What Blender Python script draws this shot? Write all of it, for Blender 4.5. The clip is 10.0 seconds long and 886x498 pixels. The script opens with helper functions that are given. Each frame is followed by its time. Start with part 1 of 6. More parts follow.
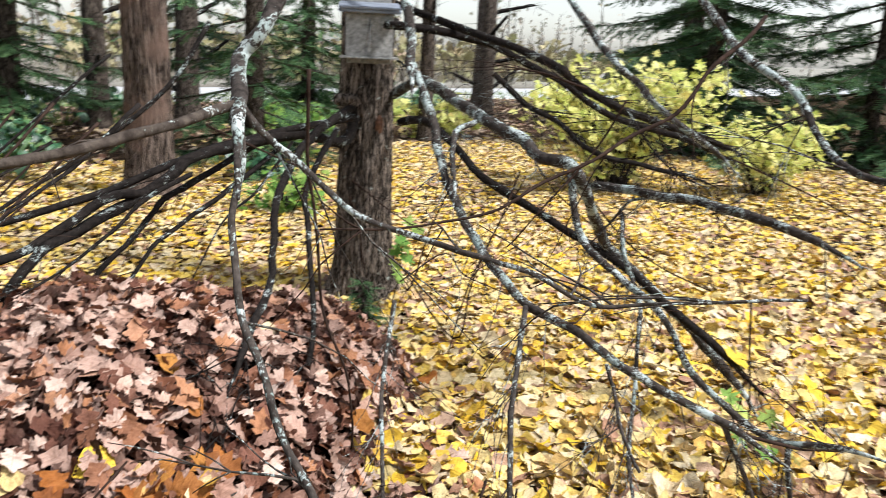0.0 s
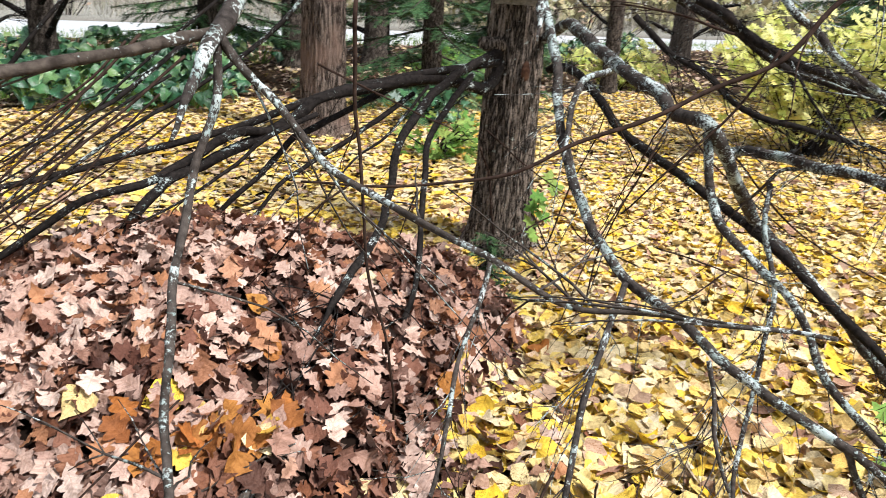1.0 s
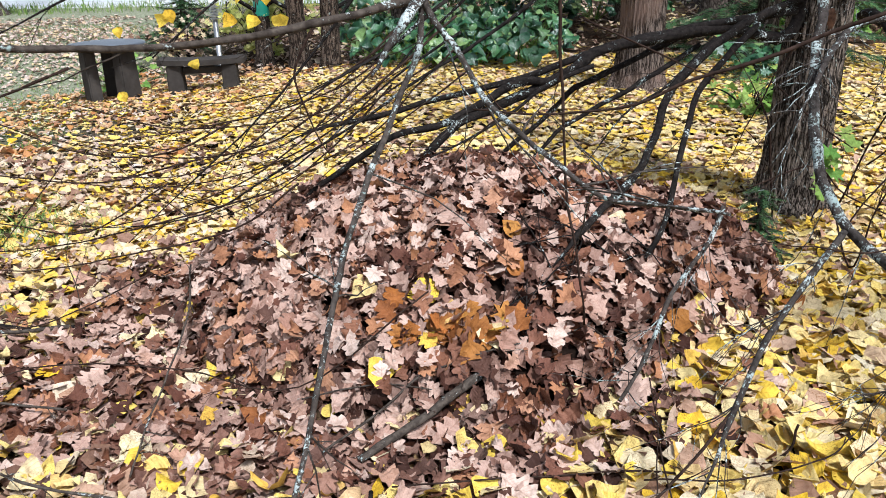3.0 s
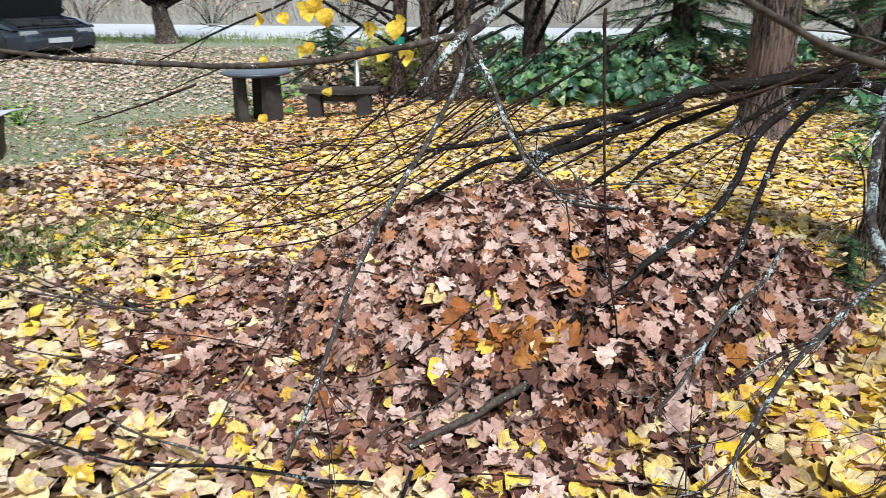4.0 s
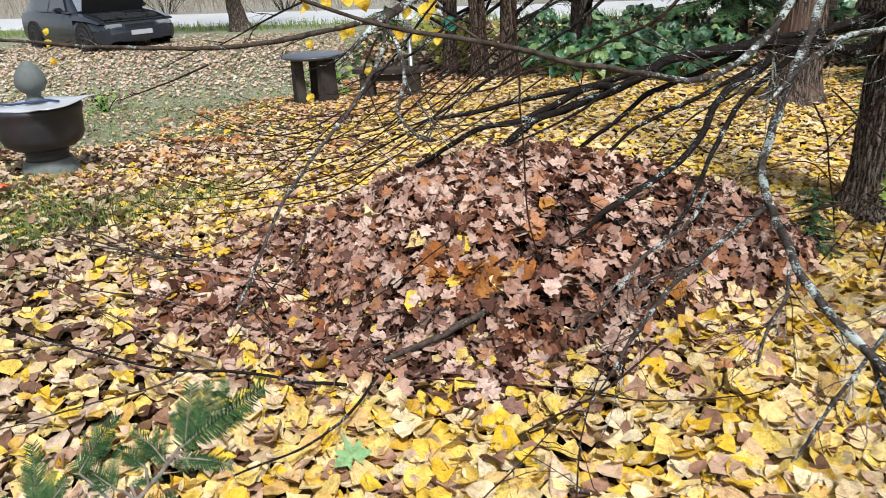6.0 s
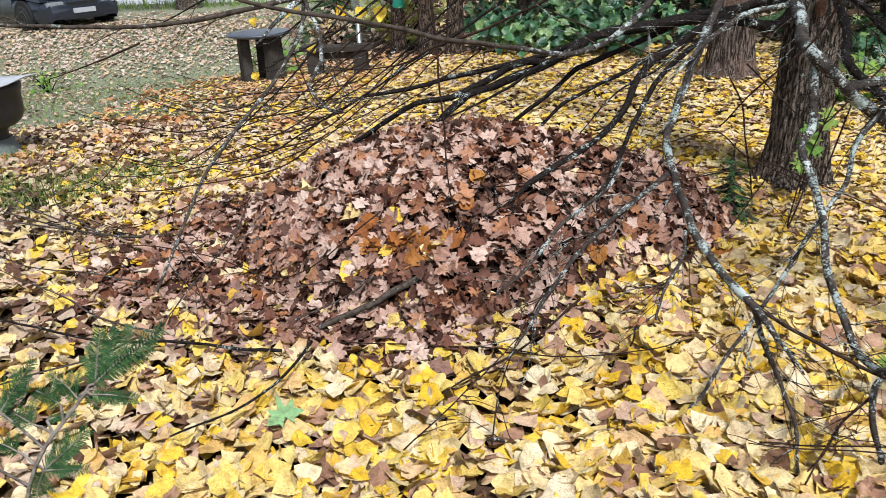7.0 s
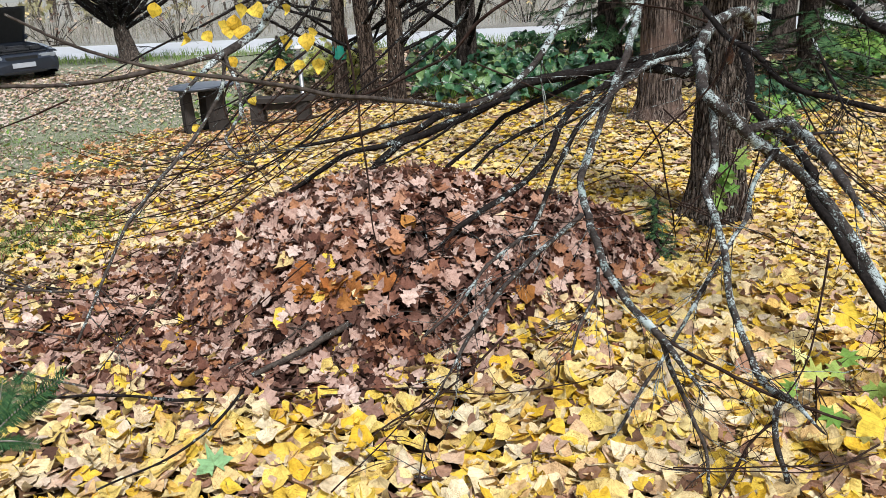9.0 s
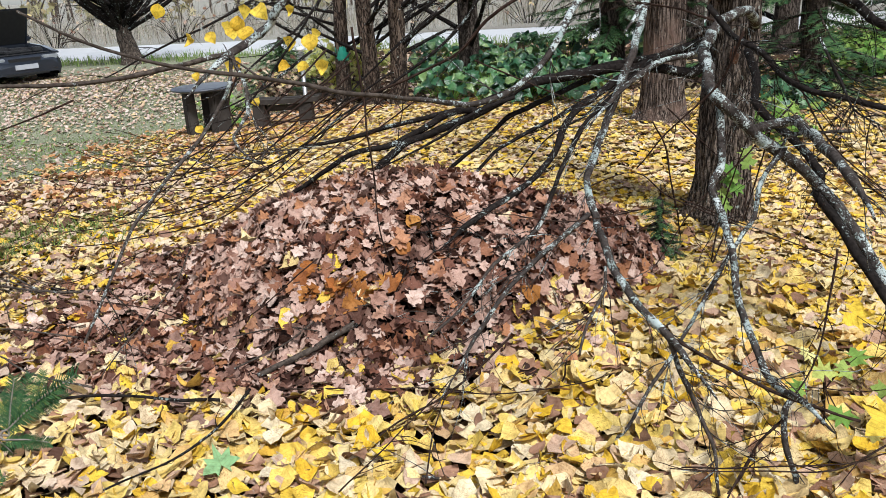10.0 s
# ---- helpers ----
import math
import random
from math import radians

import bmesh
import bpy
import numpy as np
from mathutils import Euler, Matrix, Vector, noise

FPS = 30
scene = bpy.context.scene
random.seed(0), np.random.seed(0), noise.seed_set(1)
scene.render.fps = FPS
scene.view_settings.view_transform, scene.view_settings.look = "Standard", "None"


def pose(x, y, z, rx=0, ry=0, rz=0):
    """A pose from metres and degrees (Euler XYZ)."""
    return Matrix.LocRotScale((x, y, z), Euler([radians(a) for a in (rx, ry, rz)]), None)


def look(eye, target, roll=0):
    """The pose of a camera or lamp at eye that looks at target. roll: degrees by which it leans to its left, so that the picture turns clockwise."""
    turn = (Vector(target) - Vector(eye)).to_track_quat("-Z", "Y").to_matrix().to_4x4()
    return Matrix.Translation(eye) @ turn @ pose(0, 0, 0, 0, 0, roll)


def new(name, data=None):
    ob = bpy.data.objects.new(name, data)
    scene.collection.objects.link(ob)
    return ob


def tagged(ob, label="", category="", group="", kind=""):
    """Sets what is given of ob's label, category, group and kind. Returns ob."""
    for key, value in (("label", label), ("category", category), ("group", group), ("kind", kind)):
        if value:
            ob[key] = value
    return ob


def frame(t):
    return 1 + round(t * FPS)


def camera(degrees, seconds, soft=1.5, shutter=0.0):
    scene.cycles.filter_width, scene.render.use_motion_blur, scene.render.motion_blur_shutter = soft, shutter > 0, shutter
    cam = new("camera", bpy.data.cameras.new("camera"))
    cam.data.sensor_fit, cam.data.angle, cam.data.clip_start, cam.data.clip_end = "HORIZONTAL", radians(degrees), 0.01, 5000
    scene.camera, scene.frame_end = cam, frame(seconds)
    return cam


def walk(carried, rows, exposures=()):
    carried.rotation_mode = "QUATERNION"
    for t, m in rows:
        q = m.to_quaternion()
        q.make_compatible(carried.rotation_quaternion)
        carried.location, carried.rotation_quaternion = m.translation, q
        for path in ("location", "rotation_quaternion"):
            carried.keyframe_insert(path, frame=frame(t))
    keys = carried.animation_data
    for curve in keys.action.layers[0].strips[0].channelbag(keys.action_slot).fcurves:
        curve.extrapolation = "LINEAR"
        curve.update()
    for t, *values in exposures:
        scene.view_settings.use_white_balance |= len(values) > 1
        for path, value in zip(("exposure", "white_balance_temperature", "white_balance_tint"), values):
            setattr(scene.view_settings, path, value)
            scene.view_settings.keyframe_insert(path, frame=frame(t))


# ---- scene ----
cam = camera(60.0, 10.0, soft=0.6, shutter=0.3)
PATH = [
    (0, (-0.968, 0.986, 1.371), (0.354, 2.4, 0.866), 2.75),
    (0.5, (-0.811, 0.953, 1.376), (0.248, 2.546, 0.791), 3.45),
    (1, (-0.643, 0.988, 1.354), (0.271, 2.642, 0.702), 3.4),
    (1.5, (-0.557, 0.942, 1.357), (0.052, 2.705, 0.634), 1.9),
    (2, (-0.458, 0.832, 1.362), (-0.199, 2.647, 0.564), -0.6),
    (2.2, (-0.443, 0.794, 1.37), (-0.262, 2.611, 0.553), -1.2),
    (3.3, (-0.466, 0.537, 1.4), (-0.422, 2.397, 0.666), -0.7),
    (3.5, (-0.436, 0.493, 1.406), (-0.452, 2.362, 0.697), -0.2),
    (4, (-0.258, 0.384, 1.397), (-0.501, 2.251, 0.723), -0.3),
    (4.5, (-0.155, 0.286, 1.405), (-0.589, 2.116, 0.723), -2.9),
    (5, (-0.048, 0.161, 1.41), (-0.557, 1.973, 0.733), -4.9),
    (5.5, (0.131, 0.077, 1.42), (-0.383, 1.885, 0.738), -4.3),
    (5.7, (0.165, 0.038, 1.424), (-0.324, 1.849, 0.731), -3.7),
    (7, (0.341, -0.124, 1.439), (0.0, 1.689, 0.666), -2.9),
    (7.5, (0.422, -0.151, 1.447), (0.125, 1.689, 0.722), -2.6),
    (8, (0.46, -0.181, 1.457), (0.21, 1.682, 0.774), -2.9),
    (8.5, (0.457, -0.191, 1.46), (0.229, 1.68, 0.79), -3.2),
    (9, (0.449, -0.188, 1.456), (0.225, 1.683, 0.788), -3.3),
    (9.5, (0.438, -0.184, 1.454), (0.212, 1.688, 0.787), -3.4),
    (10, (0.432, -0.187, 1.45), (0.204, 1.686, 0.785), -3.4),
]
walk(cam, [(t, look(eye, target, roll)) for t, eye, target, roll in PATH],
     exposures=[(0.0, 2.14, 6350, 9), (1.0, 2.18, 6350, 9), (2.0, 2.00, 6200, 9), (3.5, 1.92, 5850, 8), (5.0, 1.75, 6400, 9), (5.7, 1.73, 6480, 9.5), (7.0, 1.70, 6200, 9), (10.0, 1.68, 6200, 9)])

# ---- world and light: overcast autumn day ----
world = bpy.data.worlds.new("overcast_sky")
scene.world = world
world.use_nodes = True
wn, wl = world.node_tree.nodes, world.node_tree.links
sky = wn.new("ShaderNodeTexSky")
sky.sky_type = "NISHITA"
sky.sun_disc = False
sky.sun_elevation, sky.sun_rotation = radians(48), radians(150)
sky.air_density, sky.dust_density, sky.ozone_density = 1.0, 1.2, 0.6
pale = wn.new("ShaderNodeHueSaturation")
pale.inputs["Saturation"].default_value = 0.4
wl.new(sky.outputs["Color"], pale.inputs["Color"])
wl.new(pale.outputs["Color"], wn["Background"].inputs["Color"])
wn["Background"].inputs["Strength"].default_value = 0.049
sun_data = bpy.data.lights.new("sun", "SUN")
sun_data.energy, sun_data.angle, sun_data.color = 1.65, radians(10), (1.0, 0.99, 0.97)
sun_lamp = new("sun", sun_data)
sun_lamp.matrix_world = look((0, 0, 0), (-0.32, 0.56, -1.0))

rng = np.random.default_rng(11)
R = random.Random(5)


# ---- materials ----
def material(name, rough=0.7, metal=0.0, spec=0.4):
    m = bpy.data.materials.new(name)
    m.use_nodes = True
    b = m.node_tree.nodes["Principled BSDF"]
    b.inputs["Roughness"].default_value = rough
    b.inputs["Metallic"].default_value = metal
    b.inputs["Specular IOR Level"].default_value = spec
    return m, m.node_tree.nodes, m.node_tree.links, b


def ramp(nodes, stops):
    r = nodes.new("ShaderNodeValToRGB")
    el = r.color_ramp.elements
    el[0].position, el[0].color = stops[0][0], (*stops[0][1], 1)
    el[1].position, el[1].color = stops[1][0], (*stops[1][1], 1)
    for p, c in stops[2:]:
        e = el.new(p)
        e.color = (*c, 1)
    return r


def noise_node(nodes, links, scale, detail=5, rough=0.6, stretch=None, coords="Object"):
    tc = nodes.new("ShaderNodeTexCoord")
    n = nodes.new("ShaderNodeTexNoise")
    n.inputs["Scale"].default_value, n.inputs["Detail"].default_value, n.inputs["Roughness"].default_value = scale, detail, rough
    if stretch:
        mp = nodes.new("ShaderNodeMapping")
        mp.inputs["Scale"].default_value = stretch
        links.new(tc.outputs[coords], mp.inputs["Vector"])
        links.new(mp.outputs["Vector"], n.inputs["Vector"])
    else:
        links.new(tc.outputs[coords], n.inputs["Vector"])
    return n


def mixed(nodes, links, a, b, fac, mode="MIX"):
    m = nodes.new("ShaderNodeMix")
    m.data_type, m.blend_type = "RGBA", mode
    for sock, v in ((6, a), (7, b), (0, fac)):
        if isinstance(v, (int, float)):
            m.inputs[sock].default_value = v
        elif isinstance(v, tuple):
            m.inputs[sock].default_value = (*v, 1)
        else:
            links.new(v, m.inputs[sock])
    return m.outputs[2]


def bump(nodes, links, bsdf, height, strength, dist=0.01):
    b = nodes.new("ShaderNodeBump")
    b.inputs["Strength"].default_value, b.inputs["Distance"].default_value = strength, dist
    links.new(height, b.inputs["Height"])
    links.new(b.outputs["Normal"], bsdf.inputs["Normal"])


def piece_random(nodes, links):
    """A random value for each loose leaf, whether joined or an object of its own."""
    g, o = nodes.new("ShaderNodeNewGeometry"), nodes.new("ShaderNodeObjectInfo")
    a = nodes.new("ShaderNodeMath")
    a.operation = "ADD"
    links.new(g.outputs["Random Per Island"], a.inputs[0])
    links.new(o.outputs["Random"], a.inputs[1])
    f = nodes.new("ShaderNodeMath")
    f.operation = "FRACT"
    links.new(a.outputs[0], f.inputs[0])
    return f.outputs[0]


def leaf_material(name, stops, spots, spot_colour, rough=0.5, through_light=0.2, vein=0.32, gloss=0.10):
    m, n, l, b = material(name, rough, 0, gloss)
    col = ramp(n, stops)
    l.new(piece_random(n, l), col.inputs["Fac"])
    big = noise_node(n, l, 30, 5, 0.65)
    var = ramp(n, [(0.30, (0.52, 0.46, 0.42)), (0.5, (0.98, 0.95, 0.93)), (0.70, (1.2, 1.19, 1.18))])
    l.new(big.outputs["Fac"], var.inputs["Fac"])
    c = mixed(n, l, col.outputs["Color"], var.outputs["Color"], 1.0, "MULTIPLY")
    if spots:
        sp = noise_node(n, l, 330, 2, 0.6)
        thr = ramp(n, [(0.55, (0, 0, 0)), (0.62, (1, 1, 1))])
        l.new(sp.outputs["Fac"], thr.inputs["Fac"])
        patch = noise_node(n, l, 9, 2)
        pt = ramp(n, [(0.45, (0, 0, 0)), (0.6, (1, 1, 1))])
        l.new(patch.outputs["Fac"], pt.inputs["Fac"])
        f = mixed(n, l, thr.outputs["Color"], pt.outputs["Color"], 1.0, "MULTIPLY")
        sc = n.new("ShaderNodeMath")
        sc.operation = "MULTIPLY"
        l.new(f, sc.inputs[0])
        sc.inputs[1].default_value = spots
        c = mixed(n, l, c, spot_colour, sc.outputs[0])
    uv = n.new("ShaderNodeUVMap")
    uv.uv_map = "leaf"
    sep = n.new("ShaderNodeSeparateXYZ")
    l.new(uv.outputs[0], sep.inputs[0])

    def calc(op, a, k=0.0):
        q = n.new("ShaderNodeMath")
        q.operation = op
        for s, v in enumerate((a, k)):
            if isinstance(v, (int, float)):
                q.inputs[s].default_value = v
            else:
                l.new(v, q.inputs[s])
        return q.outputs[0]
    across = calc("ABSOLUTE", calc("SUBTRACT", sep.outputs["X"], 0.5))
    rise = calc("SUBTRACT", sep.outputs["Y"], calc("MULTIPLY", across, 0.75))
    wave = calc("SINE", calc("MULTIPLY", rise, 44.0))
    side_vein = calc("GREATER_THAN", wave, 0.90)
    midrib = calc("LESS_THAN", across, 0.016)
    veins = calc("MAXIMUM", side_vein, midrib)
    c = mixed(n, l, c, mixed(n, l, c, (0.60, 0.47, 0.36), 1.0, "MULTIPLY"), calc("MULTIPLY", veins, vein))
    crease = calc("MULTIPLY", wave, 0.07)
    l.new(c, b.inputs["Base Color"])
    fine = noise_node(n, l, 75, 5, 0.7)
    bump(n, l, b, calc("ADD", fine.outputs["Fac"], crease), 0.8, 0.006)
    if through_light:
        tr = n.new("ShaderNodeBsdfTranslucent")
        l.new(c, tr.inputs["Color"])
        mx = n.new("ShaderNodeMixShader")
        mx.inputs[0].default_value = through_light
        l.new(b.outputs[0], mx.inputs[1])
        l.new(tr.outputs[0], mx.inputs[2])
        l.new(mx.outputs[0], n["Material Output"].inputs["Surface"])
    return m


YELLOW = leaf_material("yellow_leaf", [(0.0, (0.68, 0.43, 0.03)), (0.12, (0.70, 0.52, 0.09)), (0.24, (0.69, 0.60, 0.42)), (0.36, (0.71, 0.50, 0.05)), (0.47, (0.66, 0.55, 0.40)), (0.58, (0.71, 0.54, 0.12)), (0.69, (0.69, 0.61, 0.44)), (0.79, (0.63, 0.39, 0.05)), (0.88, (0.58, 0.43, 0.32)), (0.95, (0.36, 0.21, 0.14)), (1.0, (0.16, 0.09, 0.058))], 0.75, (0.20, 0.085, 0.02), 0.5, 0.10)
# under-leaf colours darkened to paint contact shade in the carpet's gaps
UNDERLEAF = leaf_material("shade_dark_under_leaf", [(0.0, (0.112, 0.063, 0.035)), (0.3, (0.21, 0.14, 0.07)), (0.55, (0.063, 0.0336, 0.0196)), (0.8, (0.154, 0.091, 0.0525)), (1.0, (0.021, 0.0119, 0.0077))], 0.6, (0.03, 0.015, 0.008), 0.6, 0.02)
PALEGREEN = leaf_material("bluish_green_leaf", [(0.0, (0.20, 0.38, 0.17)), (1.0, (0.27, 0.44, 0.22))], 0.3, (0.36, 0.34, 0.16), 0.45, 0.15)
MIXED = leaf_material("faded_leaf", [(0.0, (0.396, 0.299, 0.242)), (0.12, (0.616, 0.493, 0.176)), (0.28, (0.598, 0.502, 0.378)), (0.46, (0.387, 0.277, 0.22)), (0.60, (0.528, 0.422, 0.317)), (0.74, (0.264, 0.158, 0.114)), (0.90, (0.132, 0.0704, 0.0484)), (1.0, (0.0704, 0.037, 0.0264))], 0.5, (0.24, 0.12, 0.05), 0.5, 0.08)
LAWNLEAF = leaf_material("weathered_lawn_leaf", [(0.0, (0.60, 0.54, 0.47)), (0.22, (0.46, 0.36, 0.31)), (0.42, (0.56, 0.48, 0.42)), (0.60, (0.40, 0.27, 0.21)), (0.76, (0.60, 0.48, 0.28)), (0.9, (0.28, 0.18, 0.135)), (1.0, (0.16, 0.10, 0.075))], 0.3, (0.24, 0.14, 0.08), 0.5, 0.08)
# dark stops also paint the shade in gaps between heaped oak leaves
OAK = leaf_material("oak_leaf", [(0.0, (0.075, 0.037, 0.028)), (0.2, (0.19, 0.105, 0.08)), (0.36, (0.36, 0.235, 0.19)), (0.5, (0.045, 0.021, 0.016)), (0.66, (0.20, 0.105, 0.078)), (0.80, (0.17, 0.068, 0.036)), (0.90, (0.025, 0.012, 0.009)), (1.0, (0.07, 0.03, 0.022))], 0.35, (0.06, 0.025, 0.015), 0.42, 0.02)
# paler copy of the oak leaf: top light and sky sheen in its colour
LITOAK = leaf_material("lit_dry_oak_leaf", [(0.0, (0.363, 0.228, 0.181)), (0.20, (0.502, 0.358, 0.298)), (0.36, (0.26, 0.14, 0.102)), (0.52, (0.595, 0.465, 0.4)), (0.66, (0.409, 0.265, 0.209)), (0.78, (0.372, 0.177, 0.0884)), (0.90, (0.167, 0.0744, 0.0512)), (1.0, (0.0837, 0.0335, 0.0233))], 0.3, (0.22, 0.10, 0.06), 0.48, 0.04)
RUST = leaf_material("rusty_leaf", [(0.0, (0.32, 0.11, 0.03)), (0.35, (0.42, 0.20, 0.05)), (0.65, (0.22, 0.075, 0.03)), (0.9, (0.34, 0.14, 0.04)), (1.0, (0.62, 0.42, 0.07))], 0.4, (0.16, 0.06, 0.02), 0.45, 0.12)
RUSSET = leaf_material("russet_leaf", [(0.0, (0.42, 0.20, 0.07)), (0.3, (0.58, 0.36, 0.19)), (0.55, (0.36, 0.15, 0.05)), (0.8, (0.62, 0.43, 0.28)), (1.0, (0.24, 0.09, 0.035))], 0.3, (0.16, 0.06, 0.02), 0.5, 0.1)
HANGING = leaf_material("hanging_yellow_leaf", [(0.0, (0.82, 0.60, 0.06)), (0.5, (0.85, 0.66, 0.10)), (1.0, (0.76, 0.50, 0.05))], 0.3, (0.42, 0.22, 0.04), 0.5, 0.45)
BUSHLEAF = leaf_material("lime_leaf", [(0.0, (0.48, 0.56, 0.14)), (0.35, (0.72, 0.74, 0.28)), (0.6, (0.80, 0.78, 0.36)), (0.8, (0.42, 0.52, 0.12)), (1.0, (0.78, 0.68, 0.24))], 0.2, (0.4, 0.3, 0.08), 0.5, 0.4)
GREENLEAF = leaf_material("green_leaf", [(0.0, (0.10, 0.26, 0.05)), (0.5, (0.20, 0.36, 0.08)), (1.0, (0.32, 0.44, 0.12))], 0.4, (0.32, 0.22, 0.06), 0.45, 0.35)
HOSTA = leaf_material("hosta_leaf", [(0.0, (0.009, 0.045, 0.020)), (0.35, (0.025, 0.10, 0.042)), (0.7, (0.065, 0.17, 0.062)), (1.0, (0.20, 0.29, 0.10))], 0.2, (0.25, 0.22, 0.07), 0.30, 0.08, 0.32, 0.6)
NEEDLE = leaf_material("spruce_needle", [(0.0, (0.020, 0.054, 0.022)), (0.5, (0.038, 0.092, 0.036)), (1.0, (0.085, 0.14, 0.055))], 0, (0, 0, 0), 0.45, 0.0)
FRESHNEEDLE = leaf_material("young_needle", [(0.0, (0.018, 0.06, 0.024)), (0.5, (0.032, 0.09, 0.034)), (1.0, (0.07, 0.13, 0.04))], 0, (0, 0, 0), 0.4, 0.1)
OLIVE = leaf_material("olive_tan_leaf", [(0.0, (0.26, 0.25, 0.12)), (0.35, (0.40, 0.36, 0.22)), (0.7, (0.22, 0.23, 0.11)), (1.0, (0.34, 0.27, 0.16))], 0, (0, 0, 0), 0.7, 0.1)
DRYGRASS = leaf_material("dry_grass", [(0.0, (0.28, 0.255, 0.22)), (0.4, (0.46, 0.42, 0.37)), (0.7, (0.24, 0.245, 0.17)), (1.0, (0.10, 0.085, 0.07))], 0, (0, 0, 0), 0.8, 0.1)
GRASS = leaf_material("grass_blade", [(0.0, (0.10, 0.19, 0.045)), (0.5, (0.19, 0.30, 0.075)), (1.0, (0.32, 0.36, 0.16))], 0, (0, 0, 0), 0.6, 0.25)


def bark_material(name, dark, light, ridge=34, stretch=(1, 1, 0.16), lichen=0.0, red=None):
    m, n, l, b = material(name, 0.9, 0, 0.08)
    fur = noise_node(n, l, ridge, 4, 0.55, stretch)
    off = n.new("ShaderNodeMath")
    off.operation = "SUBTRACT"
    off.inputs[1].default_value = 0.5
    l.new(fur.outputs["Fac"], off.inputs[0])
    groove = n.new("ShaderNodeMath")
    groove.operation = "ABSOLUTE"
    l.new(off.outputs[0], groove.inputs[0])
    col = ramp(n, [(0.022, dark), (0.055, tuple(0.4 * (a + c) for a, c in zip(dark, light))), (0.105, light)])
    l.new(groove.outputs[0], col.inputs["Fac"])
    rough_n = noise_node(n, l, 95, 6, 0.75)
    flake = ramp(n, [(0.35, (0.35, 0.33, 0.31)), (0.65, (1.15, 1.12, 1.1))])
    l.new(rough_n.outputs["Fac"], flake.inputs["Fac"])
    c = mixed(n, l, col.outputs["Color"], flake.outputs["Color"], 1.0, "MULTIPLY")
    high = n.new("ShaderNodeMath")
    high.operation = "MULTIPLY_ADD"
    l.new(groove.outputs[0], high.inputs[0])
    high.inputs[1].default_value = 4.0
    l.new(rough_n.outputs["Fac"], high.inputs[2])
    big = noise_node(n, l, 2.3, 3)
    if red:
        rt = ramp(n, [(0.5, (0, 0, 0)), (0.66, (0.8, 0.8, 0.8))])
        l.new(big.outputs["Fac"], rt.inputs["Fac"])
        c = mixed(n, l, c, red, rt.outputs["Color"])
    if lichen:
        ln = noise_node(n, l, 26, 4)
        lt = ramp(n, [(0.66 - 0.1 * lichen, (0, 0, 0)), (0.71 - 0.1 * lichen, (1, 1, 1))])
        l.new(ln.outputs["Fac"], lt.inputs["Fac"])
        c = mixed(n, l, c, (0.42, 0.46, 0.42), lt.outputs["Color"])
    l.new(c, b.inputs["Base Color"])
    bump(n, l, b, high.outputs[0], 1.0, 0.012)
    return m


BARK = bark_material("furrowed_bark", (0.022, 0.018, 0.015), (0.31, 0.255, 0.215), 58, (1, 1, 0.13), 0.12)
REDBARK = bark_material("reddish_fibrous_bark", (0.022, 0.016, 0.013), (0.27, 0.215, 0.185), 46, (1, 1, 0.06), 0, (0.19, 0.125, 0.10))
DARKBARK = bark_material("dark_bark", (0.030, 0.024, 0.020), (0.14, 0.115, 0.098), 26, (1, 1, 0.3))
CLUMPBARK = bark_material("dull_brown_bark", (0.024, 0.018, 0.015), (0.18, 0.135, 0.105), 30, (1, 1, 0.25), 0.1)
GREYBARK = bark_material("grey_brown_bark", (0.05, 0.04, 0.034), (0.19, 0.155, 0.13), 30, (1, 1, 0.22), 0.2)


def twig_material(name, dark, light, cover):
    """Thin bark with crusts of pale blue-grey lichen; cover is how much of it is crusted."""
    m, n, l, b = material(name, 0.95, 0, 0.05)
    a = noise_node(n, l, 60, 5)
    col = ramp(n, [(0.35, dark), (0.7, light)])
    l.new(a.outputs["Fac"], col.inputs["Fac"])
    c = col.outputs["Color"]
    if cover:
        where = noise_node(n, l, 13.0, 3)
        small = noise_node(n, l, 130, 5, 0.75)
        s1 = n.new("ShaderNodeMath")
        s1.operation = "ADD"
        l.new(where.outputs["Fac"], s1.inputs[0])
        l.new(small.outputs["Fac"], s1.inputs[1])
        half = n.new("ShaderNodeMath")
        half.operation = "MULTIPLY"
        l.new(s1.outputs[0], half.inputs[0])
        half.inputs[1].default_value = 0.5
        lt = ramp(n, [(0.60 - cover, (0, 0, 0)), (0.63 - cover, (1, 1, 1))])
        l.new(half.outputs[0], lt.inputs["Fac"])
        tint = noise_node(n, l, 18, 2)
        lc = ramp(n, [(0.35, (0.21, 0.26, 0.245)), (0.65, (0.46, 0.50, 0.49))])
        l.new(tint.outputs["Fac"], lc.inputs["Fac"])
        c = mixed(n, l, c, lc.outputs["Color"], lt.outputs["Color"])
        bump(n, l, b, half.outputs[0], 0.9, 0.006)
    else:
        bump(n, l, b, a.outputs["Fac"], 0.6, 0.003)
    l.new(c, b.inputs["Base Color"])
    return m


LICHEN = twig_material("lichen_crusted_bark", (0.022, 0.018, 0.016), (0.07, 0.058, 0.052), 0.080)
THINLICHEN = twig_material("thin_lichen_bark", (0.026, 0.021, 0.018), (0.085, 0.069, 0.060), 0.062)
DARKTWIG = twig_material("dark_branch_bark", (0.007, 0.006, 0.0055), (0.026, 0.021, 0.019), 0.02)
BROWNTWIG = twig_material("grey_brown_branch_bark", (0.03, 0.023, 0.019), (0.10, 0.08, 0.066), 0.01)
GREYTWIG = twig_material("pale_grey_stem_bark", (0.12, 0.10, 0.085), (0.30, 0.27, 0.235), 0.0)
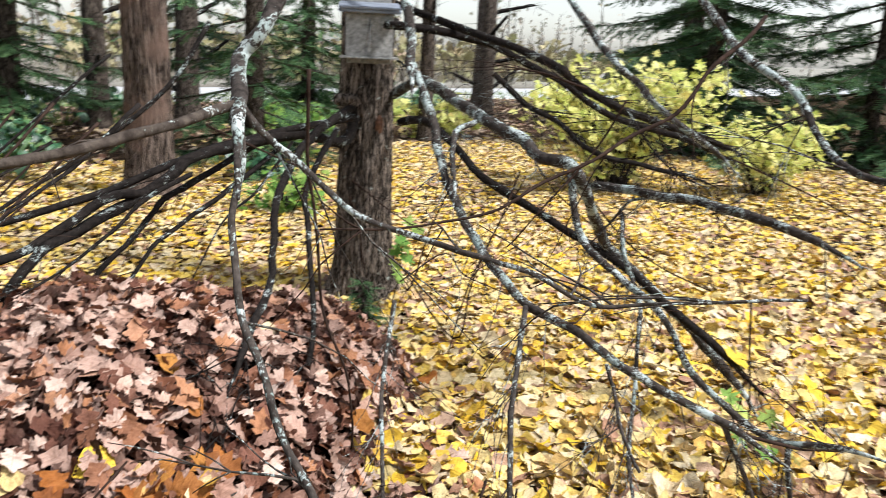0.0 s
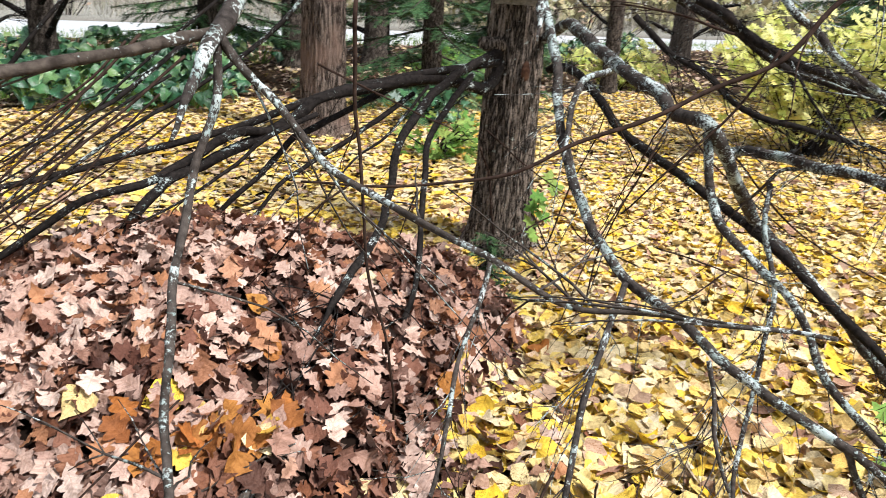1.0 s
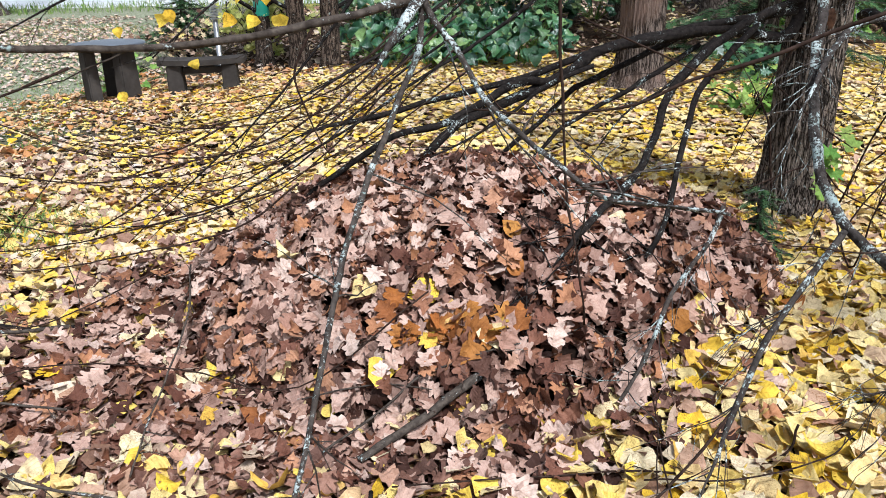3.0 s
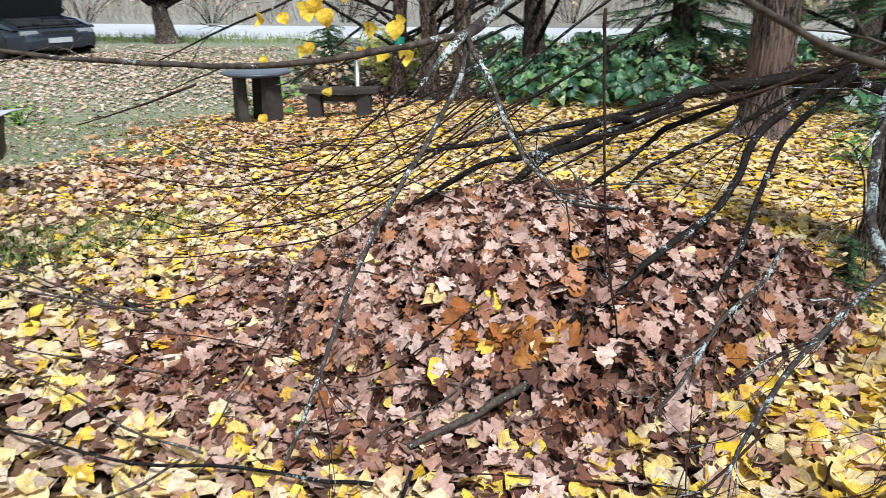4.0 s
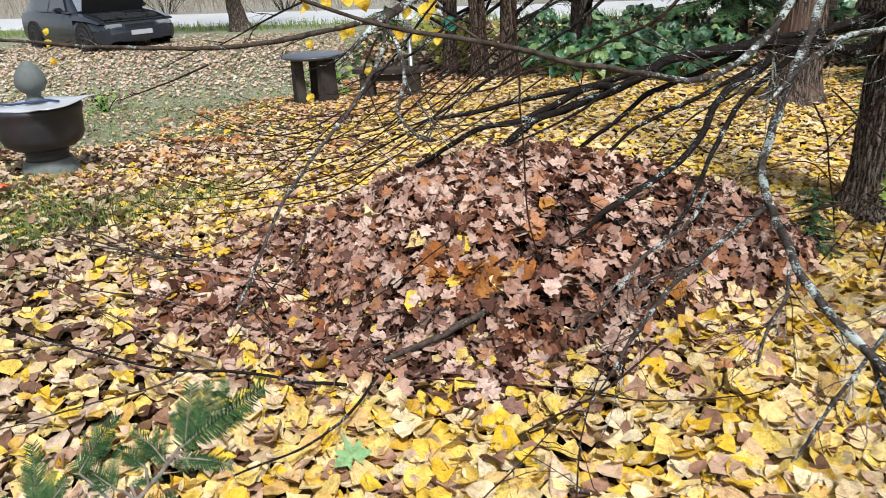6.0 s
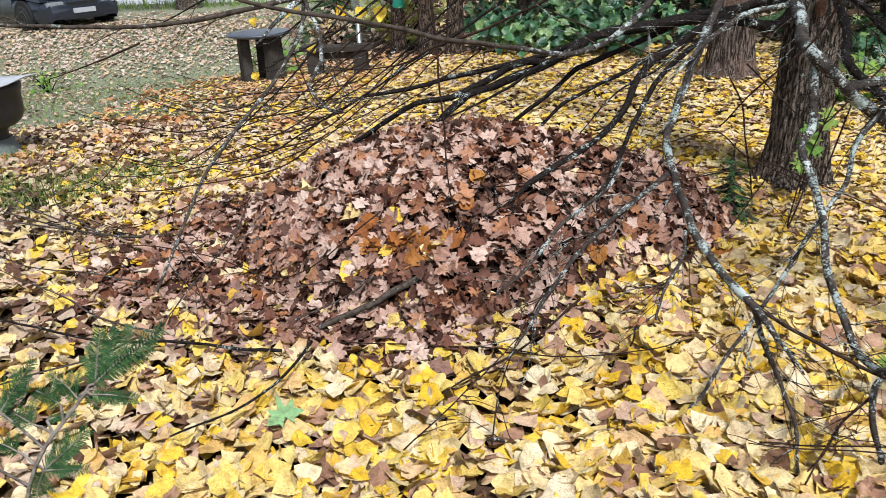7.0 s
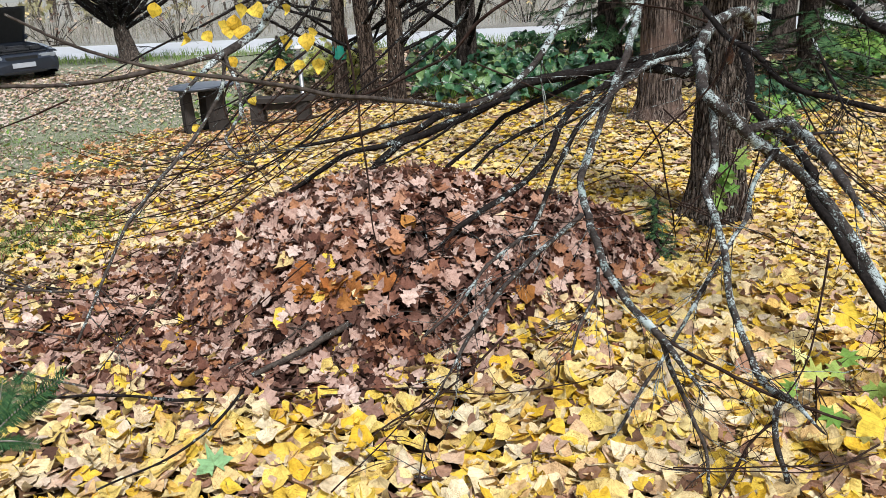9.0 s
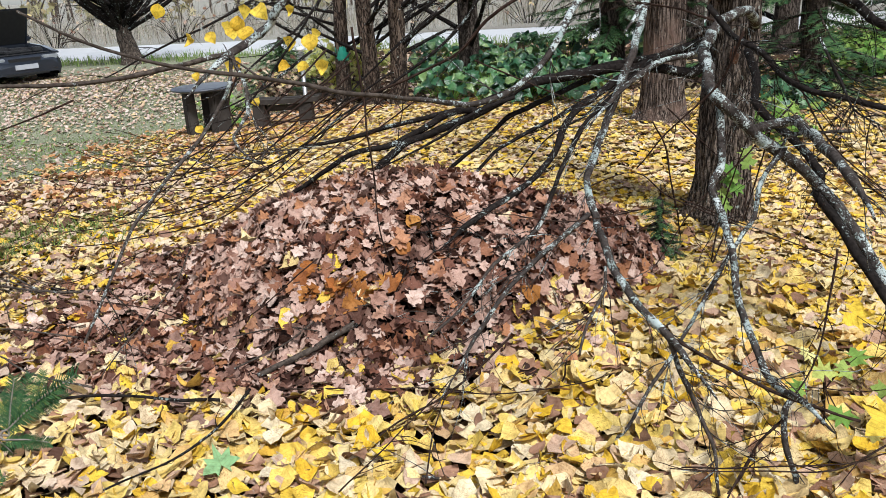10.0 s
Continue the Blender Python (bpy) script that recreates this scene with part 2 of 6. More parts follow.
TWIG = twig_material("brown_twig_bark", (0.015, 0.009, 0.007), (0.050, 0.031, 0.024), 0.0)


def plain(name, colour, rough, spec=0.4, metal=0.0, vary=0.25, scale=14, grain=0.3):
    m, n, l, b = material(name, rough, metal, spec)
    a = noise_node(n, l, scale, 6)
    lo, hi = tuple(c * (1 - vary) for c in colour), tuple(min(1, c * (1 + vary)) for c in colour)
    col = ramp(n, [(0.3, lo), (0.7, hi)])
    l.new(a.outputs["Fac"], col.inputs["Fac"])
    l.new(col.outputs["Color"], b.inputs["Base Color"])
    f = noise_node(n, l, scale * 8, 4)
    bump(n, l, b, f.outputs["Fac"], grain, 0.003)
    return m


STONE = plain("weathered_stone", (0.040, 0.034, 0.030), 0.85, 0.12, 0, 0.35, 9, 0.6)
WETSTONE = plain("damp_slate", (0.06, 0.068, 0.085), 0.35, 0.4, 0, 0.3, 9, 0.25)
URN = plain("dark_cast_stone", (0.022, 0.024, 0.027), 0.5, 0.35, 0, 0.25, 7, 0.45)
FINIAL = plain("grey_green_stone", (0.10, 0.115, 0.112), 0.7, 0.4, 0, 0.25, 12, 0.5)
SHEET = plain("pale_plastic_sheet", (0.36, 0.375, 0.40), 0.35, 0.5, 0, 0.1, 6, 0.1)
BLUE = plain("blue_plastic", (0.012, 0.035, 0.12), 0.4, 0.5, 0, 0.2)
ORANGE = plain("orange_red_plastic", (0.75, 0.11, 0.03), 0.42, 0.5, 0, 0.12, 5, 0.15)
GREYWOOD = plain("weathered_grey_wood", (0.27, 0.265, 0.255), 0.85, 0.1, 0, 0.5, 40, 0.8)
ROOFING = plain("slate_blue_roofing", (0.17, 0.19, 0.23), 0.5, 0.4, 0, 0.3, 16, 0.5)
CARPAINT = plain("dark_grey_car_paint", (0.022, 0.027, 0.038), 0.16, 0.6, 0.2, 0.15, 3, 0.03)
BLACK = plain("black_rubber", (0.012, 0.012, 0.012), 0.7, 0.3)
ENGINE = plain("dark_engine_metal", (0.03, 0.03, 0.032), 0.5, 0.5, 0.3, 0.5, 30, 0.6)
WHITE = plain("white_enamel", (0.72, 0.72, 0.70), 0.4, 0.5, 0, 0.06)
STEEL = plain("brushed_steel", (0.42, 0.42, 0.42), 0.38, 0.5, 0.8, 0.15, 40, 0.1)
GREENTAPE = plain("green_plastic_tape", (0.02, 0.24, 0.17), 0.4, 0.5)

glass, gn, gl, gb = material("car_glass", 0.08, 0.0, 0.8)
gb.inputs["Base Color"].default_value = (0.04, 0.045, 0.05, 1)
CARGLASS = glass
WINDSCREEN = plain("sky_reflecting_windscreen", (0.74, 0.79, 0.86), 0.10, 0.8, 0.9, 0.1, 3, 0.02)


def ground_material():
    m, n, l, b = material("leafy_ground", 0.95, 0, 0.05)
    fine = noise_node(n, l, 17, 8, 0.7)
    # darkest soil stops also hold the shade of gaps between leaves
    soil = ramp(n, [(0.3, (0.012, 0.008, 0.006)), (0.5, (0.04, 0.025, 0.016)), (0.62, (0.12, 0.075, 0.04)), (0.74, (0.30, 0.21, 0.10))])
    l.new(fine.outputs["Fac"], soil.inputs["Fac"])
    moss = noise_node(n, l, 23, 8, 0.72)
    lawn = ramp(n, [(0.32, (0.07, 0.08, 0.05)), (0.46, (0.17, 0.185, 0.12)), (0.58, (0.25, 0.25, 0.175)), (0.70, (0.40, 0.35, 0.29))])
    l.new(moss.outputs["Fac"], lawn.inputs["Fac"])
    tc = n.new("ShaderNodeTexCoord")
    sep = n.new("ShaderNodeSeparateXYZ")
    l.new(tc.outputs["Object"], sep.inputs[0])
    wob = noise_node(n, l, 0.55, 4)

    def math(op, a, bb):
        k = n.new("ShaderNodeMath")
        k.operation = op
        for s, v in enumerate((a, bb)):
            if isinstance(v, (int, float)):
                k.inputs[s].default_value = v
            else:
                l.new(v, k.inputs[s])
        return k.outputs[0]
    # lawn lies west of a wavering line that runs north-west from the garden table
    edge = math("ADD", math("MULTIPLY", sep.outputs["X"], -1.0), math("MULTIPLY", wob.outputs["Fac"], 3.0))
    fac = n.new("ShaderNodeMapRange")
    fac.inputs["From Min"].default_value, fac.inputs["From Max"].default_value = 4.3, 6.0
    l.new(edge, fac.inputs["Value"])
    c = mixed(n, l, soil.outputs["Color"], lawn.outputs["Color"], fac.outputs["Result"])
    far = n.new("ShaderNodeMapRange")
    far.inputs["From Min"].default_value, far.inputs["From Max"].default_value = 19.0, 25.0
    l.new(sep.outputs["Y"], far.inputs["Value"])
    field = ramp(n, [(0.3, (0.10, 0.095, 0.085)), (0.5, (0.24, 0.23, 0.20)), (0.7, (0.40, 0.385, 0.345))])
    l.new(fine.outputs["Fac"], field.inputs["Fac"])
    c = mixed(n, l, c, field.outputs["Color"], far.outputs["Result"])
    l.new(c, b.inputs["Base Color"])
    bump(n, l, b, fine.outputs["Fac"], 0.9, 0.03)
    return m


GROUND = ground_material()
# pale base colour carries the white sky mirrored in the wet surface
ROAD = plain("sky_sheen_wet_road", (0.46, 0.46, 0.47), 0.3, 0.6, 0, 0.12, 2, 0.15)


# ---- building helpers ----
def thing(name, label, category, group="", kind=""):
    return tagged(new(name), label, category, group, kind)


def leaf_map(me, flat):
    """Gives each leaf its own flat map, so that its veins follow its midrib."""
    idx = np.empty(len(me.loops), dtype=np.int32)
    me.loops.foreach_get("vertex_index", idx)
    me.uv_layers.new(name="leaf").data.foreach_set("uv", np.ascontiguousarray(flat[idx], dtype=np.float32).ravel())


def mesh_object(name, verts, faces, mat, parent=None, label="", smooth=False, flat=None):
    me = bpy.data.meshes.new(name)
    me.from_pydata(verts, [], faces)
    if flat is not None:
        leaf_map(me, flat)
    me.materials.append(mat)
    if smooth:
        me.polygons.foreach_set("use_smooth", [True] * len(me.polygons))
    ob = new(name, me)
    if parent:
        ob.parent = parent
    if label:
        tagged(ob, label)
    return ob


def part(name, bm, mat, parent=None, label="", smooth=False):
    me = bpy.data.meshes.new(name)
    bm.normal_update()
    bm.to_mesh(me)
    bm.free()
    me.materials.append(mat)
    if smooth:
        me.polygons.foreach_set("use_smooth", [True] * len(me.polygons))
    ob = new(name, me)
    if parent:
        ob.parent = parent
    if label:
        tagged(ob, label)
    return ob


def spline(pts, per=5):
    """Catmull-Rom through the points."""
    p = [Vector(q) for q in pts]
    p = [p[0] * 2 - p[1], *p, p[-1] * 2 - p[-2]]
    out = []
    for a, b, c, d in zip(p, p[1:], p[2:], p[3:]):
        for k in range(per):
            t = k / per
            out.append(0.5 * (2 * b + (c - a) * t + (2 * a - 5 * b + 4 * c - d) * t * t + (3 * b - a - 3 * c + d) * t ** 3))
    return out + [p[-2]]


def tube(verts, faces, pts, radii, sides=7, lump=0.0):
    """Adds a closed tapering tube to the lists."""
    base, up = len(verts), Vector((0.31, 0.17, 0.93)).normalized()
    n = len(pts)
    for i, p in enumerate(pts):
        d = (pts[min(i + 1, n - 1)] - pts[max(i - 1, 0)]).normalized()
        u = (up - d * up.dot(d))
        u = u.normalized() if u.length > 0.05 else d.orthogonal().normalized()
        up, v = u, d.cross(u)
        for k in range(sides):
            a = 2 * math.pi * k / sides
            r = radii[i] * (1 + (lump * noise.noise(p * 40 + Vector((k * 3.1, 0, 0))) if lump else 0))
            verts.append(p + (u * math.cos(a) + v * math.sin(a)) * r)
    for i in range(n - 1):
        for k in range(sides):
            a, b = base + i * sides + k, base + i * sides + (k + 1) % sides
            faces.append((a, b, b + sides, a + sides))
    faces.append(tuple(base + k for k in range(sides))[::-1])
    faces.append(tuple(base + (n - 1) * sides + k for k in range(sides)))


def lathe(bm, profile, seg=28, cap=True):
    rings = []
    for r, z in profile:
        rings.append([bm.verts.new((r * math.cos(2 * math.pi * k / seg), r * math.sin(2 * math.pi * k / seg), z)) for k in range(seg)])
    for a, b in zip(rings, rings[1:]):
        for k in range(seg):
            bm.faces.new((a[k], a[(k + 1) % seg], b[(k + 1) % seg], b[k]))
    if cap:
        bm.faces.new(rings[0][::-1])
        bm.faces.new(rings[-1])
    return bm


def box(bm, lo, hi, bevel=0.0, taper=1.0, m=None):
    """A block; taper scales its top."""
    x0, y0, z0 = lo
    x1, y1, z1 = hi
    cx, cy = (x0 + x1) / 2, (y0 + y1) / 2
    vs = [bm.verts.new((x, y, z0)) for x, y in ((x0, y0), (x1, y0), (x1, y1), (x0, y1))]
    vs += [bm.verts.new((cx + (x - cx) * taper, cy + (y - cy) * taper, z1)) for x, y in ((x0, y0), (x1, y0), (x1, y1), (x0, y1))]
    fs = [bm.faces.new([vs[i] for i in f]) for f in ((3, 2, 1, 0), (4, 5, 6, 7), (0, 1, 5, 4), (1, 2, 6, 5), (2, 3, 7, 6), (3, 0, 4, 7))]
    if m:
        for v in vs:
            v.co = m @ v.co
    if bevel:
        es = list({e for f in fs for e in f.edges})
        bmesh.ops.bevel(bm, geom=es, offset=bevel, segments=2, affect="EDGES")
    return bm


# ---- ground ----
def smoothstep(a, b, v):
    t = min(1.0, max(0.0, (v - a) / (b - a)))
    return t * t * (3 - 2 * t)


def ground_z(x, y):
    d = max(0.0, y - 4.5)
    dip = (0.015 * d + 0.013 * max(0.0, -x - 0.5) * d) * (1 - smoothstep(9.8, 13.5, y))
    return -dip + 0.018 * noise.noise(Vector((x * 0.9, y * 0.9, 3.0))) + 0.012 * noise.noise(Vector((x * 2.7, y * 2.7, 8.0)))


def pile_z(x, y):
    """Height of the raked oak-leaf heap over the ground."""
    right = smoothstep(-0.21, 0.59, x)
    front = 1.13 - 0.30 * right
    top = 0.448 - 0.08 * right + 0.06 * smoothstep(0.4, 1.0, x)
    dx = (x + 0.08) / (1.30 if x < -0.08 else 1.16)
    dy = (y - 3.57) / (front if y < 3.57 else 0.82)
    q = 1 - dx * dx - dy * dy
    if q <= 0:
        return 0.0
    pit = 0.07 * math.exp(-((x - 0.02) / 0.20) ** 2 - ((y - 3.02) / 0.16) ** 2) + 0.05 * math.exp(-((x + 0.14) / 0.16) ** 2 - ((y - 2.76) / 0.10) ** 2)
    return top * q ** 0.68 - pit * min(1, q * 3) + 0.04 * min(1, q * 3) * noise.noise(Vector((x * 2.6, y * 2.6, 1.0))) + 0.025 * min(1, q * 4) * noise.noise(Vector((x * 7, y * 7, 5.0)))


def surface(x, y):
    return ground_z(x, y) + pile_z(x, y)


def slope(x, y, e=0.05):
    return Vector((surface(x - e, y) - surface(x + e, y), surface(x, y - e) - surface(x, y + e), 2 * e)).normalized()


def grid_lines(lo, hi, dense_lo, dense_hi, step):
    mid = list(np.arange(dense_lo, dense_hi + 1e-6, step))
    out_hi, out_lo, d, v = [], [], step, dense_hi
    while v < hi:
        d *= 1.35
        v += d
        out_hi.append(min(v, hi))
    d, v = step, dense_lo
    while v > lo:
        d *= 1.35
        v -= d
        out_lo.append(max(v, lo))
    return out_lo[::-1] + mid + out_hi


gx, gy = grid_lines(-600, 600, -6, 7, 0.16), grid_lines(-400, 900, -1, 10, 0.16)
gv = [(x, y, surface(x, y) - 0.01) for y in gy for x in gx]
gf = [(j * len(gx) + i, j * len(gx) + i + 1, (j + 1) * len(gx) + i + 1, (j + 1) * len(gx) + i) for j in range(len(gy) - 1) for i in range(len(gx) - 1)]
ground = mesh_object("ground", gv, gf, GROUND, smooth=True)
tagged(ground, "garden ground of dark soil, moss and trodden leaf litter", "ground", kind="structure")

road_line = spline([(-90, 33, 0), (-30, 23.5, 0), (-11, 20.6, 0), (2, 19.6, 0), (14, 19.0, 0), (34, 19.0, 0), (90, 22, 0)], 6)
rv = [(p.x, p.y + o, 0.06 + (-0.08 if o in (-2.0, 2.0) else 0)) for p in road_line for o in (-2.0, -1.8, 1.8, 2.0)]
rf = [(4 * i + k, 4 * i + k + 4, 4 * i + k + 5, 4 * i + k + 1)[::-1] for i in range(len(road_line) - 1) for k in range(3)]
tagged(mesh_object("road", rv, rf, ROAD), "wet country road beyond the garden, coloured pale grey for sky sheen", "road", kind="structure")


# ---- leaves ----
def side_leaf(half_width, lobes, rows, fold, curl, seed, tooth=0.0, cols=3, crumple=0.0):
    """A leaf with a folded midrib: outline half_width(u) for u from stalk to tip, length 1, lying along +y."""
    r = random.Random(seed)
    verts, faces = [], []
    k1, k2 = curl * r.uniform(0.5, 1.4), r.uniform(-0.5, 0.5) * curl
    bend, twist = r.uniform(-0.12, 0.12), r.uniform(-0.5, 0.5) * curl
    half = cols // 2
    for i in range(rows + 1):
        u = i / rows
        w = half_width(u)
        lift = k1 * (u - 0.5) ** 2 * 1.4
        for c in range(-half, half + 1):
            s = c / half
            ww = abs(s) * w * (1 + (tooth * r.uniform(-1, 1) if abs(s) == 1 else 0))
            side = fold * ww * 0.9 + k2 * s * ww * u + curl * 0.35 * r.uniform(-1, 1) * ww + twist * s * (u - 0.5) * 0.4
            edge = -0.25 * curl * max(0, abs(s) - 0.4) * w
            verts.append((math.copysign(ww, s) + bend * (u - 0.5) ** 2 * 4, u - 0.5 + (lobes * r.uniform(-1, 1) * 0.03 if abs(s) == 1 else 0), lift + side + edge + crumple * r.uniform(-1, 1)))
    for i in range(rows):
        for c in range(cols - 1):
            a = cols * i + c
            faces.append((a, a + 1, a + cols + 1, a + cols))
    return np.array(verts), faces


def heart(u):
    return max(0.005, 0.47 * math.sin(math.pi * min(1, u ** 0.62)) * (1.08 - 0.35 * u) + (0.05 if 0.02 < u < 0.3 else 0))


def round_leaf(u):
    return max(0.005, 0.46 * math.sin(math.pi * u ** 0.8))


def oak(u):
    env = 0.37 * math.sin(math.pi * min(1, max(0, u)) ** 1.2) + 0.03
    lobe = max(0.0, 0.5 + 0.5 * math.cos(2 * math.pi * (3.6 * u + 0.25))) ** 0.55
    return max(0.006, env * (0.42 + 0.60 * lobe)) if 0.02 < u < 0.985 else 0.006


def long_oval(u):
    return max(0.004, 0.33 * math.sin(math.pi * u ** 0.75))


def maple_leaf(seed, points=5, deep=0.5, curl=0.2):
    """A palmate leaf with pointed lobes, fan-built round the stalk's end."""
    r = random.Random(seed)
    verts, faces = [(0, -0.12, 0)], []
    angles = [math.radians(a) for a in (-152, -128, -100, -78, -56, -36, -18, 0, 18, 36, 56, 78, 100, 128, 152)]
    lens = [0.34, 0.22, 0.46, 0.40, 0.27 + 0.1 * deep, 0.56, 0.30, 0.66, 0.30, 0.56, 0.27 + 0.1 * deep, 0.40, 0.46, 0.22, 0.34]
    for a, d in zip(angles, lens):
        d *= r.uniform(0.92, 1.08)
        verts.append((math.sin(a) * d, math.cos(a) * d - 0.12, curl * (d * d) * r.uniform(0.2, 1.3) - 0.03))
    for i in range(1, len(angles)):
        faces.append((0, i + 1, i))
    return np.array(verts), faces


YELLOW_SHAPES = [side_leaf(heart if k % 3 else round_leaf, 0.5, 6, 0.08 + 0.25 * (k % 4) / 3, (0.25, 0.6, 1.0, 0.4)[k % 4] * (1 if k % 3 else -1), 20 + k, 0.035, 5, (0.014, 0.026, 0.042)[k % 3]) for k in range(14)]
OAK_SHAPES = [side_leaf(oak, 0.6, 13, 0.12 + 0.3 * (k % 3) / 2, (0.2, 0.6, 1.0)[k % 3] * (1 if k % 2 else -1), 50 + k, 0.07, 3, 0.016) for k in range(14)]
FINE_OAK_SHAPES = [side_leaf(oak, 0.6, 18, 0.1 + 0.25 * (k % 3) / 2, (0.2, 0.5, 0.9)[k % 3] * (1 if k % 2 else -1), 150 + k, 0.06, 3, 0.014) for k in range(10)]
MID_SHAPES = [side_leaf(heart if k % 3 else round_leaf, 0.5, 5, 0.1 + 0.1 * (k % 3), (0.3, 0.6, 0.9)[k % 3] * (1 if k % 2 else -1), 70 + k, 0.06, 3, 0.03) for k in range(8)]
FAR_SHAPES = [side_leaf(round_leaf, 1, 2 + k % 2, 0.3, 0.5 * (1 if k % 2 else -1), 80 + k, 0.1) for k in range(5)]
MAPLE_SHAPES = [maple_leaf(90 + k, curl=(0.3, -0.25, 0.1)[k % 3]) for k in range(4)]


def frames_of(normals, spin):
    n = normals / np.linalg.norm(normals, axis=1, keepdims=True)
    ref = np.where(np.abs(n[:, 2:3]) > 0.9, np.array([[1.0, 0, 0]]), np.array([[0, 0, 1.0]]))
    t = np.cross(ref, n)
    t /= np.linalg.norm(t, axis=1, keepdims=True)
    b = np.cross(n, t)
    c, s = np.cos(spin)[:, None], np.sin(spin)[:, None]
    return np.stack([t * c + b * s, b * c - t * s, n], 2)


def joined_leaves(name, shapes, pos, normals, size, mat, parent=None, label="", spin=None):
    """Many leaves in one mesh."""
    pos, normals, size = np.asarray(pos, float), np.asarray(normals, float), np.asarray(size, float)
    spin = rng.uniform(0, 2 * math.pi, len(pos)) if spin is None else spin
    fr = frames_of(normals, spin)
    pick = rng.integers(0, len(shapes), len(pos))
    vs, fs, flat, base = [], [], [], 0
    for k, (sv, sf) in enumerate(shapes):
        idx = np.nonzero(pick == k)[0]
        if not len(idx):
            continue
        w = np.einsum("nij,vj->nvi", fr[idx], sv) * size[idx, None, None] + pos[idx, None, :]
        vs.append(w.reshape(-1, 3))
        flat.append(np.tile(sv[:, :2] + 0.5, (len(idx), 1)))
        for q in range(len(idx)):
            o = base + q * len(sv)
            fs += [tuple(o + i for i in f) for f in sf]
        base += len(idx) * len(sv)
    return mesh_object(name, np.concatenate(vs).tolist(), fs, mat, parent, label, smooth=True, flat=np.concatenate(flat))


def scatter(count, x0, x1, y0, y1, keep, tilt, lift):
    """Random places on the surface with tilted normals."""
    P, N = [], []
    while len(P) < count:
        x, y = rng.uniform(x0, x1), rng.uniform(y0, y1)
        if rng.random() > keep(x, y):
            continue
        n = slope(x, y) + Vector((rng.normal(0, tilt), rng.normal(0, tilt), 0))
        P.append((x, y, surface(x, y) + 0.004 + lift * rng.random()))
        N.append(n)
    return np.array(P), np.array([tuple(n) for n in N])


def yellow_zone(x, y):
    """Share of fresh yellow leaves: full to the east and south of the heap, thinning towards the lawn."""
    w = 0.9 * noise.noise(Vector((x * 0.6, y * 0.6, 9)))
    return smoothstep(-2.3, -0.5, x + w * (0.35 + 0.65 * smoothstep(2.2, 3.4, y)) + 0.34 * max(0, y - 3.0) - 0.25 * smoothstep(3.0, 2.4, y))


def brown_fringe(x, y):
    """Where raked oak leaves spill out from the heap, mostly to the west."""
    d = math.hypot((x + 0.50) / 1.34, (y - 3.12) / 0.95)
    w = 0.22 * noise.noise(Vector((x * 2.2, y * 2.2, 4)))
    return smoothstep(1.28, 0.78, d + w) * (1.0 if x < 0.3 else 0.25)


def grass_patch(x, y):
    """Where moss and short grass show through west of the heap."""
    return smoothstep(-0.15, 0.35, noise.noise(Vector((x * 1.1, y * 1.1, 31)))) * smoothstep(-1.7, -2.5, x) * smoothstep(5.2, 4.2, y)


def near_yellow(x, y):
    p = pile_z(x, y)
    return (1 - 0.8 * brown_fringe(x, y)) * (0.0 if p > 0.10 else 1 - p * 8) * (0.30 - 0.17 * smoothstep(3.2, 2.4, y) + 0.72 * yellow_zone(x, y)) * (1 - 0.6 * grass_patch(x, y))


def near_faded(x, y):
    return (1 - 0.35 * brown_fringe(x, y)) * (0.0 if pile_z(x, y) > 0.05 else 1.0) * (1.05 - 0.85 * yellow_zone(x, y)) * (1 - 0.25 * smoothstep(3.5, 6.0, -x)) * (1 - 0.7 * grass_patch(x, y))


litter = thing("leaf_litter", "thick carpet of fallen yellow lime leaves on the ground", "leaf litter", kind="stuff")


def carpet(name, shapes, count, area, keep, size, mat, tilt, lift, label=""):
    P, N = scatter(count, *area, keep, tilt, lift)
    ob = joined_leaves(name, shapes, P, N, rng.uniform(*size, count), mat, litter, label)
    return tagged(ob, kind="stuff")


carpet("under_leaves", FAR_SHAPES, 2600, (-5.2, 4.4, 0.2, 3.4), lambda x, y: 1.0 if pile_z(x, y) < 0.03 else 0.0, (0.06, 0.12), UNDERLEAF, 0.15, 0.012, "matted older leaves, coloured dark for the shade between fallen leaves")
carpet("under_leaves", FAR_SHAPES, 7000, (-2.5, 9.5, 5.0, 10.2), lambda x, y: 0.3 + 0.7 * yellow_zone(x, y), (0.08, 0.14), YELLOW, 0.10, 0.010, "flattened cream and yellow leaves")
carpet("under_leaves", FAR_SHAPES, 2200, (-6.5, 6.5, -4.5, 0.4), lambda x, y: smoothstep(-4.5, -2.2, y + 0.8 * noise.noise(Vector((x, y, 2)))) * smoothstep(6.5, 4.5, abs(x)), (0.08, 0.14), MIXED, 0.2, 0.015, "matted tan and cream older leaves")
carpet("under_leaves", FAR_SHAPES, 5200, (-3.2, 5.4, 3.2, 5.4), lambda x, y: yellow_zone(x, y) if pile_z(x, y) < 0.03 else 0.0, (0.07, 0.12), YELLOW, 0.10, 0.010, "flattened cream and yellow leaves")
carpet("yellow_leaves", YELLOW_SHAPES, 5000, (-1.9, 2.3, 0.9, 2.3), lambda x, y: near_yellow(x, y) * (1 - 0.35 * smoothstep(0.8, 0.2, x)), (0.050, 0.108), YELLOW, 0.32, 0.05, "bright yellow fallen leaves")
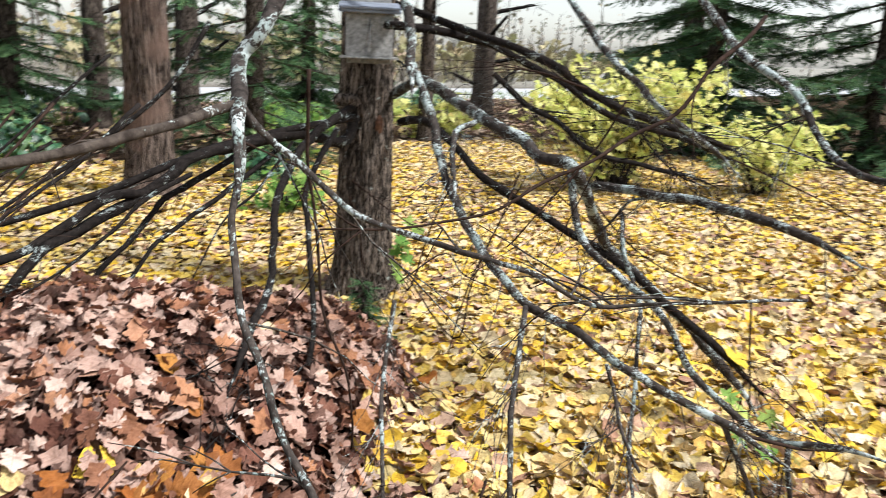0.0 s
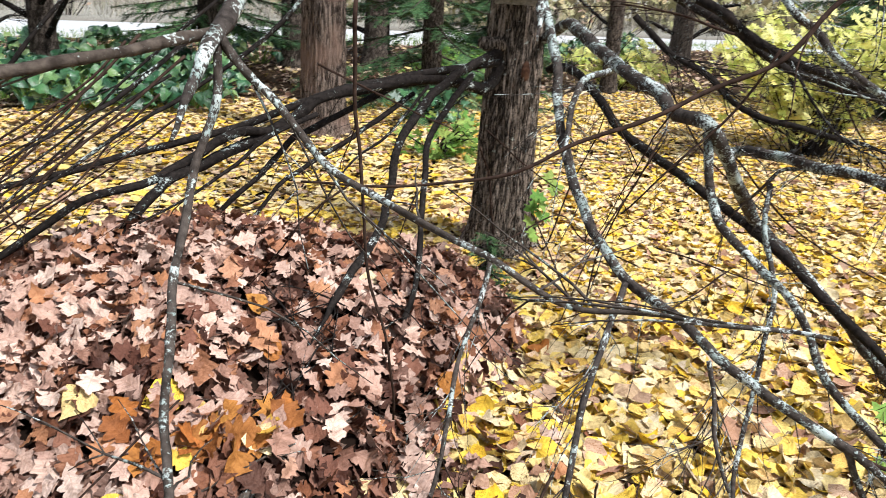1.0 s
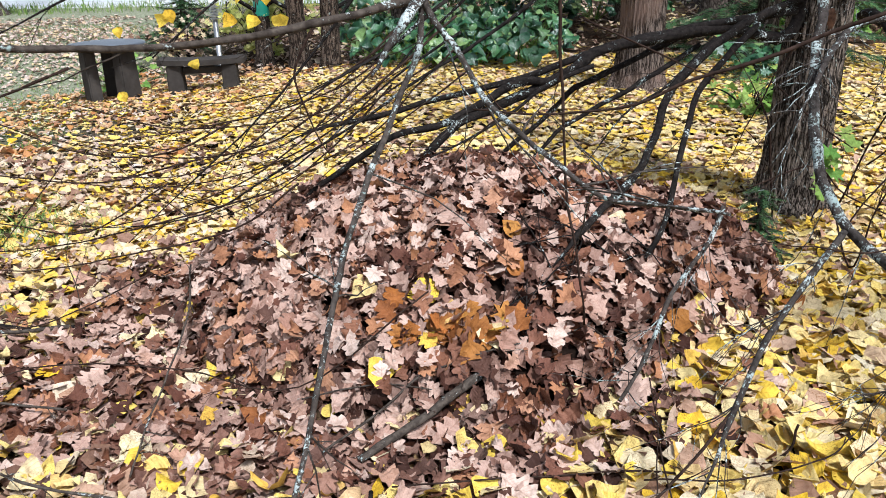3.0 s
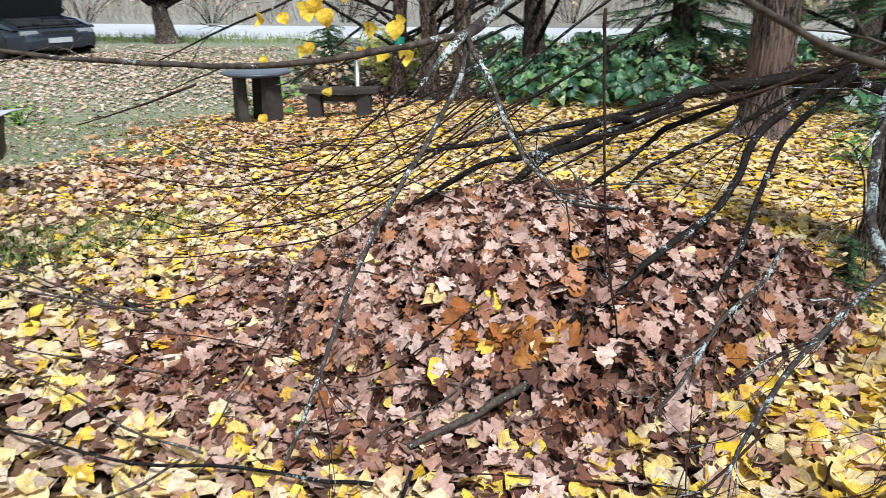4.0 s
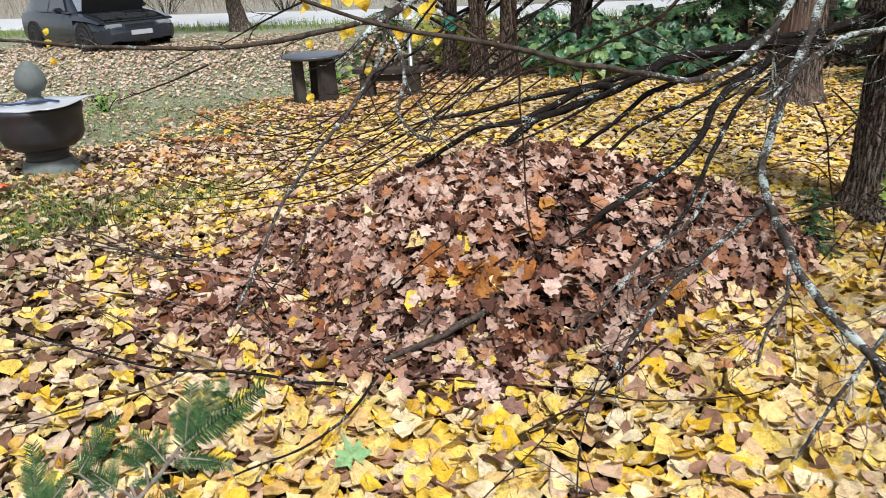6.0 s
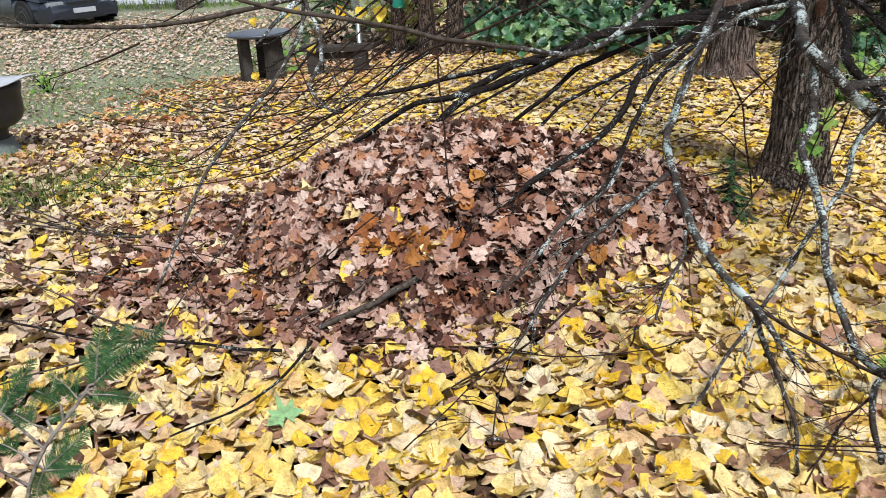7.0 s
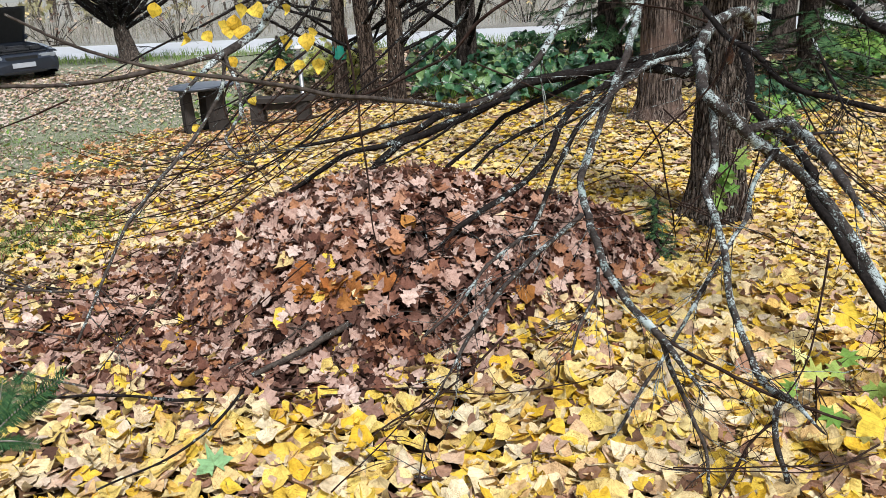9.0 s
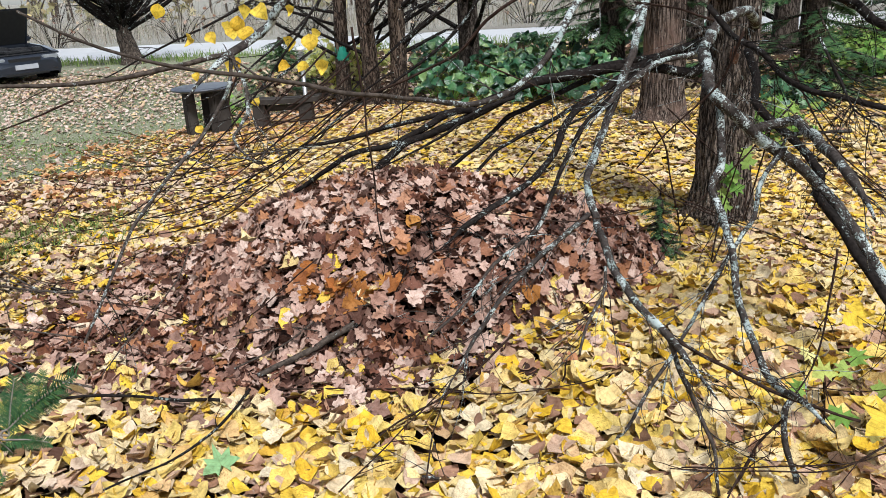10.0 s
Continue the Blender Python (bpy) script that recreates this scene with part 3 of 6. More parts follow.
carpet("yellow_leaves", MID_SHAPES, 6800, (-2.4, 3.4, 0.9, 3.4), lambda x, y: near_yellow(x, y) * (0.0 if -1.9 < x < 2.3 and y < 2.3 else 1.0), (0.050, 0.105), YELLOW, 0.30, 0.05, "bright yellow fallen leaves")
carpet("yellow_leaves", MID_SHAPES, 10000, (-4.2, 4.2, 3.4, 5.2), near_yellow, (0.045, 0.09), YELLOW, 0.20, 0.035, "bright yellow fallen leaves")
carpet("yellow_leaves", FAR_SHAPES, 2600, (-6.0, 6.0, -4.0, 0.9), lambda x, y: near_yellow(x, y) * smoothstep(-4.0, -1.0, y + 0.8 * noise.noise(Vector((x, y, 2)))) * smoothstep(6.0, 4.0, abs(x)), (0.05, 0.10), YELLOW, 0.30, 0.05, "bright yellow fallen leaves")
carpet("yellow_leaves", MID_SHAPES, 2400, (3.4, 5.0, 0.9, 3.4), near_yellow, (0.05, 0.10), YELLOW, 0.30, 0.05, "bright yellow fallen leaves")
carpet("yellow_leaves", FAR_SHAPES, 22000, (-4.5, 9.0, 5.0, 9.8), near_yellow, (0.05, 0.095), YELLOW, 0.15, 0.03, "bright yellow fallen leaves")
carpet("yellow_leaves", FAR_SHAPES, 9000, (4.0, 10.0, 1.5, 5.2), near_yellow, (0.05, 0.10), YELLOW, 0.20, 0.03, "bright yellow fallen leaves")
carpet("faded_leaves", MID_SHAPES, 8300, (-6.0, -0.2, 0.6, 6.0), near_faded, (0.045, 0.095), MIXED, 0.32, 0.045, "cream and tan fallen leaves")


def lawn_cover(x, y):
    """Leaves blown over the lawn: thick round the table and in drifts, thinner on the open grass."""
    drift = smoothstep(-0.25, 0.45, noise.noise(Vector((x * 0.5, y * 0.8, 21))) + 0.7 * noise.noise(Vector((x * 2.2, y * 2.2, 5))))
    open_grass = smoothstep(-3.4, -4.6, x) * smoothstep(5.8, 6.8, y) * smoothstep(13.0, 10.5, y)
    pinkish = smoothstep(10.2, 11.2, y) * smoothstep(14.6, 13.2, y)
    return (1.05 - 0.85 * yellow_zone(x, y)) * max(0.12 + 0.88 * drift, pinkish) * (1 - 0.72 * open_grass)


carpet("lawn_leaves", FAR_SHAPES, 22000, (-13, 1.0, 5.5, 16.0), lawn_cover, (0.025, 0.085), LAWNLEAF, 0.25, 0.025, "weathered cream and pinkish-brown fallen leaves")
carpet("russet_leaves", FAR_SHAPES, 1100, (-5.6, -1.5, 6.4, 11.5), lambda x, y: smoothstep(1.3, 0.3, math.hypot((x + 3.1) / 1.9, (y - 9.0) / 2.0) + 0.5 * noise.noise(Vector((x * 1.5, y * 1.5, 13)))), (0.06, 0.11), RUSSET, 0.3, 0.03, "orange-brown fallen leaves round the table")
carpet("russet_leaves", FAR_SHAPES, 300, (-4.4, -2.0, 4.6, 6.4), lambda x, y: smoothstep(0.05, 0.4, noise.noise(Vector((x * 1.3, y * 1.8, 17)))), (0.06, 0.11), RUSSET, 0.35, 0.04, "orange-brown fallen leaves in drifts")
carpet("faded_leaves", FAR_SHAPES, 6000, (-3, 16.0, 9.4, 17.0), lambda x, y: 1.0, (0.07, 0.13), MIXED, 0.28, 0.03, "cream and tan fallen leaves")

# the heap of oak leaves
heap = thing("leaf_heap", "raked heap of dry brown oak leaves under the branches", "leaf heap")
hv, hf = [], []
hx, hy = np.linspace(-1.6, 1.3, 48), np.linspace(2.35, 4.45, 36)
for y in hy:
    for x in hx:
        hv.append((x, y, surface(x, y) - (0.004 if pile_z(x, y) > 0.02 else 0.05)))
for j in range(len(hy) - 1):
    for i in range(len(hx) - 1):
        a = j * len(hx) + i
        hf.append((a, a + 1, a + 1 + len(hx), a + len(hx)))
# mould coloured near black, so that it holds the deep shade between leaves
HEAPSOIL = plain("shade_dark_leaf_mould", (0.012, 0.007, 0.005), 0.95, 0.05, 0, 0.6, 30, 1.0)
mesh_object("heap_core", hv, hf, HEAPSOIL, heap, "packed leaf mould, coloured near black for the shade between leaves", smooth=True)


def on_heap(x, y):
    p = pile_z(x, y)
    return 1.0 if p > 0.03 else (0.35 if p > 0 else 0)


def oak_fringe(x, y):
    return (0.0 if pile_z(x, y) > 0.06 else 1.0) * brown_fringe(x, y)


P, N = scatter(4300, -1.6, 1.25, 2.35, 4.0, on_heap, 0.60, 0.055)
tagged(joined_leaves("oak_leaves", OAK_SHAPES, P, N, rng.uniform(0.045, 0.108, len(P)), OAK, heap, "dry brown lobed oak leaves, coloured dark for the shade in gaps"), kind="stuff")
P, N = scatter(1600, -2.4, 1.6, 2.0, 4.4, oak_fringe, 0.38, 0.045)
tagged(joined_leaves("oak_leaves", OAK_SHAPES, P, N, rng.uniform(0.06, 0.12, len(P)), OAK, heap, "dry brown lobed oak leaves, coloured dark for the shade in gaps"), kind="stuff")


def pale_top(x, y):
    """Pale leaves lie on the heap, but not in its two hollows, whose shade the bare dark leaves paint."""
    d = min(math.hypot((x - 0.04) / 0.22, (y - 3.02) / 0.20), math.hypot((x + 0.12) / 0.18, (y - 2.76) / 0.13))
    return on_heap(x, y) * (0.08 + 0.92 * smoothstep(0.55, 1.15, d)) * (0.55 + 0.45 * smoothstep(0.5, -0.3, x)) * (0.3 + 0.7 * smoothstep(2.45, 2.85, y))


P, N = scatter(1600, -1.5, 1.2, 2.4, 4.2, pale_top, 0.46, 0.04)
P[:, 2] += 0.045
tagged(joined_leaves("oak_leaves", FINE_OAK_SHAPES, P, N, rng.uniform(0.05, 0.105, len(P)), LITOAK, heap, "dry oak leaves on top, coloured pale pinkish as the lit layer"), kind="stuff")
P, N = scatter(430, -2.3, 1.4, 2.1, 4.2, oak_fringe, 0.30, 0.03)
P[:, 2] += 0.03
tagged(joined_leaves("oak_leaves", FINE_OAK_SHAPES, P, N, rng.uniform(0.06, 0.125, len(P)), LITOAK, heap, "dry oak leaves on top, coloured pale pinkish as the lit layer"), kind="stuff")
P, N = scatter(24, -0.75, 0.0, 2.55, 2.9, lambda x, y: smoothstep(1.1, 0.3, math.hypot((x + 0.40) / 0.34, (y - 2.70) / 0.14)), 0.5, 0.02)
P[:, 2] += 0.06
tagged(joined_leaves("rusty_leaves", FINE_OAK_SHAPES + MAPLE_SHAPES, P, N, rng.uniform(0.07, 0.12, len(P)), RUST, heap, "orange and rust-brown leaves"), kind="stuff")
# ---- trees ----
def trunk(parent, base, height, r, flare=1.5, mat=BARK, sides=40, ridge=0.1, lean=(0, 0), name="trunk", label="", crook=0.02):
    """A tapering trunk with root flare and furrows."""
    verts, faces = [], []
    zs = [-0.25, 0.0, 0.05, 0.11, 0.18, 0.28, 0.4]
    rows = 26 if sides < 50 else 70
    zs += [0.4 + (height - 0.4) * (k / rows) ** 1.7 for k in range(1, rows + 1)]
    foot = ground_z(base[0], base[1]) if len(base) < 3 else base[2]
    seed = base[0] * 3.1 + base[1]
    for z in zs:
        f = 1 + (flare - 1) * math.exp(-max(z, 0) / 0.13)
        rr = r * f * (1 - 0.55 * max(z, 0) / height)
        cx = base[0] + lean[0] * z + crook * noise.noise(Vector((seed, z * 0.8, 0)))
        cy = base[1] + lean[1] * z + crook * noise.noise(Vector((seed, z * 0.8, 7)))
        for k in range(sides):
            a = 2 * math.pi * k / sides
            d = Vector((math.cos(a), math.sin(a), 0))
            root = 1 + (f - 1) * 0.55 * noise.noise(Vector((math.cos(a) * 1.7 + seed, math.sin(a) * 1.7, 0)))
            plate = abs(noise.noise(Vector((d.x * 9.0 + seed, d.y * 9.0, z * 3.2)))) ** 0.6
            fur = 1 + ridge * (1.3 * plate - 0.5) + 0.4 * ridge * noise.noise(Vector((d.x * 16, d.y * 16 + seed, z * 7)))
            verts.append((cx + d.x * rr * root * fur, cy + d.y * rr * root * fur, foot + z))
    for j in range(len(zs) - 1):
        for k in range(sides):
            a, b = j * sides + k, j * sides + (k + 1) % sides
            faces.append((a, b, b + sides, a + sides))
    faces.append(tuple((len(zs) - 1) * sides + k for k in range(sides)))
    return mesh_object(name, verts, faces, mat, parent, label, smooth=True)


def grow_twigs(verts, faces, pts, count, reach, thick, droop=0.25, subs=2):
    """Side twigs that leave a branch at random and fork."""
    n = len(pts)
    for _ in range(count):
        i = min(n - 2, int(R.uniform(0.12, 1.0) * (n - 1)))
        d = (pts[i + 1] - pts[i]).normalized()
        side = Vector((R.gauss(0, 1), R.gauss(0, 1), R.gauss(0, 0.7)))
        side = (side - d * side.dot(d)).normalized()
        way = (d * R.uniform(0.8, 1.7) + side * R.uniform(0.4, 1.0)).normalized()
        p, length, q = pts[i].copy(), reach * R.uniform(0.35, 1.0), []
        if p.y < 2.6:  # twigs leave the path clear
            way.y = abs(way.y) if p.y < 1.7 else max(way.y, -0.2)
            length *= 0.6
        steps = 5
        for k in range(steps + 1):
            q.append(p.copy())
            way = (way + Vector((R.gauss(0, 0.16), R.gauss(0, 0.16), R.gauss(0, 0.14) - droop * 0.12))).normalized()
            p = p + way * length / steps
        tube(verts, faces, q, [thick * (1 - 0.7 * k / steps) for k in range(steps + 1)], 4)
        for _s in range(R.randint(0, subs)):
            k = R.randint(1, steps - 2)
            w = (q[k + 1] - q[k]).normalized()
            w = (w + Vector((R.gauss(0, 0.6), R.gauss(0, 0.6), R.gauss(0, 0.5)))).normalized()
            l2 = length * R.uniform(0.2, 0.5)
            sub = [q[k] + w * l2 * u + Vector((0, 0, -0.15 * l2 * u * u)) for u in (0, 0.35, 0.7, 1)]
            tube(verts, faces, sub, [thick * 0.6, thick * 0.5, thick * 0.4, thick * 0.25], 4)


def branch(parent, pts, r0, r1, twigs, mat, name="branch", label="", reach=0.36, thick=0.0024, more=1.15):
    if r1 > 0.005 and parent:
        a, b = Vector(pts[-2]), Vector(pts[-1])
        d = (b - a).normalized()
        pts = list(pts) + [b + d * 0.10 + Vector((0, 0, -0.01)), b + d * 0.2 + Vector((0, 0, -0.03))]
    path = spline(pts, 5)
    k = len(path) - 1
    path = [p + Vector((noise.noise(p * 9), noise.noise(p * 9 + Vector((5, 0, 0))), noise.noise(p * 9 + Vector((0, 5, 0))))) * (0.35 * (r0 + r1) / 2 + 0.003) * (1 if 0 < i < k else 0) for i, p in enumerate(path)]
    verts, faces = [], []
    tube(verts, faces, path, [(r0 + (r1 - r0) * i / k) * (1 if i < k - 9 or r1 <= 0.005 or not parent else 0.2 + 0.8 * (k - i) / 10) for i in range(k + 1)], 8, 0.30)
    grow_twigs(verts, faces, path, int(twigs * more), reach, thick, 0.25, 3)
    return mesh_object(name, verts, faces, mat, parent, label, smooth=True)


tree = thing("bare_tree", "bare garden tree with furrowed bark and drooping lichen-crusted branches", "tree")
trunk(tree, (1.56, 4.34), 7.5, 0.15, 1.55, BARK, 140, 0.13, (0.004, 0.0), "trunk", "furrowed grey-brown trunk with a flared foot")
for k in range(12):
    a, z = k * 2.4, 2.6 + 0.38 * k
    p0 = Vector((1.58, 4.34, z))
    out = Vector((math.cos(a), math.sin(a), 0.25))
    ln = 2.3 - 0.12 * k
    branch(tree, [p0, p0 + out * ln * 0.5, p0 + out * ln + Vector((0, 0, -0.25))], 0.035, 0.008, 14, DARKTWIG, reach=0.6, thick=0.004)


def lichen_branch(pts, r0, r1, twigs):
    branch(tree, pts, r0, r1, twigs, LICHEN if r0 > 0.0085 else THINLICHEN, "lichen_branch", "branch crusted with pale grey-green lichen", 0.55, 0.0019, 2.8 if pts[0][0] > 0.5 else 1.5)


def dark_branch(pts, r0, r1, twigs):
    branch(tree, pts, r0 * 0.66, r1 * 0.42, twigs, DARKTWIG, "dark_branch", "", 0.5, 0.0021, 4.6 if pts[-1][0] > 0.5 else 0.45)


def twig_branch(pts, r0, r1, twigs):
    branch(tree, pts, r0 * 0.7, r1 * 0.8, twigs, TWIG, "twig", "thin dark brown twig", 0.42, 0.0017, 1.2 if pts[0][0] > 0.3 else 0.35)


branch(tree, [(-0.42, 2.02, 1.28), (-0.53, 1.97, 1.26), (-0.66, 1.93, 1.24), (-0.78, 1.89, 1.23), (-0.91, 1.86, 1.23), (-1.03, 1.82, 1.235), (-1.16, 1.79, 1.25), (-1.29, 1.76, 1.265), (-1.42, 1.73, 1.28), (-1.60, 1.68, 1.31)], 0.0078, 0.0030, 7, BROWNTWIG, "long_branch", "long smooth grey-brown branch", 0.45, 0.0019)
lichen_branch([(0.90, 3.60, 2.30), (0.10, 2.50, 1.75), (-0.27, 2.17, 1.43), (-0.345, 2.155, 1.342), (-0.42, 2.02, 1.28)], 0.015, 0.011, 0)
lichen_branch([(-0.42, 2.02, 1.28), (-0.405, 2.0, 1.25), (-0.37, 1.95, 1.20), (-0.33, 1.85, 1.14), (-0.30, 1.70, 1.12), (-0.27, 1.57, 1.11), (-0.21, 1.52, 1.07), (-0.16, 1.46, 1.08), (-0.15, 1.29, 1.13)], 0.0065, 0.0018, 6)
lichen_branch([(-0.42, 2.02, 1.28), (-0.43, 2.00, 1.20), (-0.46, 1.97, 1.13), (-0.49, 1.91, 1.07), (-0.52, 1.83, 1.02), (-0.54, 1.74, 0.98), (-0.56, 1.67, 0.94), (-0.57, 1.60, 0.91), (-0.58, 1.55, 0.87), (-0.59, 1.51, 0.83), (-0.60, 1.47, 0.79), (-0.62, 1.42, 0.73), (-0.64, 1.38, 0.67)], 0.006, 0.0035, 5)
twig_branch([(-0.12, 2.30, 1.32), (-0.11, 2.32, 1.12), (-0.10, 2.30, 0.98), (-0.09, 2.29, 0.81), (-0.07, 2.22, 0.67), (-0.04, 2.25, 0.49)], 0.006, 0.003, 3)
lichen_branch([(0.93, 3.24, 1.32), (0.86, 3.04, 1.16), (0.80, 2.92, 1.03), (0.72, 2.75, 0.90), (0.67, 2.60, 0.81), (0.63, 2.46, 0.75), (0.65, 2.35, 0.67), (0.65, 2.22, 0.65), (0.68, 2.06, 0.59), (0.73, 1.92, 0.53), (0.81, 1.80, 0.47)], 0.016, 0.011, 7)
lichen_branch([(0.81, 1.80, 0.47), (0.85, 1.76, 0.36), (0.89, 1.73, 0.26), (0.93, 1.70, 0.17), (0.94, 1.66, 0.05)], 0.008, 0.004, 5)
twig_branch([(0.81, 1.80, 0.47), (0.94, 1.79, 0.40), (1.04, 1.73, 0.36), (1.15, 1.68, 0.33), (1.27, 1.63, 0.31)], 0.008, 0.005, 4)
lichen_branch([(1.50, 4.20, 1.90), (1.20, 3.60, 1.55), (0.93, 3.24, 1.32)], 0.024, 0.013, 0)
lichen_branch([(0.66, 2.07, 0.58), (0.65, 2.03, 0.51), (0.60, 1.96, 0.44), (0.57, 1.88, 0.38)], 0.006, 0.004, 4)
lichen_branch([(0.63, 2.34, 0.67), (0.55, 2.28, 0.62), (0.45, 2.20, 0.56), (0.35, 2.12, 0.48), (0.25, 2.02, 0.36)], 0.009, 0.006, 6)
lichen_branch([(0.51, 2.78, 0.59), (0.46, 2.74, 0.49), (0.29, 2.56, 0.41), (0.19, 2.42, 0.31), (0.07, 2.27, 0.25)], 0.008, 0.005, 6)
dark_branch([(1.45, 4.30, 1.06), (1.15, 4.10, 1.00), (0.90, 3.95, 0.90), (0.66, 3.73, 0.77), (0.55, 3.60, 0.60), (0.42, 3.40, 0.50), (0.16, 3.12, 0.40)], 0.034, 0.026, 6)
dark_branch([(1.45, 4.30, 1.10), (1.36, 4.25, 0.89), (1.04, 4.17, 0.94), (0.64, 4.10, 0.91), (0.43, 4.02, 0.89), (0.19, 3.95, 0.77), (-0.09, 3.87, 0.67), (-0.27, 3.80, 0.60), (-0.40, 3.72, 0.48)], 0.046, 0.036, 8)
dark_branch([(0.19, 3.95, 0.77), (0.01, 3.89, 0.77), (-0.27, 3.83, 0.63), (-0.51, 3.76, 0.59), (-0.78, 3.70, 0.44)], 0.030, 0.022, 6)
dark_branch([(0.83, 4.20, 0.91), (0.58, 4.15, 0.80), (0.33, 4.10, 0.71), (0.20, 4.05, 0.60), (0.01, 4.00, 0.46)], 0.024, 0.020, 5)
dark_branch([(0.93, 4.20, 0.87), (0.68, 4.15, 0.73), (0.49, 4.10, 0.64), (0.27, 4.05, 0.54), (0.14, 4.00, 0.42)], 0.020, 0.016, 5)
dark_branch([(0.98, 4.15, 0.91), (0.76, 4.09, 0.71), (0.59, 4.03, 0.63), (0.47, 3.96, 0.54), (0.34, 3.90, 0.39)], 0.012, 0.006, 5)
dark_branch([(1.06, 3.90, 0.99), (0.79, 3.72, 0.80), (0.67, 3.54, 0.70), (0.57, 3.36, 0.55), (0.47, 3.18, 0.36), (0.29, 3.00, 0.24)], 0.022, 0.016, 6)
dark_branch([(-0.34, 2.60, 1.23), (-0.50, 2.53, 1.12), (-0.61, 2.47, 1.07), (-0.69, 2.40, 1.04)], 0.008, 0.004, 6)
dark_branch([(1.37, 4.20, 1.01), (0.87, 4.15, 0.95), (0.53, 4.10, 0.90), (0.08, 4.05, 0.77), (-0.29, 4.00, 0.70), (-0.58, 3.95, 0.64), (-0.76, 3.90, 0.62)], 0.030, 0.016, 8)
dark_branch([(0.36, 3.90, 0.84), (0.16, 3.83, 0.78), (-0.03, 3.75, 0.67), (-0.19, 3.67, 0.60), (-0.39, 3.60, 0.53)], 0.016, 0.008, 6)
lichen_branch([(1.15, 3.07, 1.12), (0.97, 3.00, 1.09), (0.85, 2.90, 1.04), (0.76, 2.80, 0.99)], 0.012, 0.008, 4)
lichen_branch([(1.09, 2.58, 0.99), (1.10, 2.53, 0.79), (1.04, 2.40, 0.74), (1.05, 2.28, 0.68), (1.05, 2.15, 0.61), (1.06, 2.03, 0.46), (1.08, 1.90, 0.38), (1.09, 1.78, 0.34), (1.11, 1.65, 0.37)], 0.014, 0.009, 7)
lichen_branch([(1.30, 2.50, 0.84), (1.21, 2.42, 0.75), (1.17, 2.34, 0.64), (1.10, 2.26, 0.59), (0.99, 2.18, 0.42), (0.87, 2.10, 0.24), (0.79, 2.02, 0.16), (0.70, 1.94, 0.06), (0.53, 1.86, 0.01), (0.32, 1.78, -0.02), (0.10, 1.70, 0.07)], 0.009, 0.004, 8)
lichen_branch([(1.14, 1.75, 0.31), (1.12, 1.74, 0.28), (1.12, 1.72, 0.19), (1.15, 1.71, 0.09), (1.18, 1.70, 0.00)], 0.009, 0.007, 2)
twig_branch([(1.13, 1.75, 0.25), (1.05, 1.72, 0.18), (1.00, 1.68, 0.10), (0.94, 1.65, 0.04)], 0.005, 0.003, 3)
lichen_branch([(1.47, 2.40, 0.91), (1.37, 2.43, 0.90), (1.30, 2.47, 0.89), (1.29, 2.50, 0.85)], 0.005, 0.006, 3)
dark_branch([(1.13, 3.00, 1.29), (1.20, 2.90, 1.19), (1.29, 2.80, 1.12), (1.37, 2.70, 1.03), (1.48, 2.60, 0.99), (1.62, 2.50, 0.96)], 0.018, 0.018, 8)
twig_branch([(1.06, 3.80, 0.70), (1.13, 3.82, 0.57), (1.17, 3.83, 0.38), (1.21, 3.85, 0.21)], 0.006, 0.007, 2)
twig_branch([(1.30, 3.00, 0.40), (1.01, 2.97, 0.54), (0.86, 2.93, 0.66), (0.63, 2.90, 0.60)], 0.004, 0.003, 2)
lichen_branch([(1.70, 3.00, 1.95), (0.85, 2.10, 1.58), (0.58, 1.78, 1.40), (0.51, 1.62, 1.32), (0.44, 1.53, 1.24), (0.33, 1.40, 1.205), (0.23, 1.24, 1.24)], 0.0105, 0.0049, 4)
branch(tree, [(0.23, 1.24, 1.24), (0.14, 1.06, 1.28), (0.07, 0.99, 1.31), (0.0, 0.94, 1.33), (-0.07, 0.91, 1.35), (-0.12, 0.87, 1.37), (-0.18, 0.84, 1.40), (-0.25, 0.83, 1.44)], 0.0042, 0.0018, 2, BROWNTWIG, "long_branch", "long smooth grey-brown branch", 0.3, 0.0019)
twig_branch([(0.55, 1.72, 1.46), (0.44, 1.70, 1.41), (0.34, 1.71, 1.35), (0.27, 1.72, 1.28), (0.19, 1.75, 1.24), (0.09, 1.76, 1.20), (-0.01, 1.78, 1.17), (-0.09, 1.80, 1.13), (-0.17, 1.84, 1.11), (-0.25, 1.88, 1.10), (-0.34, 1.93, 1.10)], 0.0065, 0.002, 4)
dark_branch([(0.26, 3.50, 1.42), (0.10, 3.48, 1.21), (-0.18, 3.45, 1.01), (-0.40, 3.42, 0.89), (-0.63, 3.40, 0.74), (-0.96, 3.38, 0.56), (-1.21, 3.35, 0.43), (-1.56, 3.32, 0.40), (-1.92, 3.30, 0.47)], 0.013, 0.003, 14)
dark_branch([(-0.00, 3.70, 1.30), (-0.14, 3.66, 1.20), (-0.38, 3.62, 1.00), (-0.62, 3.58, 0.79), (-0.99, 3.54, 0.61), (-1.31, 3.50, 0.57)], 0.01, 0.003, 10)
dark_branch([(-0.23, 3.60, 1.03), (-0.49, 3.58, 0.87), (-0.81, 3.55, 0.60), (-1.00, 3.52, 0.50), (-1.33, 3.50, 0.45)], 0.008, 0.003, 10)
dark_branch([(-0.45, 3.20, 1.39), (-0.59, 3.16, 1.21), (-0.78, 3.12, 0.99), (-0.95, 3.08, 0.82), (-1.18, 3.04, 0.63), (-1.38, 3.00, 0.46)], 0.009, 0.004, 10)
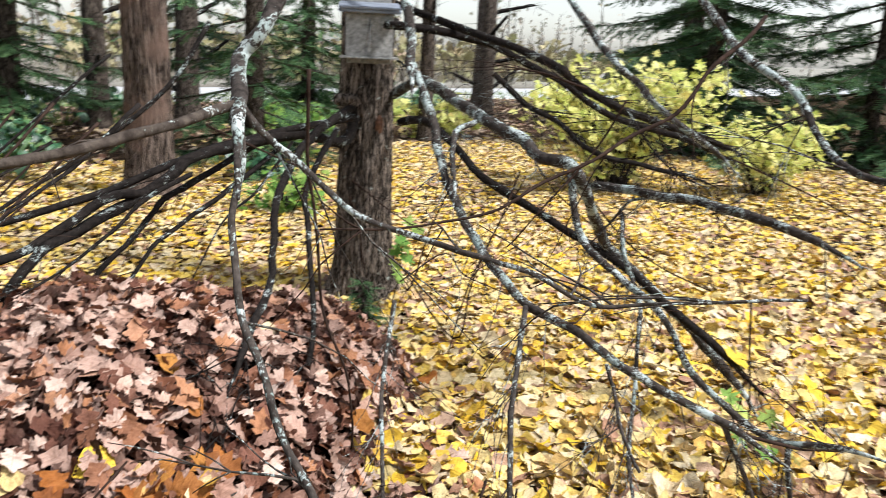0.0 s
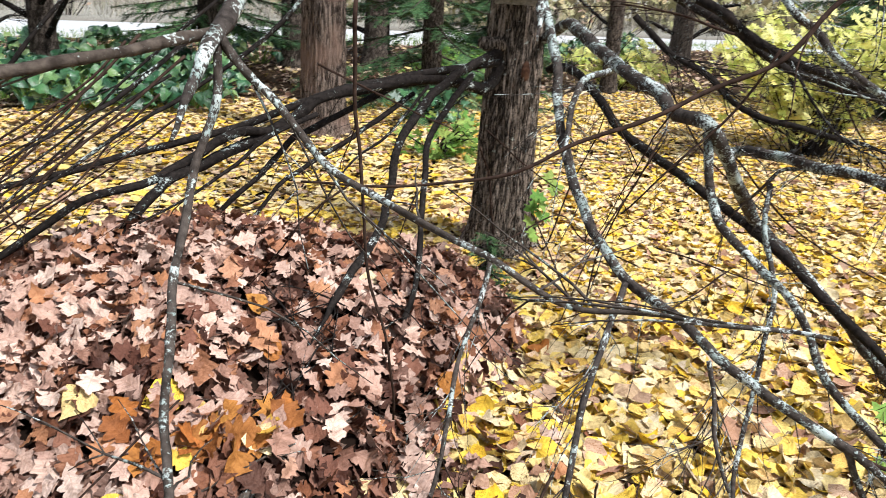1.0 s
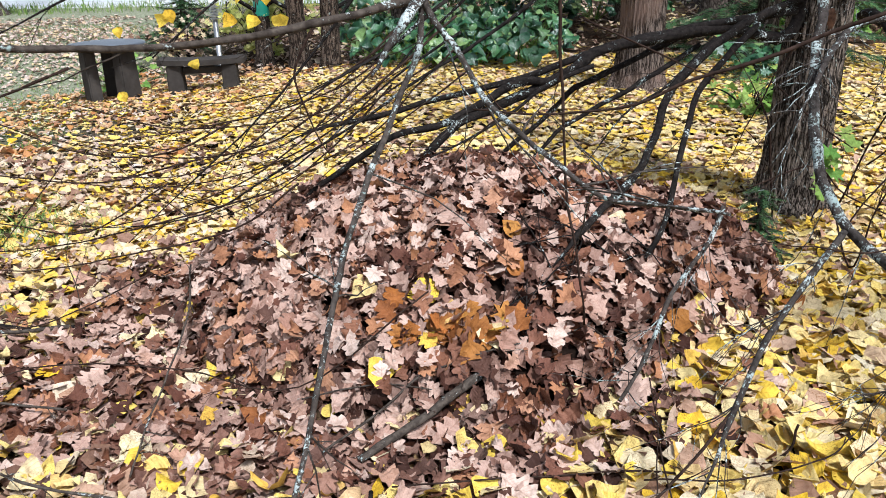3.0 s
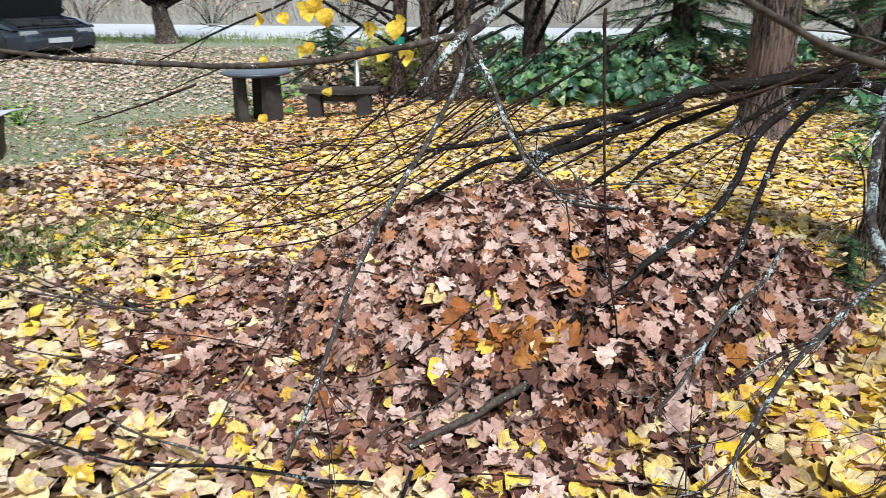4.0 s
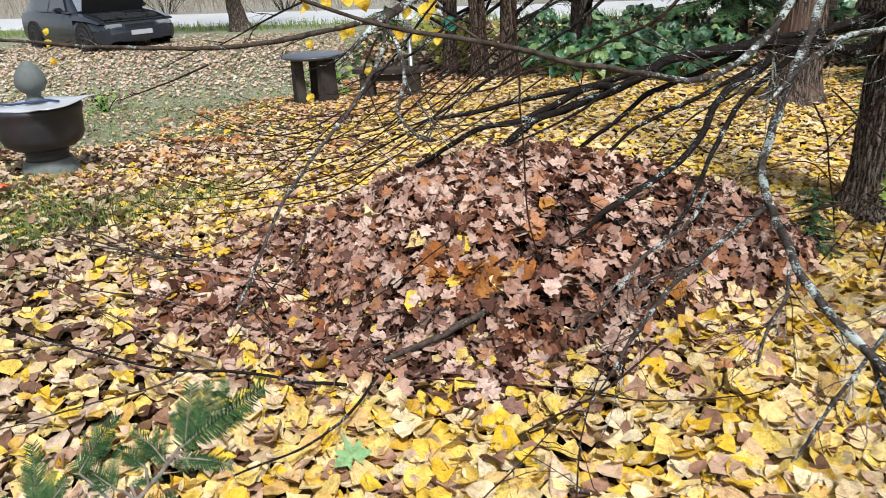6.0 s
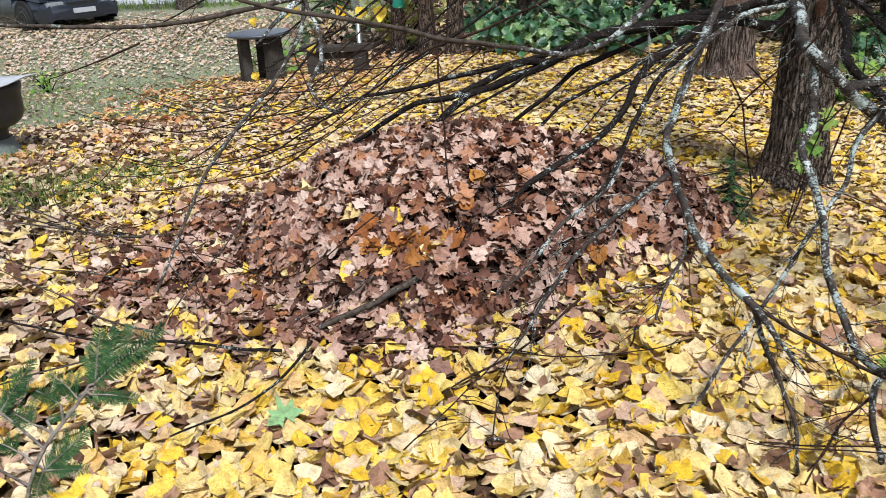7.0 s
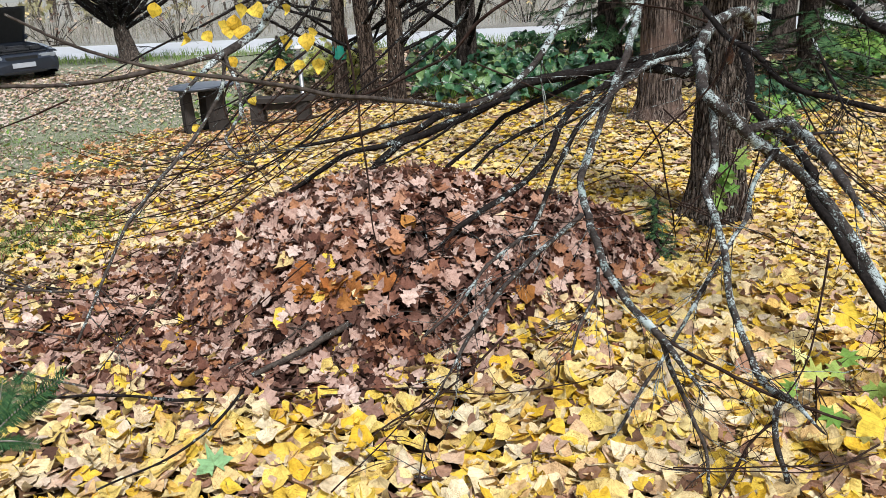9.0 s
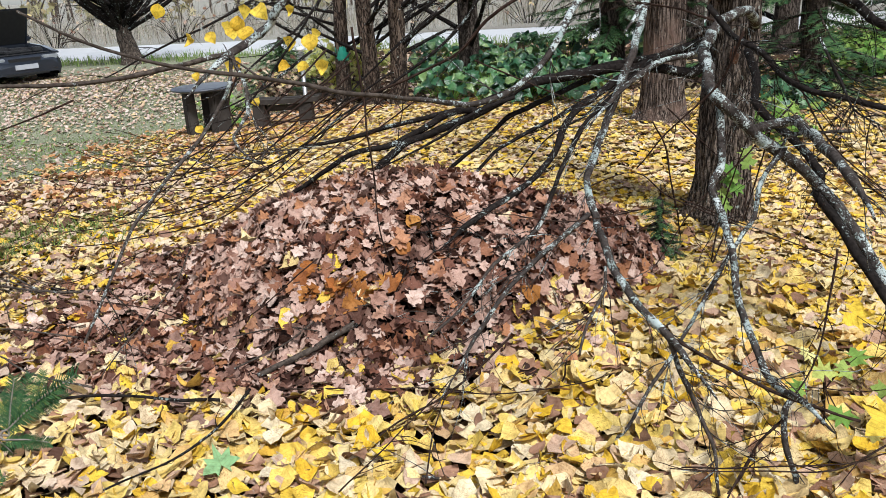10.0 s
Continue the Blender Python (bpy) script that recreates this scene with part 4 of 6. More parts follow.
twig_branch([(-1.31, 3.30, 0.57), (-1.60, 3.23, 0.42), (-1.84, 3.17, 0.48), (-2.07, 3.10, 0.56)], 0.005, 0.002, 6)
twig_branch([(-0.91, 3.30, 0.53), (-1.45, 3.23, 0.42), (-1.72, 3.17, 0.39), (-1.96, 3.10, 0.41)], 0.005, 0.002, 7)
twig_branch([(-0.62, 3.60, 0.85), (-0.80, 3.57, 0.74), (-1.30, 3.53, 0.71), (-1.66, 3.50, 0.82)], 0.005, 0.002, 7)
twig_branch([(-1.32, 3.00, 0.35), (-1.53, 2.93, 0.27), (-1.72, 2.87, 0.23), (-1.92, 2.80, 0.33)], 0.004, 0.002, 6)
twig_branch([(-1.54, 3.00, 0.73), (-1.79, 2.90, 0.45), (-1.89, 2.80, 0.43)], 0.003, 0.002, 4)
twig_branch([(-0.41, 2.60, 0.43), (-0.80, 2.55, 0.16), (-1.12, 2.50, 0.27), (-1.44, 2.45, 0.33), (-1.66, 2.40, 0.29)], 0.004, 0.002, 6)
twig_branch([(0.11, 1.80, -0.00), (-0.09, 1.77, -0.01), (-0.22, 1.73, 0.03), (-0.33, 1.70, -0.01)], 0.004, 0.003, 3)
twig_branch([(0.36, 2.20, 0.28), (0.17, 2.09, 0.14), (-0.01, 1.98, 0.08), (-0.19, 1.86, -0.00), (-0.35, 1.75, -0.05)], 0.006, 0.003, 5)
twig_branch([(0.55, 2.25, 0.16), (0.52, 2.24, 0.07), (0.35, 2.23, 0.02), (0.15, 2.22, 0.06), (-0.18, 2.21, 0.07), (-0.53, 2.20, 0.07)], 0.005, 0.003, 4)
twig_branch([(1.31, 2.00, 0.65), (1.29, 1.97, 0.49), (1.26, 1.93, 0.33), (1.20, 1.90, 0.23)], 0.005, 0.003, 3)
twig_branch([(1.36, 1.65, 0.23), (1.22, 1.63, 0.16), (1.00, 1.62, 0.16), (0.79, 1.60, 0.18)], 0.004, 0.002, 3)
lichen_branch([(1.66, 4.25, 1.12), (1.50, 3.85, 1.22), (1.30, 3.49, 1.20), (1.20, 3.25, 1.16), (1.12, 2.99, 1.11), (1.10, 2.79, 1.06), (1.09, 2.71, 1.02), (1.08, 2.57, 1.01), (1.20, 2.58, 0.89), (1.47, 2.68, 0.68), (1.57, 2.57, 0.54), (1.64, 2.36, 0.37), (1.69, 2.23, 0.24)], 0.026, 0.018, 8)
dark_branch([(1.68, 4.20, 0.98), (1.50, 3.80, 1.03), (1.49, 3.57, 0.94), (1.44, 3.34, 0.84), (1.55, 3.11, 0.71), (1.57, 2.89, 0.64), (1.49, 2.66, 0.62), (1.55, 2.43, 0.48), (1.61, 2.20, 0.33)], 0.032, 0.034, 8)
lichen_branch([(1.20, 2.58, 0.89), (1.39, 2.73, 0.89), (1.36, 2.59, 0.91), (1.33, 2.43, 0.92), (1.30, 2.26, 0.93), (1.28, 2.09, 0.93), (1.27, 1.88, 0.90)], 0.018, 0.014, 5)
lichen_branch([(2.20, 3.60, 1.70), (1.70, 2.90, 1.37), (1.75, 2.80, 1.28), (1.83, 2.70, 1.16), (2.05, 2.60, 1.02)], 0.016, 0.012, 7)
dark_branch([(1.70, 4.35, 1.60), (1.61, 3.20, 1.35), (1.71, 3.08, 1.26), (1.76, 2.95, 1.19), (1.96, 2.83, 1.11), (2.20, 2.70, 1.04)], 0.03, 0.034, 8)
dark_branch([(1.41, 2.60, 1.19), (1.46, 2.50, 1.05), (1.47, 2.40, 0.98), (1.52, 2.30, 0.94)], 0.008, 0.005, 5)
twig_branch([(0.83, 2.20, 0.73), (0.57, 2.10, 0.72), (0.40, 2.00, 0.77)], 0.003, 0.002, 2)
twig_branch([(0.98, 2.60, 0.64), (1.09, 2.50, 0.61), (1.37, 2.40, 0.51), (1.45, 2.30, 0.50)], 0.004, 0.002, 3)
twig_branch([(1.04, 2.50, 1.27), (0.93, 2.60, 1.31), (0.81, 2.70, 1.33)], 0.006, 0.003, 5)
twig_branch([(1.70, 4.30, 0.30), (1.60, 4.00, 0.10), (1.63, 3.87, 0.46), (1.63, 3.73, 0.71), (1.58, 3.60, 0.91)], 0.008, 0.003, 5)
twig_branch([(1.60, 4.10, 0.25), (1.28, 3.30, 0.12), (1.28, 3.20, 0.41), (1.32, 3.10, 0.68), (1.35, 3.00, 0.89)], 0.006, 0.003, 5)
dark_branch([(1.75, 4.35, 1.50), (1.42, 4.00, 1.47), (1.52, 3.86, 1.46), (1.79, 3.71, 1.41), (1.96, 3.57, 1.32), (2.06, 3.43, 1.24), (2.24, 3.29, 1.10), (2.48, 3.14, 1.02), (2.62, 3.00, 0.97)], 0.032, 0.036, 8)
twig_branch([(2.62, 3.00, 0.96), (3.18, 2.80, 0.77), (4.12, 2.60, 0.44)], 0.01, 0.005, 6)
twig_branch([(-0.34, 3.70, 0.90), (-0.65, 3.66, 0.72), (-0.93, 3.62, 0.56), (-1.20, 3.58, 0.49), (-1.50, 3.54, 0.48), (-1.78, 3.50, 0.53)], 0.006, 0.002, 4)
twig_branch([(-0.50, 3.60, 0.84), (-0.69, 3.55, 0.66), (-0.90, 3.50, 0.50), (-1.11, 3.45, 0.40), (-1.30, 3.40, 0.37)], 0.006, 0.002, 4)
twig_branch([(-0.24, 3.80, 0.94), (-0.42, 3.72, 0.79), (-0.56, 3.64, 0.66), (-0.76, 3.56, 0.57), (-1.02, 3.48, 0.46), (-1.40, 3.40, 0.33)], 0.006, 0.002, 4)
twig_branch([(-0.75, 3.60, 0.77), (-0.99, 3.58, 0.63), (-1.27, 3.55, 0.59), (-1.55, 3.52, 0.63), (-1.83, 3.50, 0.71)], 0.006, 0.002, 4)
twig_branch([(-1.09, 3.40, 0.76), (-1.32, 3.37, 0.66), (-1.60, 3.33, 0.68), (-1.87, 3.30, 0.81)], 0.006, 0.002, 4)
twig_branch([(-0.85, 3.30, 0.55), (-1.09, 3.25, 0.40), (-1.45, 3.20, 0.34), (-1.81, 3.15, 0.31), (-2.05, 3.10, 0.39)], 0.006, 0.002, 4)
twig_branch([(-1.24, 3.50, 0.60), (-1.61, 3.47, 0.53), (-1.95, 3.43, 0.58), (-2.25, 3.40, 0.66)], 0.006, 0.002, 4)
twig_branch([(-0.69, 2.80, 1.16), (-0.76, 2.80, 1.03), (-0.73, 2.80, 0.90), (-0.68, 2.80, 0.79)], 0.006, 0.002, 4)
twig_branch([(-0.17, 3.90, 0.84), (-0.42, 3.83, 0.68), (-0.70, 3.77, 0.52), (-0.82, 3.70, 0.44)], 0.006, 0.002, 4)
twig_branch([(-0.38, 3.40, 1.15), (-0.51, 3.36, 1.03), (-0.76, 3.32, 0.87), (-1.06, 3.28, 0.67), (-1.27, 3.24, 0.61), (-1.50, 3.20, 0.63)], 0.006, 0.002, 4)
twig_branch([(-0.42, 3.60, 1.04), (-0.65, 3.55, 0.87), (-0.96, 3.50, 0.77), (-1.36, 3.45, 0.71), (-1.65, 3.40, 0.70)], 0.006, 0.002, 4)
twig_branch([(-0.51, 3.40, 0.98), (-0.68, 3.34, 0.83), (-0.85, 3.28, 0.69), (-1.05, 3.22, 0.58), (-1.34, 3.16, 0.49), (-1.65, 3.10, 0.46)], 0.006, 0.002, 4)
twig_branch([(-1.29, 2.60, 1.09), (-1.49, 2.55, 1.02), (-1.63, 2.50, 0.98)], 0.006, 0.002, 4)
twig_branch([(-0.29, 3.00, 1.15), (-0.45, 2.93, 1.03), (-0.58, 2.87, 0.94), (-0.70, 2.80, 0.86)], 0.006, 0.003, 4)
twig_branch([(-0.39, 3.00, 1.20), (-0.54, 2.95, 1.06), (-0.66, 2.90, 0.96)], 0.006, 0.003, 4)
twig_branch([(0.19, 3.40, 1.09), (0.34, 3.40, 1.02), (0.56, 3.40, 0.92), (0.70, 3.40, 0.86)], 0.006, 0.003, 4)
twig_branch([(1.54, 3.20, 0.87), (1.35, 3.13, 0.67), (1.14, 3.07, 0.47), (0.97, 3.00, 0.23)], 0.006, 0.003, 4)
twig_branch([(1.48, 2.80, 0.85), (1.71, 2.70, 0.61), (1.94, 2.60, 0.47), (2.03, 2.50, 0.42)], 0.006, 0.003, 4)
twig_branch([(1.51, 3.20, 1.04), (1.60, 3.07, 0.82), (1.66, 2.93, 0.70), (1.87, 2.80, 0.52)], 0.006, 0.003, 4)
twig_branch([(2.07, 2.90, 1.10), (2.21, 2.85, 0.89), (2.36, 2.80, 0.75)], 0.006, 0.003, 4)
twig_branch([(1.11, 2.40, 1.24), (1.06, 2.47, 1.07), (0.91, 2.53, 0.90), (0.82, 2.60, 0.76)], 0.006, 0.003, 4)
twig_branch([(1.15, 3.90, 0.75), (1.31, 3.75, 0.59), (1.39, 3.60, 0.52)], 0.006, 0.003, 4)

# scars and stubs on the trunk
bm = bmesh.new()
bmesh.ops.create_icosphere(bm, subdivisions=3, radius=0.05)
for v in bm.verts:
    v.co = Vector((v.co.x * 0.5, v.co.y * 0.3, v.co.z * 0.95)) * (1 + 0.25 * noise.noise(v.co * 30)) + Vector((1.545, 4.21, 0.97))
SCAR = plain("torn_orange_bark", (0.12, 0.06, 0.038), 0.9, 0.2, 0, 0.6, 40, 1.0)
part("bark_scar", bm, SCAR, tree, "torn patch of orange-brown inner bark", True)
for a, z, ln in ((3.5, 1.06, 0.12),):
    verts, faces = [], []
    p0 = Vector((1.56, 4.34, z))
    d = Vector((math.cos(a), math.sin(a), 0.15))
    tube(verts, faces, [p0 + d * 0.08, p0 + d * 0.15, p0 + d * (0.15 + ln)], [0.05, 0.042, 0.03], 10, 0.3)
    mesh_object("branch_stub", verts, faces, BARK, tree, smooth=True)

# bird box on the trunk, facing the heap
box_m = pose(1.42, 4.15, 1.305, 0, 0, -36) @ Matrix.Diagonal((1.0, 0.85, 0.85, 1))
bird_box = thing("bird_box", "weathered grey wooden bird box with a slate-blue roof on the trunk", "bird box")
bird_box.matrix_world = box_m


def board(name, lo, hi, mat, label="", bevel=0.004, rot=None, parent=None):
    bm = box(bmesh.new(), lo, hi, bevel)
    if rot:
        bm.transform(rot)
    return part(name, bm, mat, parent or bird_box, label)


board("floor_board", (-0.145, -0.12, 0.0), (0.145, 0.10, 0.014), GREYWOOD)
board("front_board", (-0.115, -0.098, 0.014), (-0.002, -0.080, 0.27), GREYWOOD)
board("front_board", (0.002, -0.099, 0.014), (0.115, -0.081, 0.27), GREYWOOD)
board("side_board", (-0.115, -0.080, 0.014), (-0.098, 0.075, 0.285), GREYWOOD)
board("side_board", (0.098, -0.080, 0.014), (0.115, 0.075, 0.285), GREYWOOD)
board("back_board", (-0.11, 0.075, -0.03), (0.11, 0.092, 0.36), GREYWOOD)
board("batten", (-0.012, -0.112, 0.02), (0.012, -0.0995, 0.15), GREYWOOD)
board("roof", (-0.15, -0.17, 0.0), (0.15, 0.09, 0.02), ROOFING, "slate-blue roofing felt", 0.006, Matrix.Translation((0, 0, 0.285)) @ pose(0, 0, 0, 12, 0, 0))
board("roof_batten", (-0.145, -0.176, 0.021), (0.145, -0.15, 0.036), ROOFING, "", 0.004, Matrix.Translation((0, 0, 0.285)) @ pose(0, 0, 0, 12, 0, 0))

# reddish trunk behind
cedar = thing("cedar_tree", "tall tree with reddish fibrous bark behind the heap", "tree")
trunk(cedar, (1.78, 7.85), 9, 0.205, 1.45, REDBARK, 150, 0.13, (0.005, 0), "trunk", "reddish-brown fibrous trunk")
for k in range(10):
    a, z = k * 2.1, 2.4 + 0.5 * k
    p0 = Vector((1.80, 7.85, z))
    out = Vector((math.cos(a), math.sin(a), -0.1))
    branch(cedar, [p0, p0 + out * 0.9, p0 + out * 1.8 + Vector((0, 0, -0.3))], 0.03, 0.008, 16, DARKTWIG, reach=0.7, thick=0.004)


def spray_shape(seed, pairs=9):
    """A spruce spray: thin needles off a twig of length 1."""
    r = random.Random(seed)
    v, f = [], []
    v += [(-0.012, 0, 0), (0.012, 0, 0), (0, 1, 0)]
    f.append((0, 1, 2))
    for k in range(pairs):
        u = (k + 0.4) / pairs
        for s in (-1, 1):
            ln = (0.30 - 0.16 * u) * r.uniform(0.8, 1.15)
            b = len(v)
            v += [(0, u - 0.045, 0), (0, u + 0.045, 0), (s * ln * 0.8, u + ln * 0.62, r.uniform(-0.04, 0.07))]
            f.append((b, b + 1, b + 2))
    return np.array(v), f


SPRAYS = [spray_shape(k) for k in range(4)]


def place_shapes(name, shapes, pos, along, size, mat, parent, label="", facing=(0.03, 0.05, 1.0)):
    """Shapes whose +y lies along the given directions."""
    pos, along, size = np.asarray(pos, float), np.asarray(along, float), np.asarray(size, float)
    y = along / np.linalg.norm(along, axis=1, keepdims=True)
    up = np.tile([facing], (len(y), 1)) + rng.normal(0, 0.35, (len(y), 3))
    x = np.cross(y, up)
    x /= np.linalg.norm(x, axis=1, keepdims=True)
    fr = np.stack([x, y, np.cross(x, y)], 2)
    pick = rng.integers(0, len(shapes), len(pos))
    vs, fs, base = [], [], 0
    for k, (sv, sf) in enumerate(shapes):
        idx = np.nonzero(pick == k)[0]
        if not len(idx):
            continue
        w = np.einsum("nij,vj->nvi", fr[idx], sv) * size[idx, None, None] + pos[idx, None, :]
        vs.append(w.reshape(-1, 3))
        for q in range(len(idx)):
            o = base + q * len(sv)
            fs += [tuple(o + i for i in g) for g in sf]
        base += len(idx) * len(sv)
    return mesh_object(name, np.concatenate(vs).tolist(), fs, mat, parent, label)


def spruce(name, label, at, height, reach, low, limbs, seed, mat=NEEDLE, trunk_r=0.13, fill=1.3, size=(0.18, 0.34)):
    r = random.Random(seed)
    t = thing(name, label, "spruce")
    trunk(t, (0, 0, 0), height, trunk_r, 1.3, DARKBARK, 16, 0.08, (0, 0))
    pos, along, sz, verts, faces = [], [], [], [], []
    for k in range(limbs):
        z = low + (height - low) * (k / limbs) ** 1.7
        a = k * 2.39996 + r.uniform(-0.3, 0.3)
        ln = reach * (1 - 0.85 * (z - low) / (height - low)) * r.uniform(0.7, 1.1)
        out = Vector((math.cos(a), math.sin(a), 0))
        pts = [Vector((0, 0, z)) + out * ln * u + Vector((0, 0, -0.30 * ln * u + 0.12 * ln * u * u)) for u in (0, 0.25, 0.5, 0.75, 1)]
        tube(verts, faces, pts, [0.018, 0.014, 0.01, 0.007, 0.003], 5)
        steps = max(4, int(ln / 0.085 * fill))
        for q in range(steps):
            u = 0.12 + 0.88 * q / steps
            i = min(3, int(u * 4))
            p = pts[i].lerp(pts[i + 1], u * 4 - i)
            for s in (-1, 1):
                w = out * 0.7 + Vector((-out.y, out.x, 0)) * s * r.uniform(0.4, 1.0) + Vector((0, 0, r.uniform(-0.75, 0.05)))
                pos.append(tuple(p))
                along.append(tuple(w))
                sz.append(r.uniform(*size) * (1.25 - 0.5 * u))
    tagged(mesh_object("bough_mass", verts, faces, DARKBARK, t), kind="stuff")
    tagged(place_shapes("needles", SPRAYS, pos, along, sz, mat, t, "dark green drooping needles"), kind="stuff")
    t.location = (*at, ground_z(*at))
    return t


spruce("spruce_tree", "dark green spruce with low drooping boughs", (3.8, 9.6), 6.5, 2.0, 0.25, 52, 1, fill=1.0)
spruce("spruce_tree", "tall dark spruce beside the hosta bed", (1.75, 12.4), 8.0, 1.6, 0.7, 64, 2, trunk_r=0.2)
spruce("spruce_tree", "dense dark spruce behind the lime shrub", (10.4, 7.2), 7.5, 2.6, 0.2, 74, 3, fill=1.0, size=(0.26, 0.5))
spruce("spruce_tree", "dense dark spruce at the garden's edge", (11.6, 5.2), 7.5, 2.9, 0.2, 66, 4, fill=1.0, size=(0.26, 0.5))
spruce("spruce_tree", "dark spruce at the wood's edge", (13.6, 9.4), 8.0, 2.6, 0.3, 56, 6, fill=1.0, size=(0.26, 0.5))
spruce("spruce_tree", "dark spruce behind the bare trunk", (6.5, 12.6), 8.0, 1.5, 0.4, 70, 8, fill=1.0, size=(0.24, 0.45))
spruce("spruce_tree", "dark spruce at the back of the garden", (16.6, 11.4), 8.5, 2.8, 0.3, 50, 9, fill=0.8, size=(0.32, 0.6))
spruce("spruce_tree", "slender dark spruce by the road", (5.6, 15.2), 8.0, 1.6, 0.9, 56, 7)


def slim_tree(name, label, at, height, r, mat, limbs, seed, lean=(0, 0)):
    rr = random.Random(seed)
    t = thing(name, label, "tree")
    trunk(t, at, height, r, 1.3, mat, 18, 0.1, lean)
    for k in range(limbs):
        z = 0.45 + (height - 1.2) * (k / limbs) ** 1.6
        a = rr.uniform(0, 6.28)
        p0 = Vector((at[0] + lean[0] * z, at[1] + lean[1] * z, z))
        out = Vector((math.cos(a), math.sin(a), rr.uniform(0.2, 0.7)))
        ln = rr.uniform(0.7, 1.5)
        branch(t, [p0, p0 + out * ln * 0.5, p0 + out * ln], r * 0.24, r * 0.06, 9, DARKTWIG, reach=0.55, thick=0.004)
    return t


slim_tree("slim_tree", "dark straight trunk rising from the yellow leaves", (7.16, 10.23), 8, 0.12, DARKBARK, 6, 1)
slim_tree("slim_tree", "dark grey trunk near the road", (11.6, 13.3), 8, 0.2, GREYBARK, 6, 2)
slim_tree("slim_tree", "brown trunk of a clump behind the garden bench", (-1.72, 10.5), 6, 0.12, CLUMPBARK, 18, 3, (-0.03, 0))
slim_tree("slim_tree", "brown leaning trunk of a clump behind the garden bench", (-1.33, 10.35), 6, 0.12, CLUMPBARK, 18, 4, (0.03, 0))
slim_tree("slim_tree", "grey trunk tied with green tape", (-2.23, 10.9), 6, 0.105, CLUMPBARK, 18, 5, (0.04, 0))
slim_tree("slim_tree", "dark branchy trunk behind the hostas", (-0.39, 11.3), 6, 0.16, DARKBARK, 14, 6, (-0.02, 0))
slim_tree("slim_tree", "dark trunk among the spruces", (4.6, 13.2), 8, 0.2, DARKBARK, 6, 7)
slim_tree("slim_tree", "dark trunk among the spruces", (3.1, 13.0), 8, 0.17, DARKBARK, 6, 8)
slim_tree("slim_tree", "pale grey trunk across the yellow leaves", (13.4, 15.2), 9, 0.24, GREYBARK, 5, 9)

# strip of green tape round the grey trunk
bm = bmesh.new()
lathe(bm, [(0.095, 0.52), (0.10, 0.56), (0.098, 0.68), (0.094, 0.72)], 16, False)
tape = part("tree_tape", bm, GREENTAPE)
tape.location = (-2.205, 10.9, -0.1)
tagged(tape, "green plastic tape tied round a grey trunk", "tape")

# pollarded tree on the lawn by the road
willow = thing("pollard_tree", "stout pollarded tree with many bare upright limbs by the road", "tree")
trunk(willow, (-8.52, 17.0), 1.25, 0.235, 1.3, GREYBARK, 30, 0.2, (-0.16, 0), "trunk", "stout grey-brown trunk")
for k in range(34):
    a = k * 2.4
    p0 = Vector((-8.70 + 0.12 * math.cos(a), 17.0 + 0.12 * math.sin(a), 0.72 + 0.02 * k))
    out = Vector((math.cos(a) * 1.0, math.sin(a) * 0.8, R.uniform(0.55, 1.1)))
    ln = R.uniform(1.2, 2.4)
    branch(willow, [p0, p0 + out * ln * 0.35 + Vector((0, 0, -0.06)), p0 + out * ln * 0.7, p0 + out * ln * 0.95 + Vector((0, 0, 0.45))], 0.055, 0.012, 16, DARKTWIG, reach=0.9, thick=0.0065)
# ---- planting ----
def leaf_meshes(name, shapes, size, mat):
    """One mesh a shape, at its usual size, to be shared by single leaves."""
    meshes = []
    for sv, sf in shapes:
        me = bpy.data.meshes.new(name)
        me.from_pydata((sv * size).tolist(), [], sf)
        leaf_map(me, sv[:, :2] + 0.5)
        me.materials.append(mat)
        me.polygons.foreach_set("use_smooth", [True] * len(me.polygons))
        meshes.append(me)
    return meshes


HOSTA_LEAVES = leaf_meshes("leaf", [side_leaf(long_oval, 0.3, 6, 0.3, -0.9, 120 + k, 0.03) for k in range(4)], 0.18, HOSTA)


def hosta_plant(cx, cy, leaves, spread):
    plant = thing("hosta_plant", "clump of broad glossy green hosta leaves in the bed", "hosta", "hostas in the garden bed")
    plant.location = (cx, cy, ground_z(cx, cy))
    sv, sf, pos, nor, siz = [], [], [], [], []
    for _ in range(leaves):
        a, d = R.uniform(0, 6.28), spread * math.sqrt(R.random())
        h = 0.34 * (1 - (d / spread) ** 2) + R.uniform(0.08, 0.2)
        pos.append((d * math.cos(a), d * math.sin(a), h))
        nor.append((math.cos(a) * R.uniform(0.2, 1.1), math.sin(a) * R.uniform(0.2, 1.1) - 0.3, 1.0))
        siz.append(R.uniform(0.72, 1.28))
    turn = frames_of(np.array(nor), rng.uniform(0, 2 * math.pi, leaves))
    for k in range(leaves):
        leaf = new("leaf", HOSTA_LEAVES[k % 4])
        leaf.matrix_basis = Matrix.Translation(pos[k]) @ Matrix([list(r) for r in turn[k]]).to_4x4() @ Matrix.Scale(siz[k], 4)
        leaf.parent = plant
    for x, y, z in pos[::2]:
        tube(sv, sf, [Vector((x * 0.15, y * 0.15, -0.03)), Vector((x * 0.5, y * 0.5, z * 0.6)), Vector((x, y, z))], [0.006, 0.005, 0.003], 4)
    tagged(mesh_object("stalk_mass", sv, sf, GREENLEAF, plant), kind="stuff")


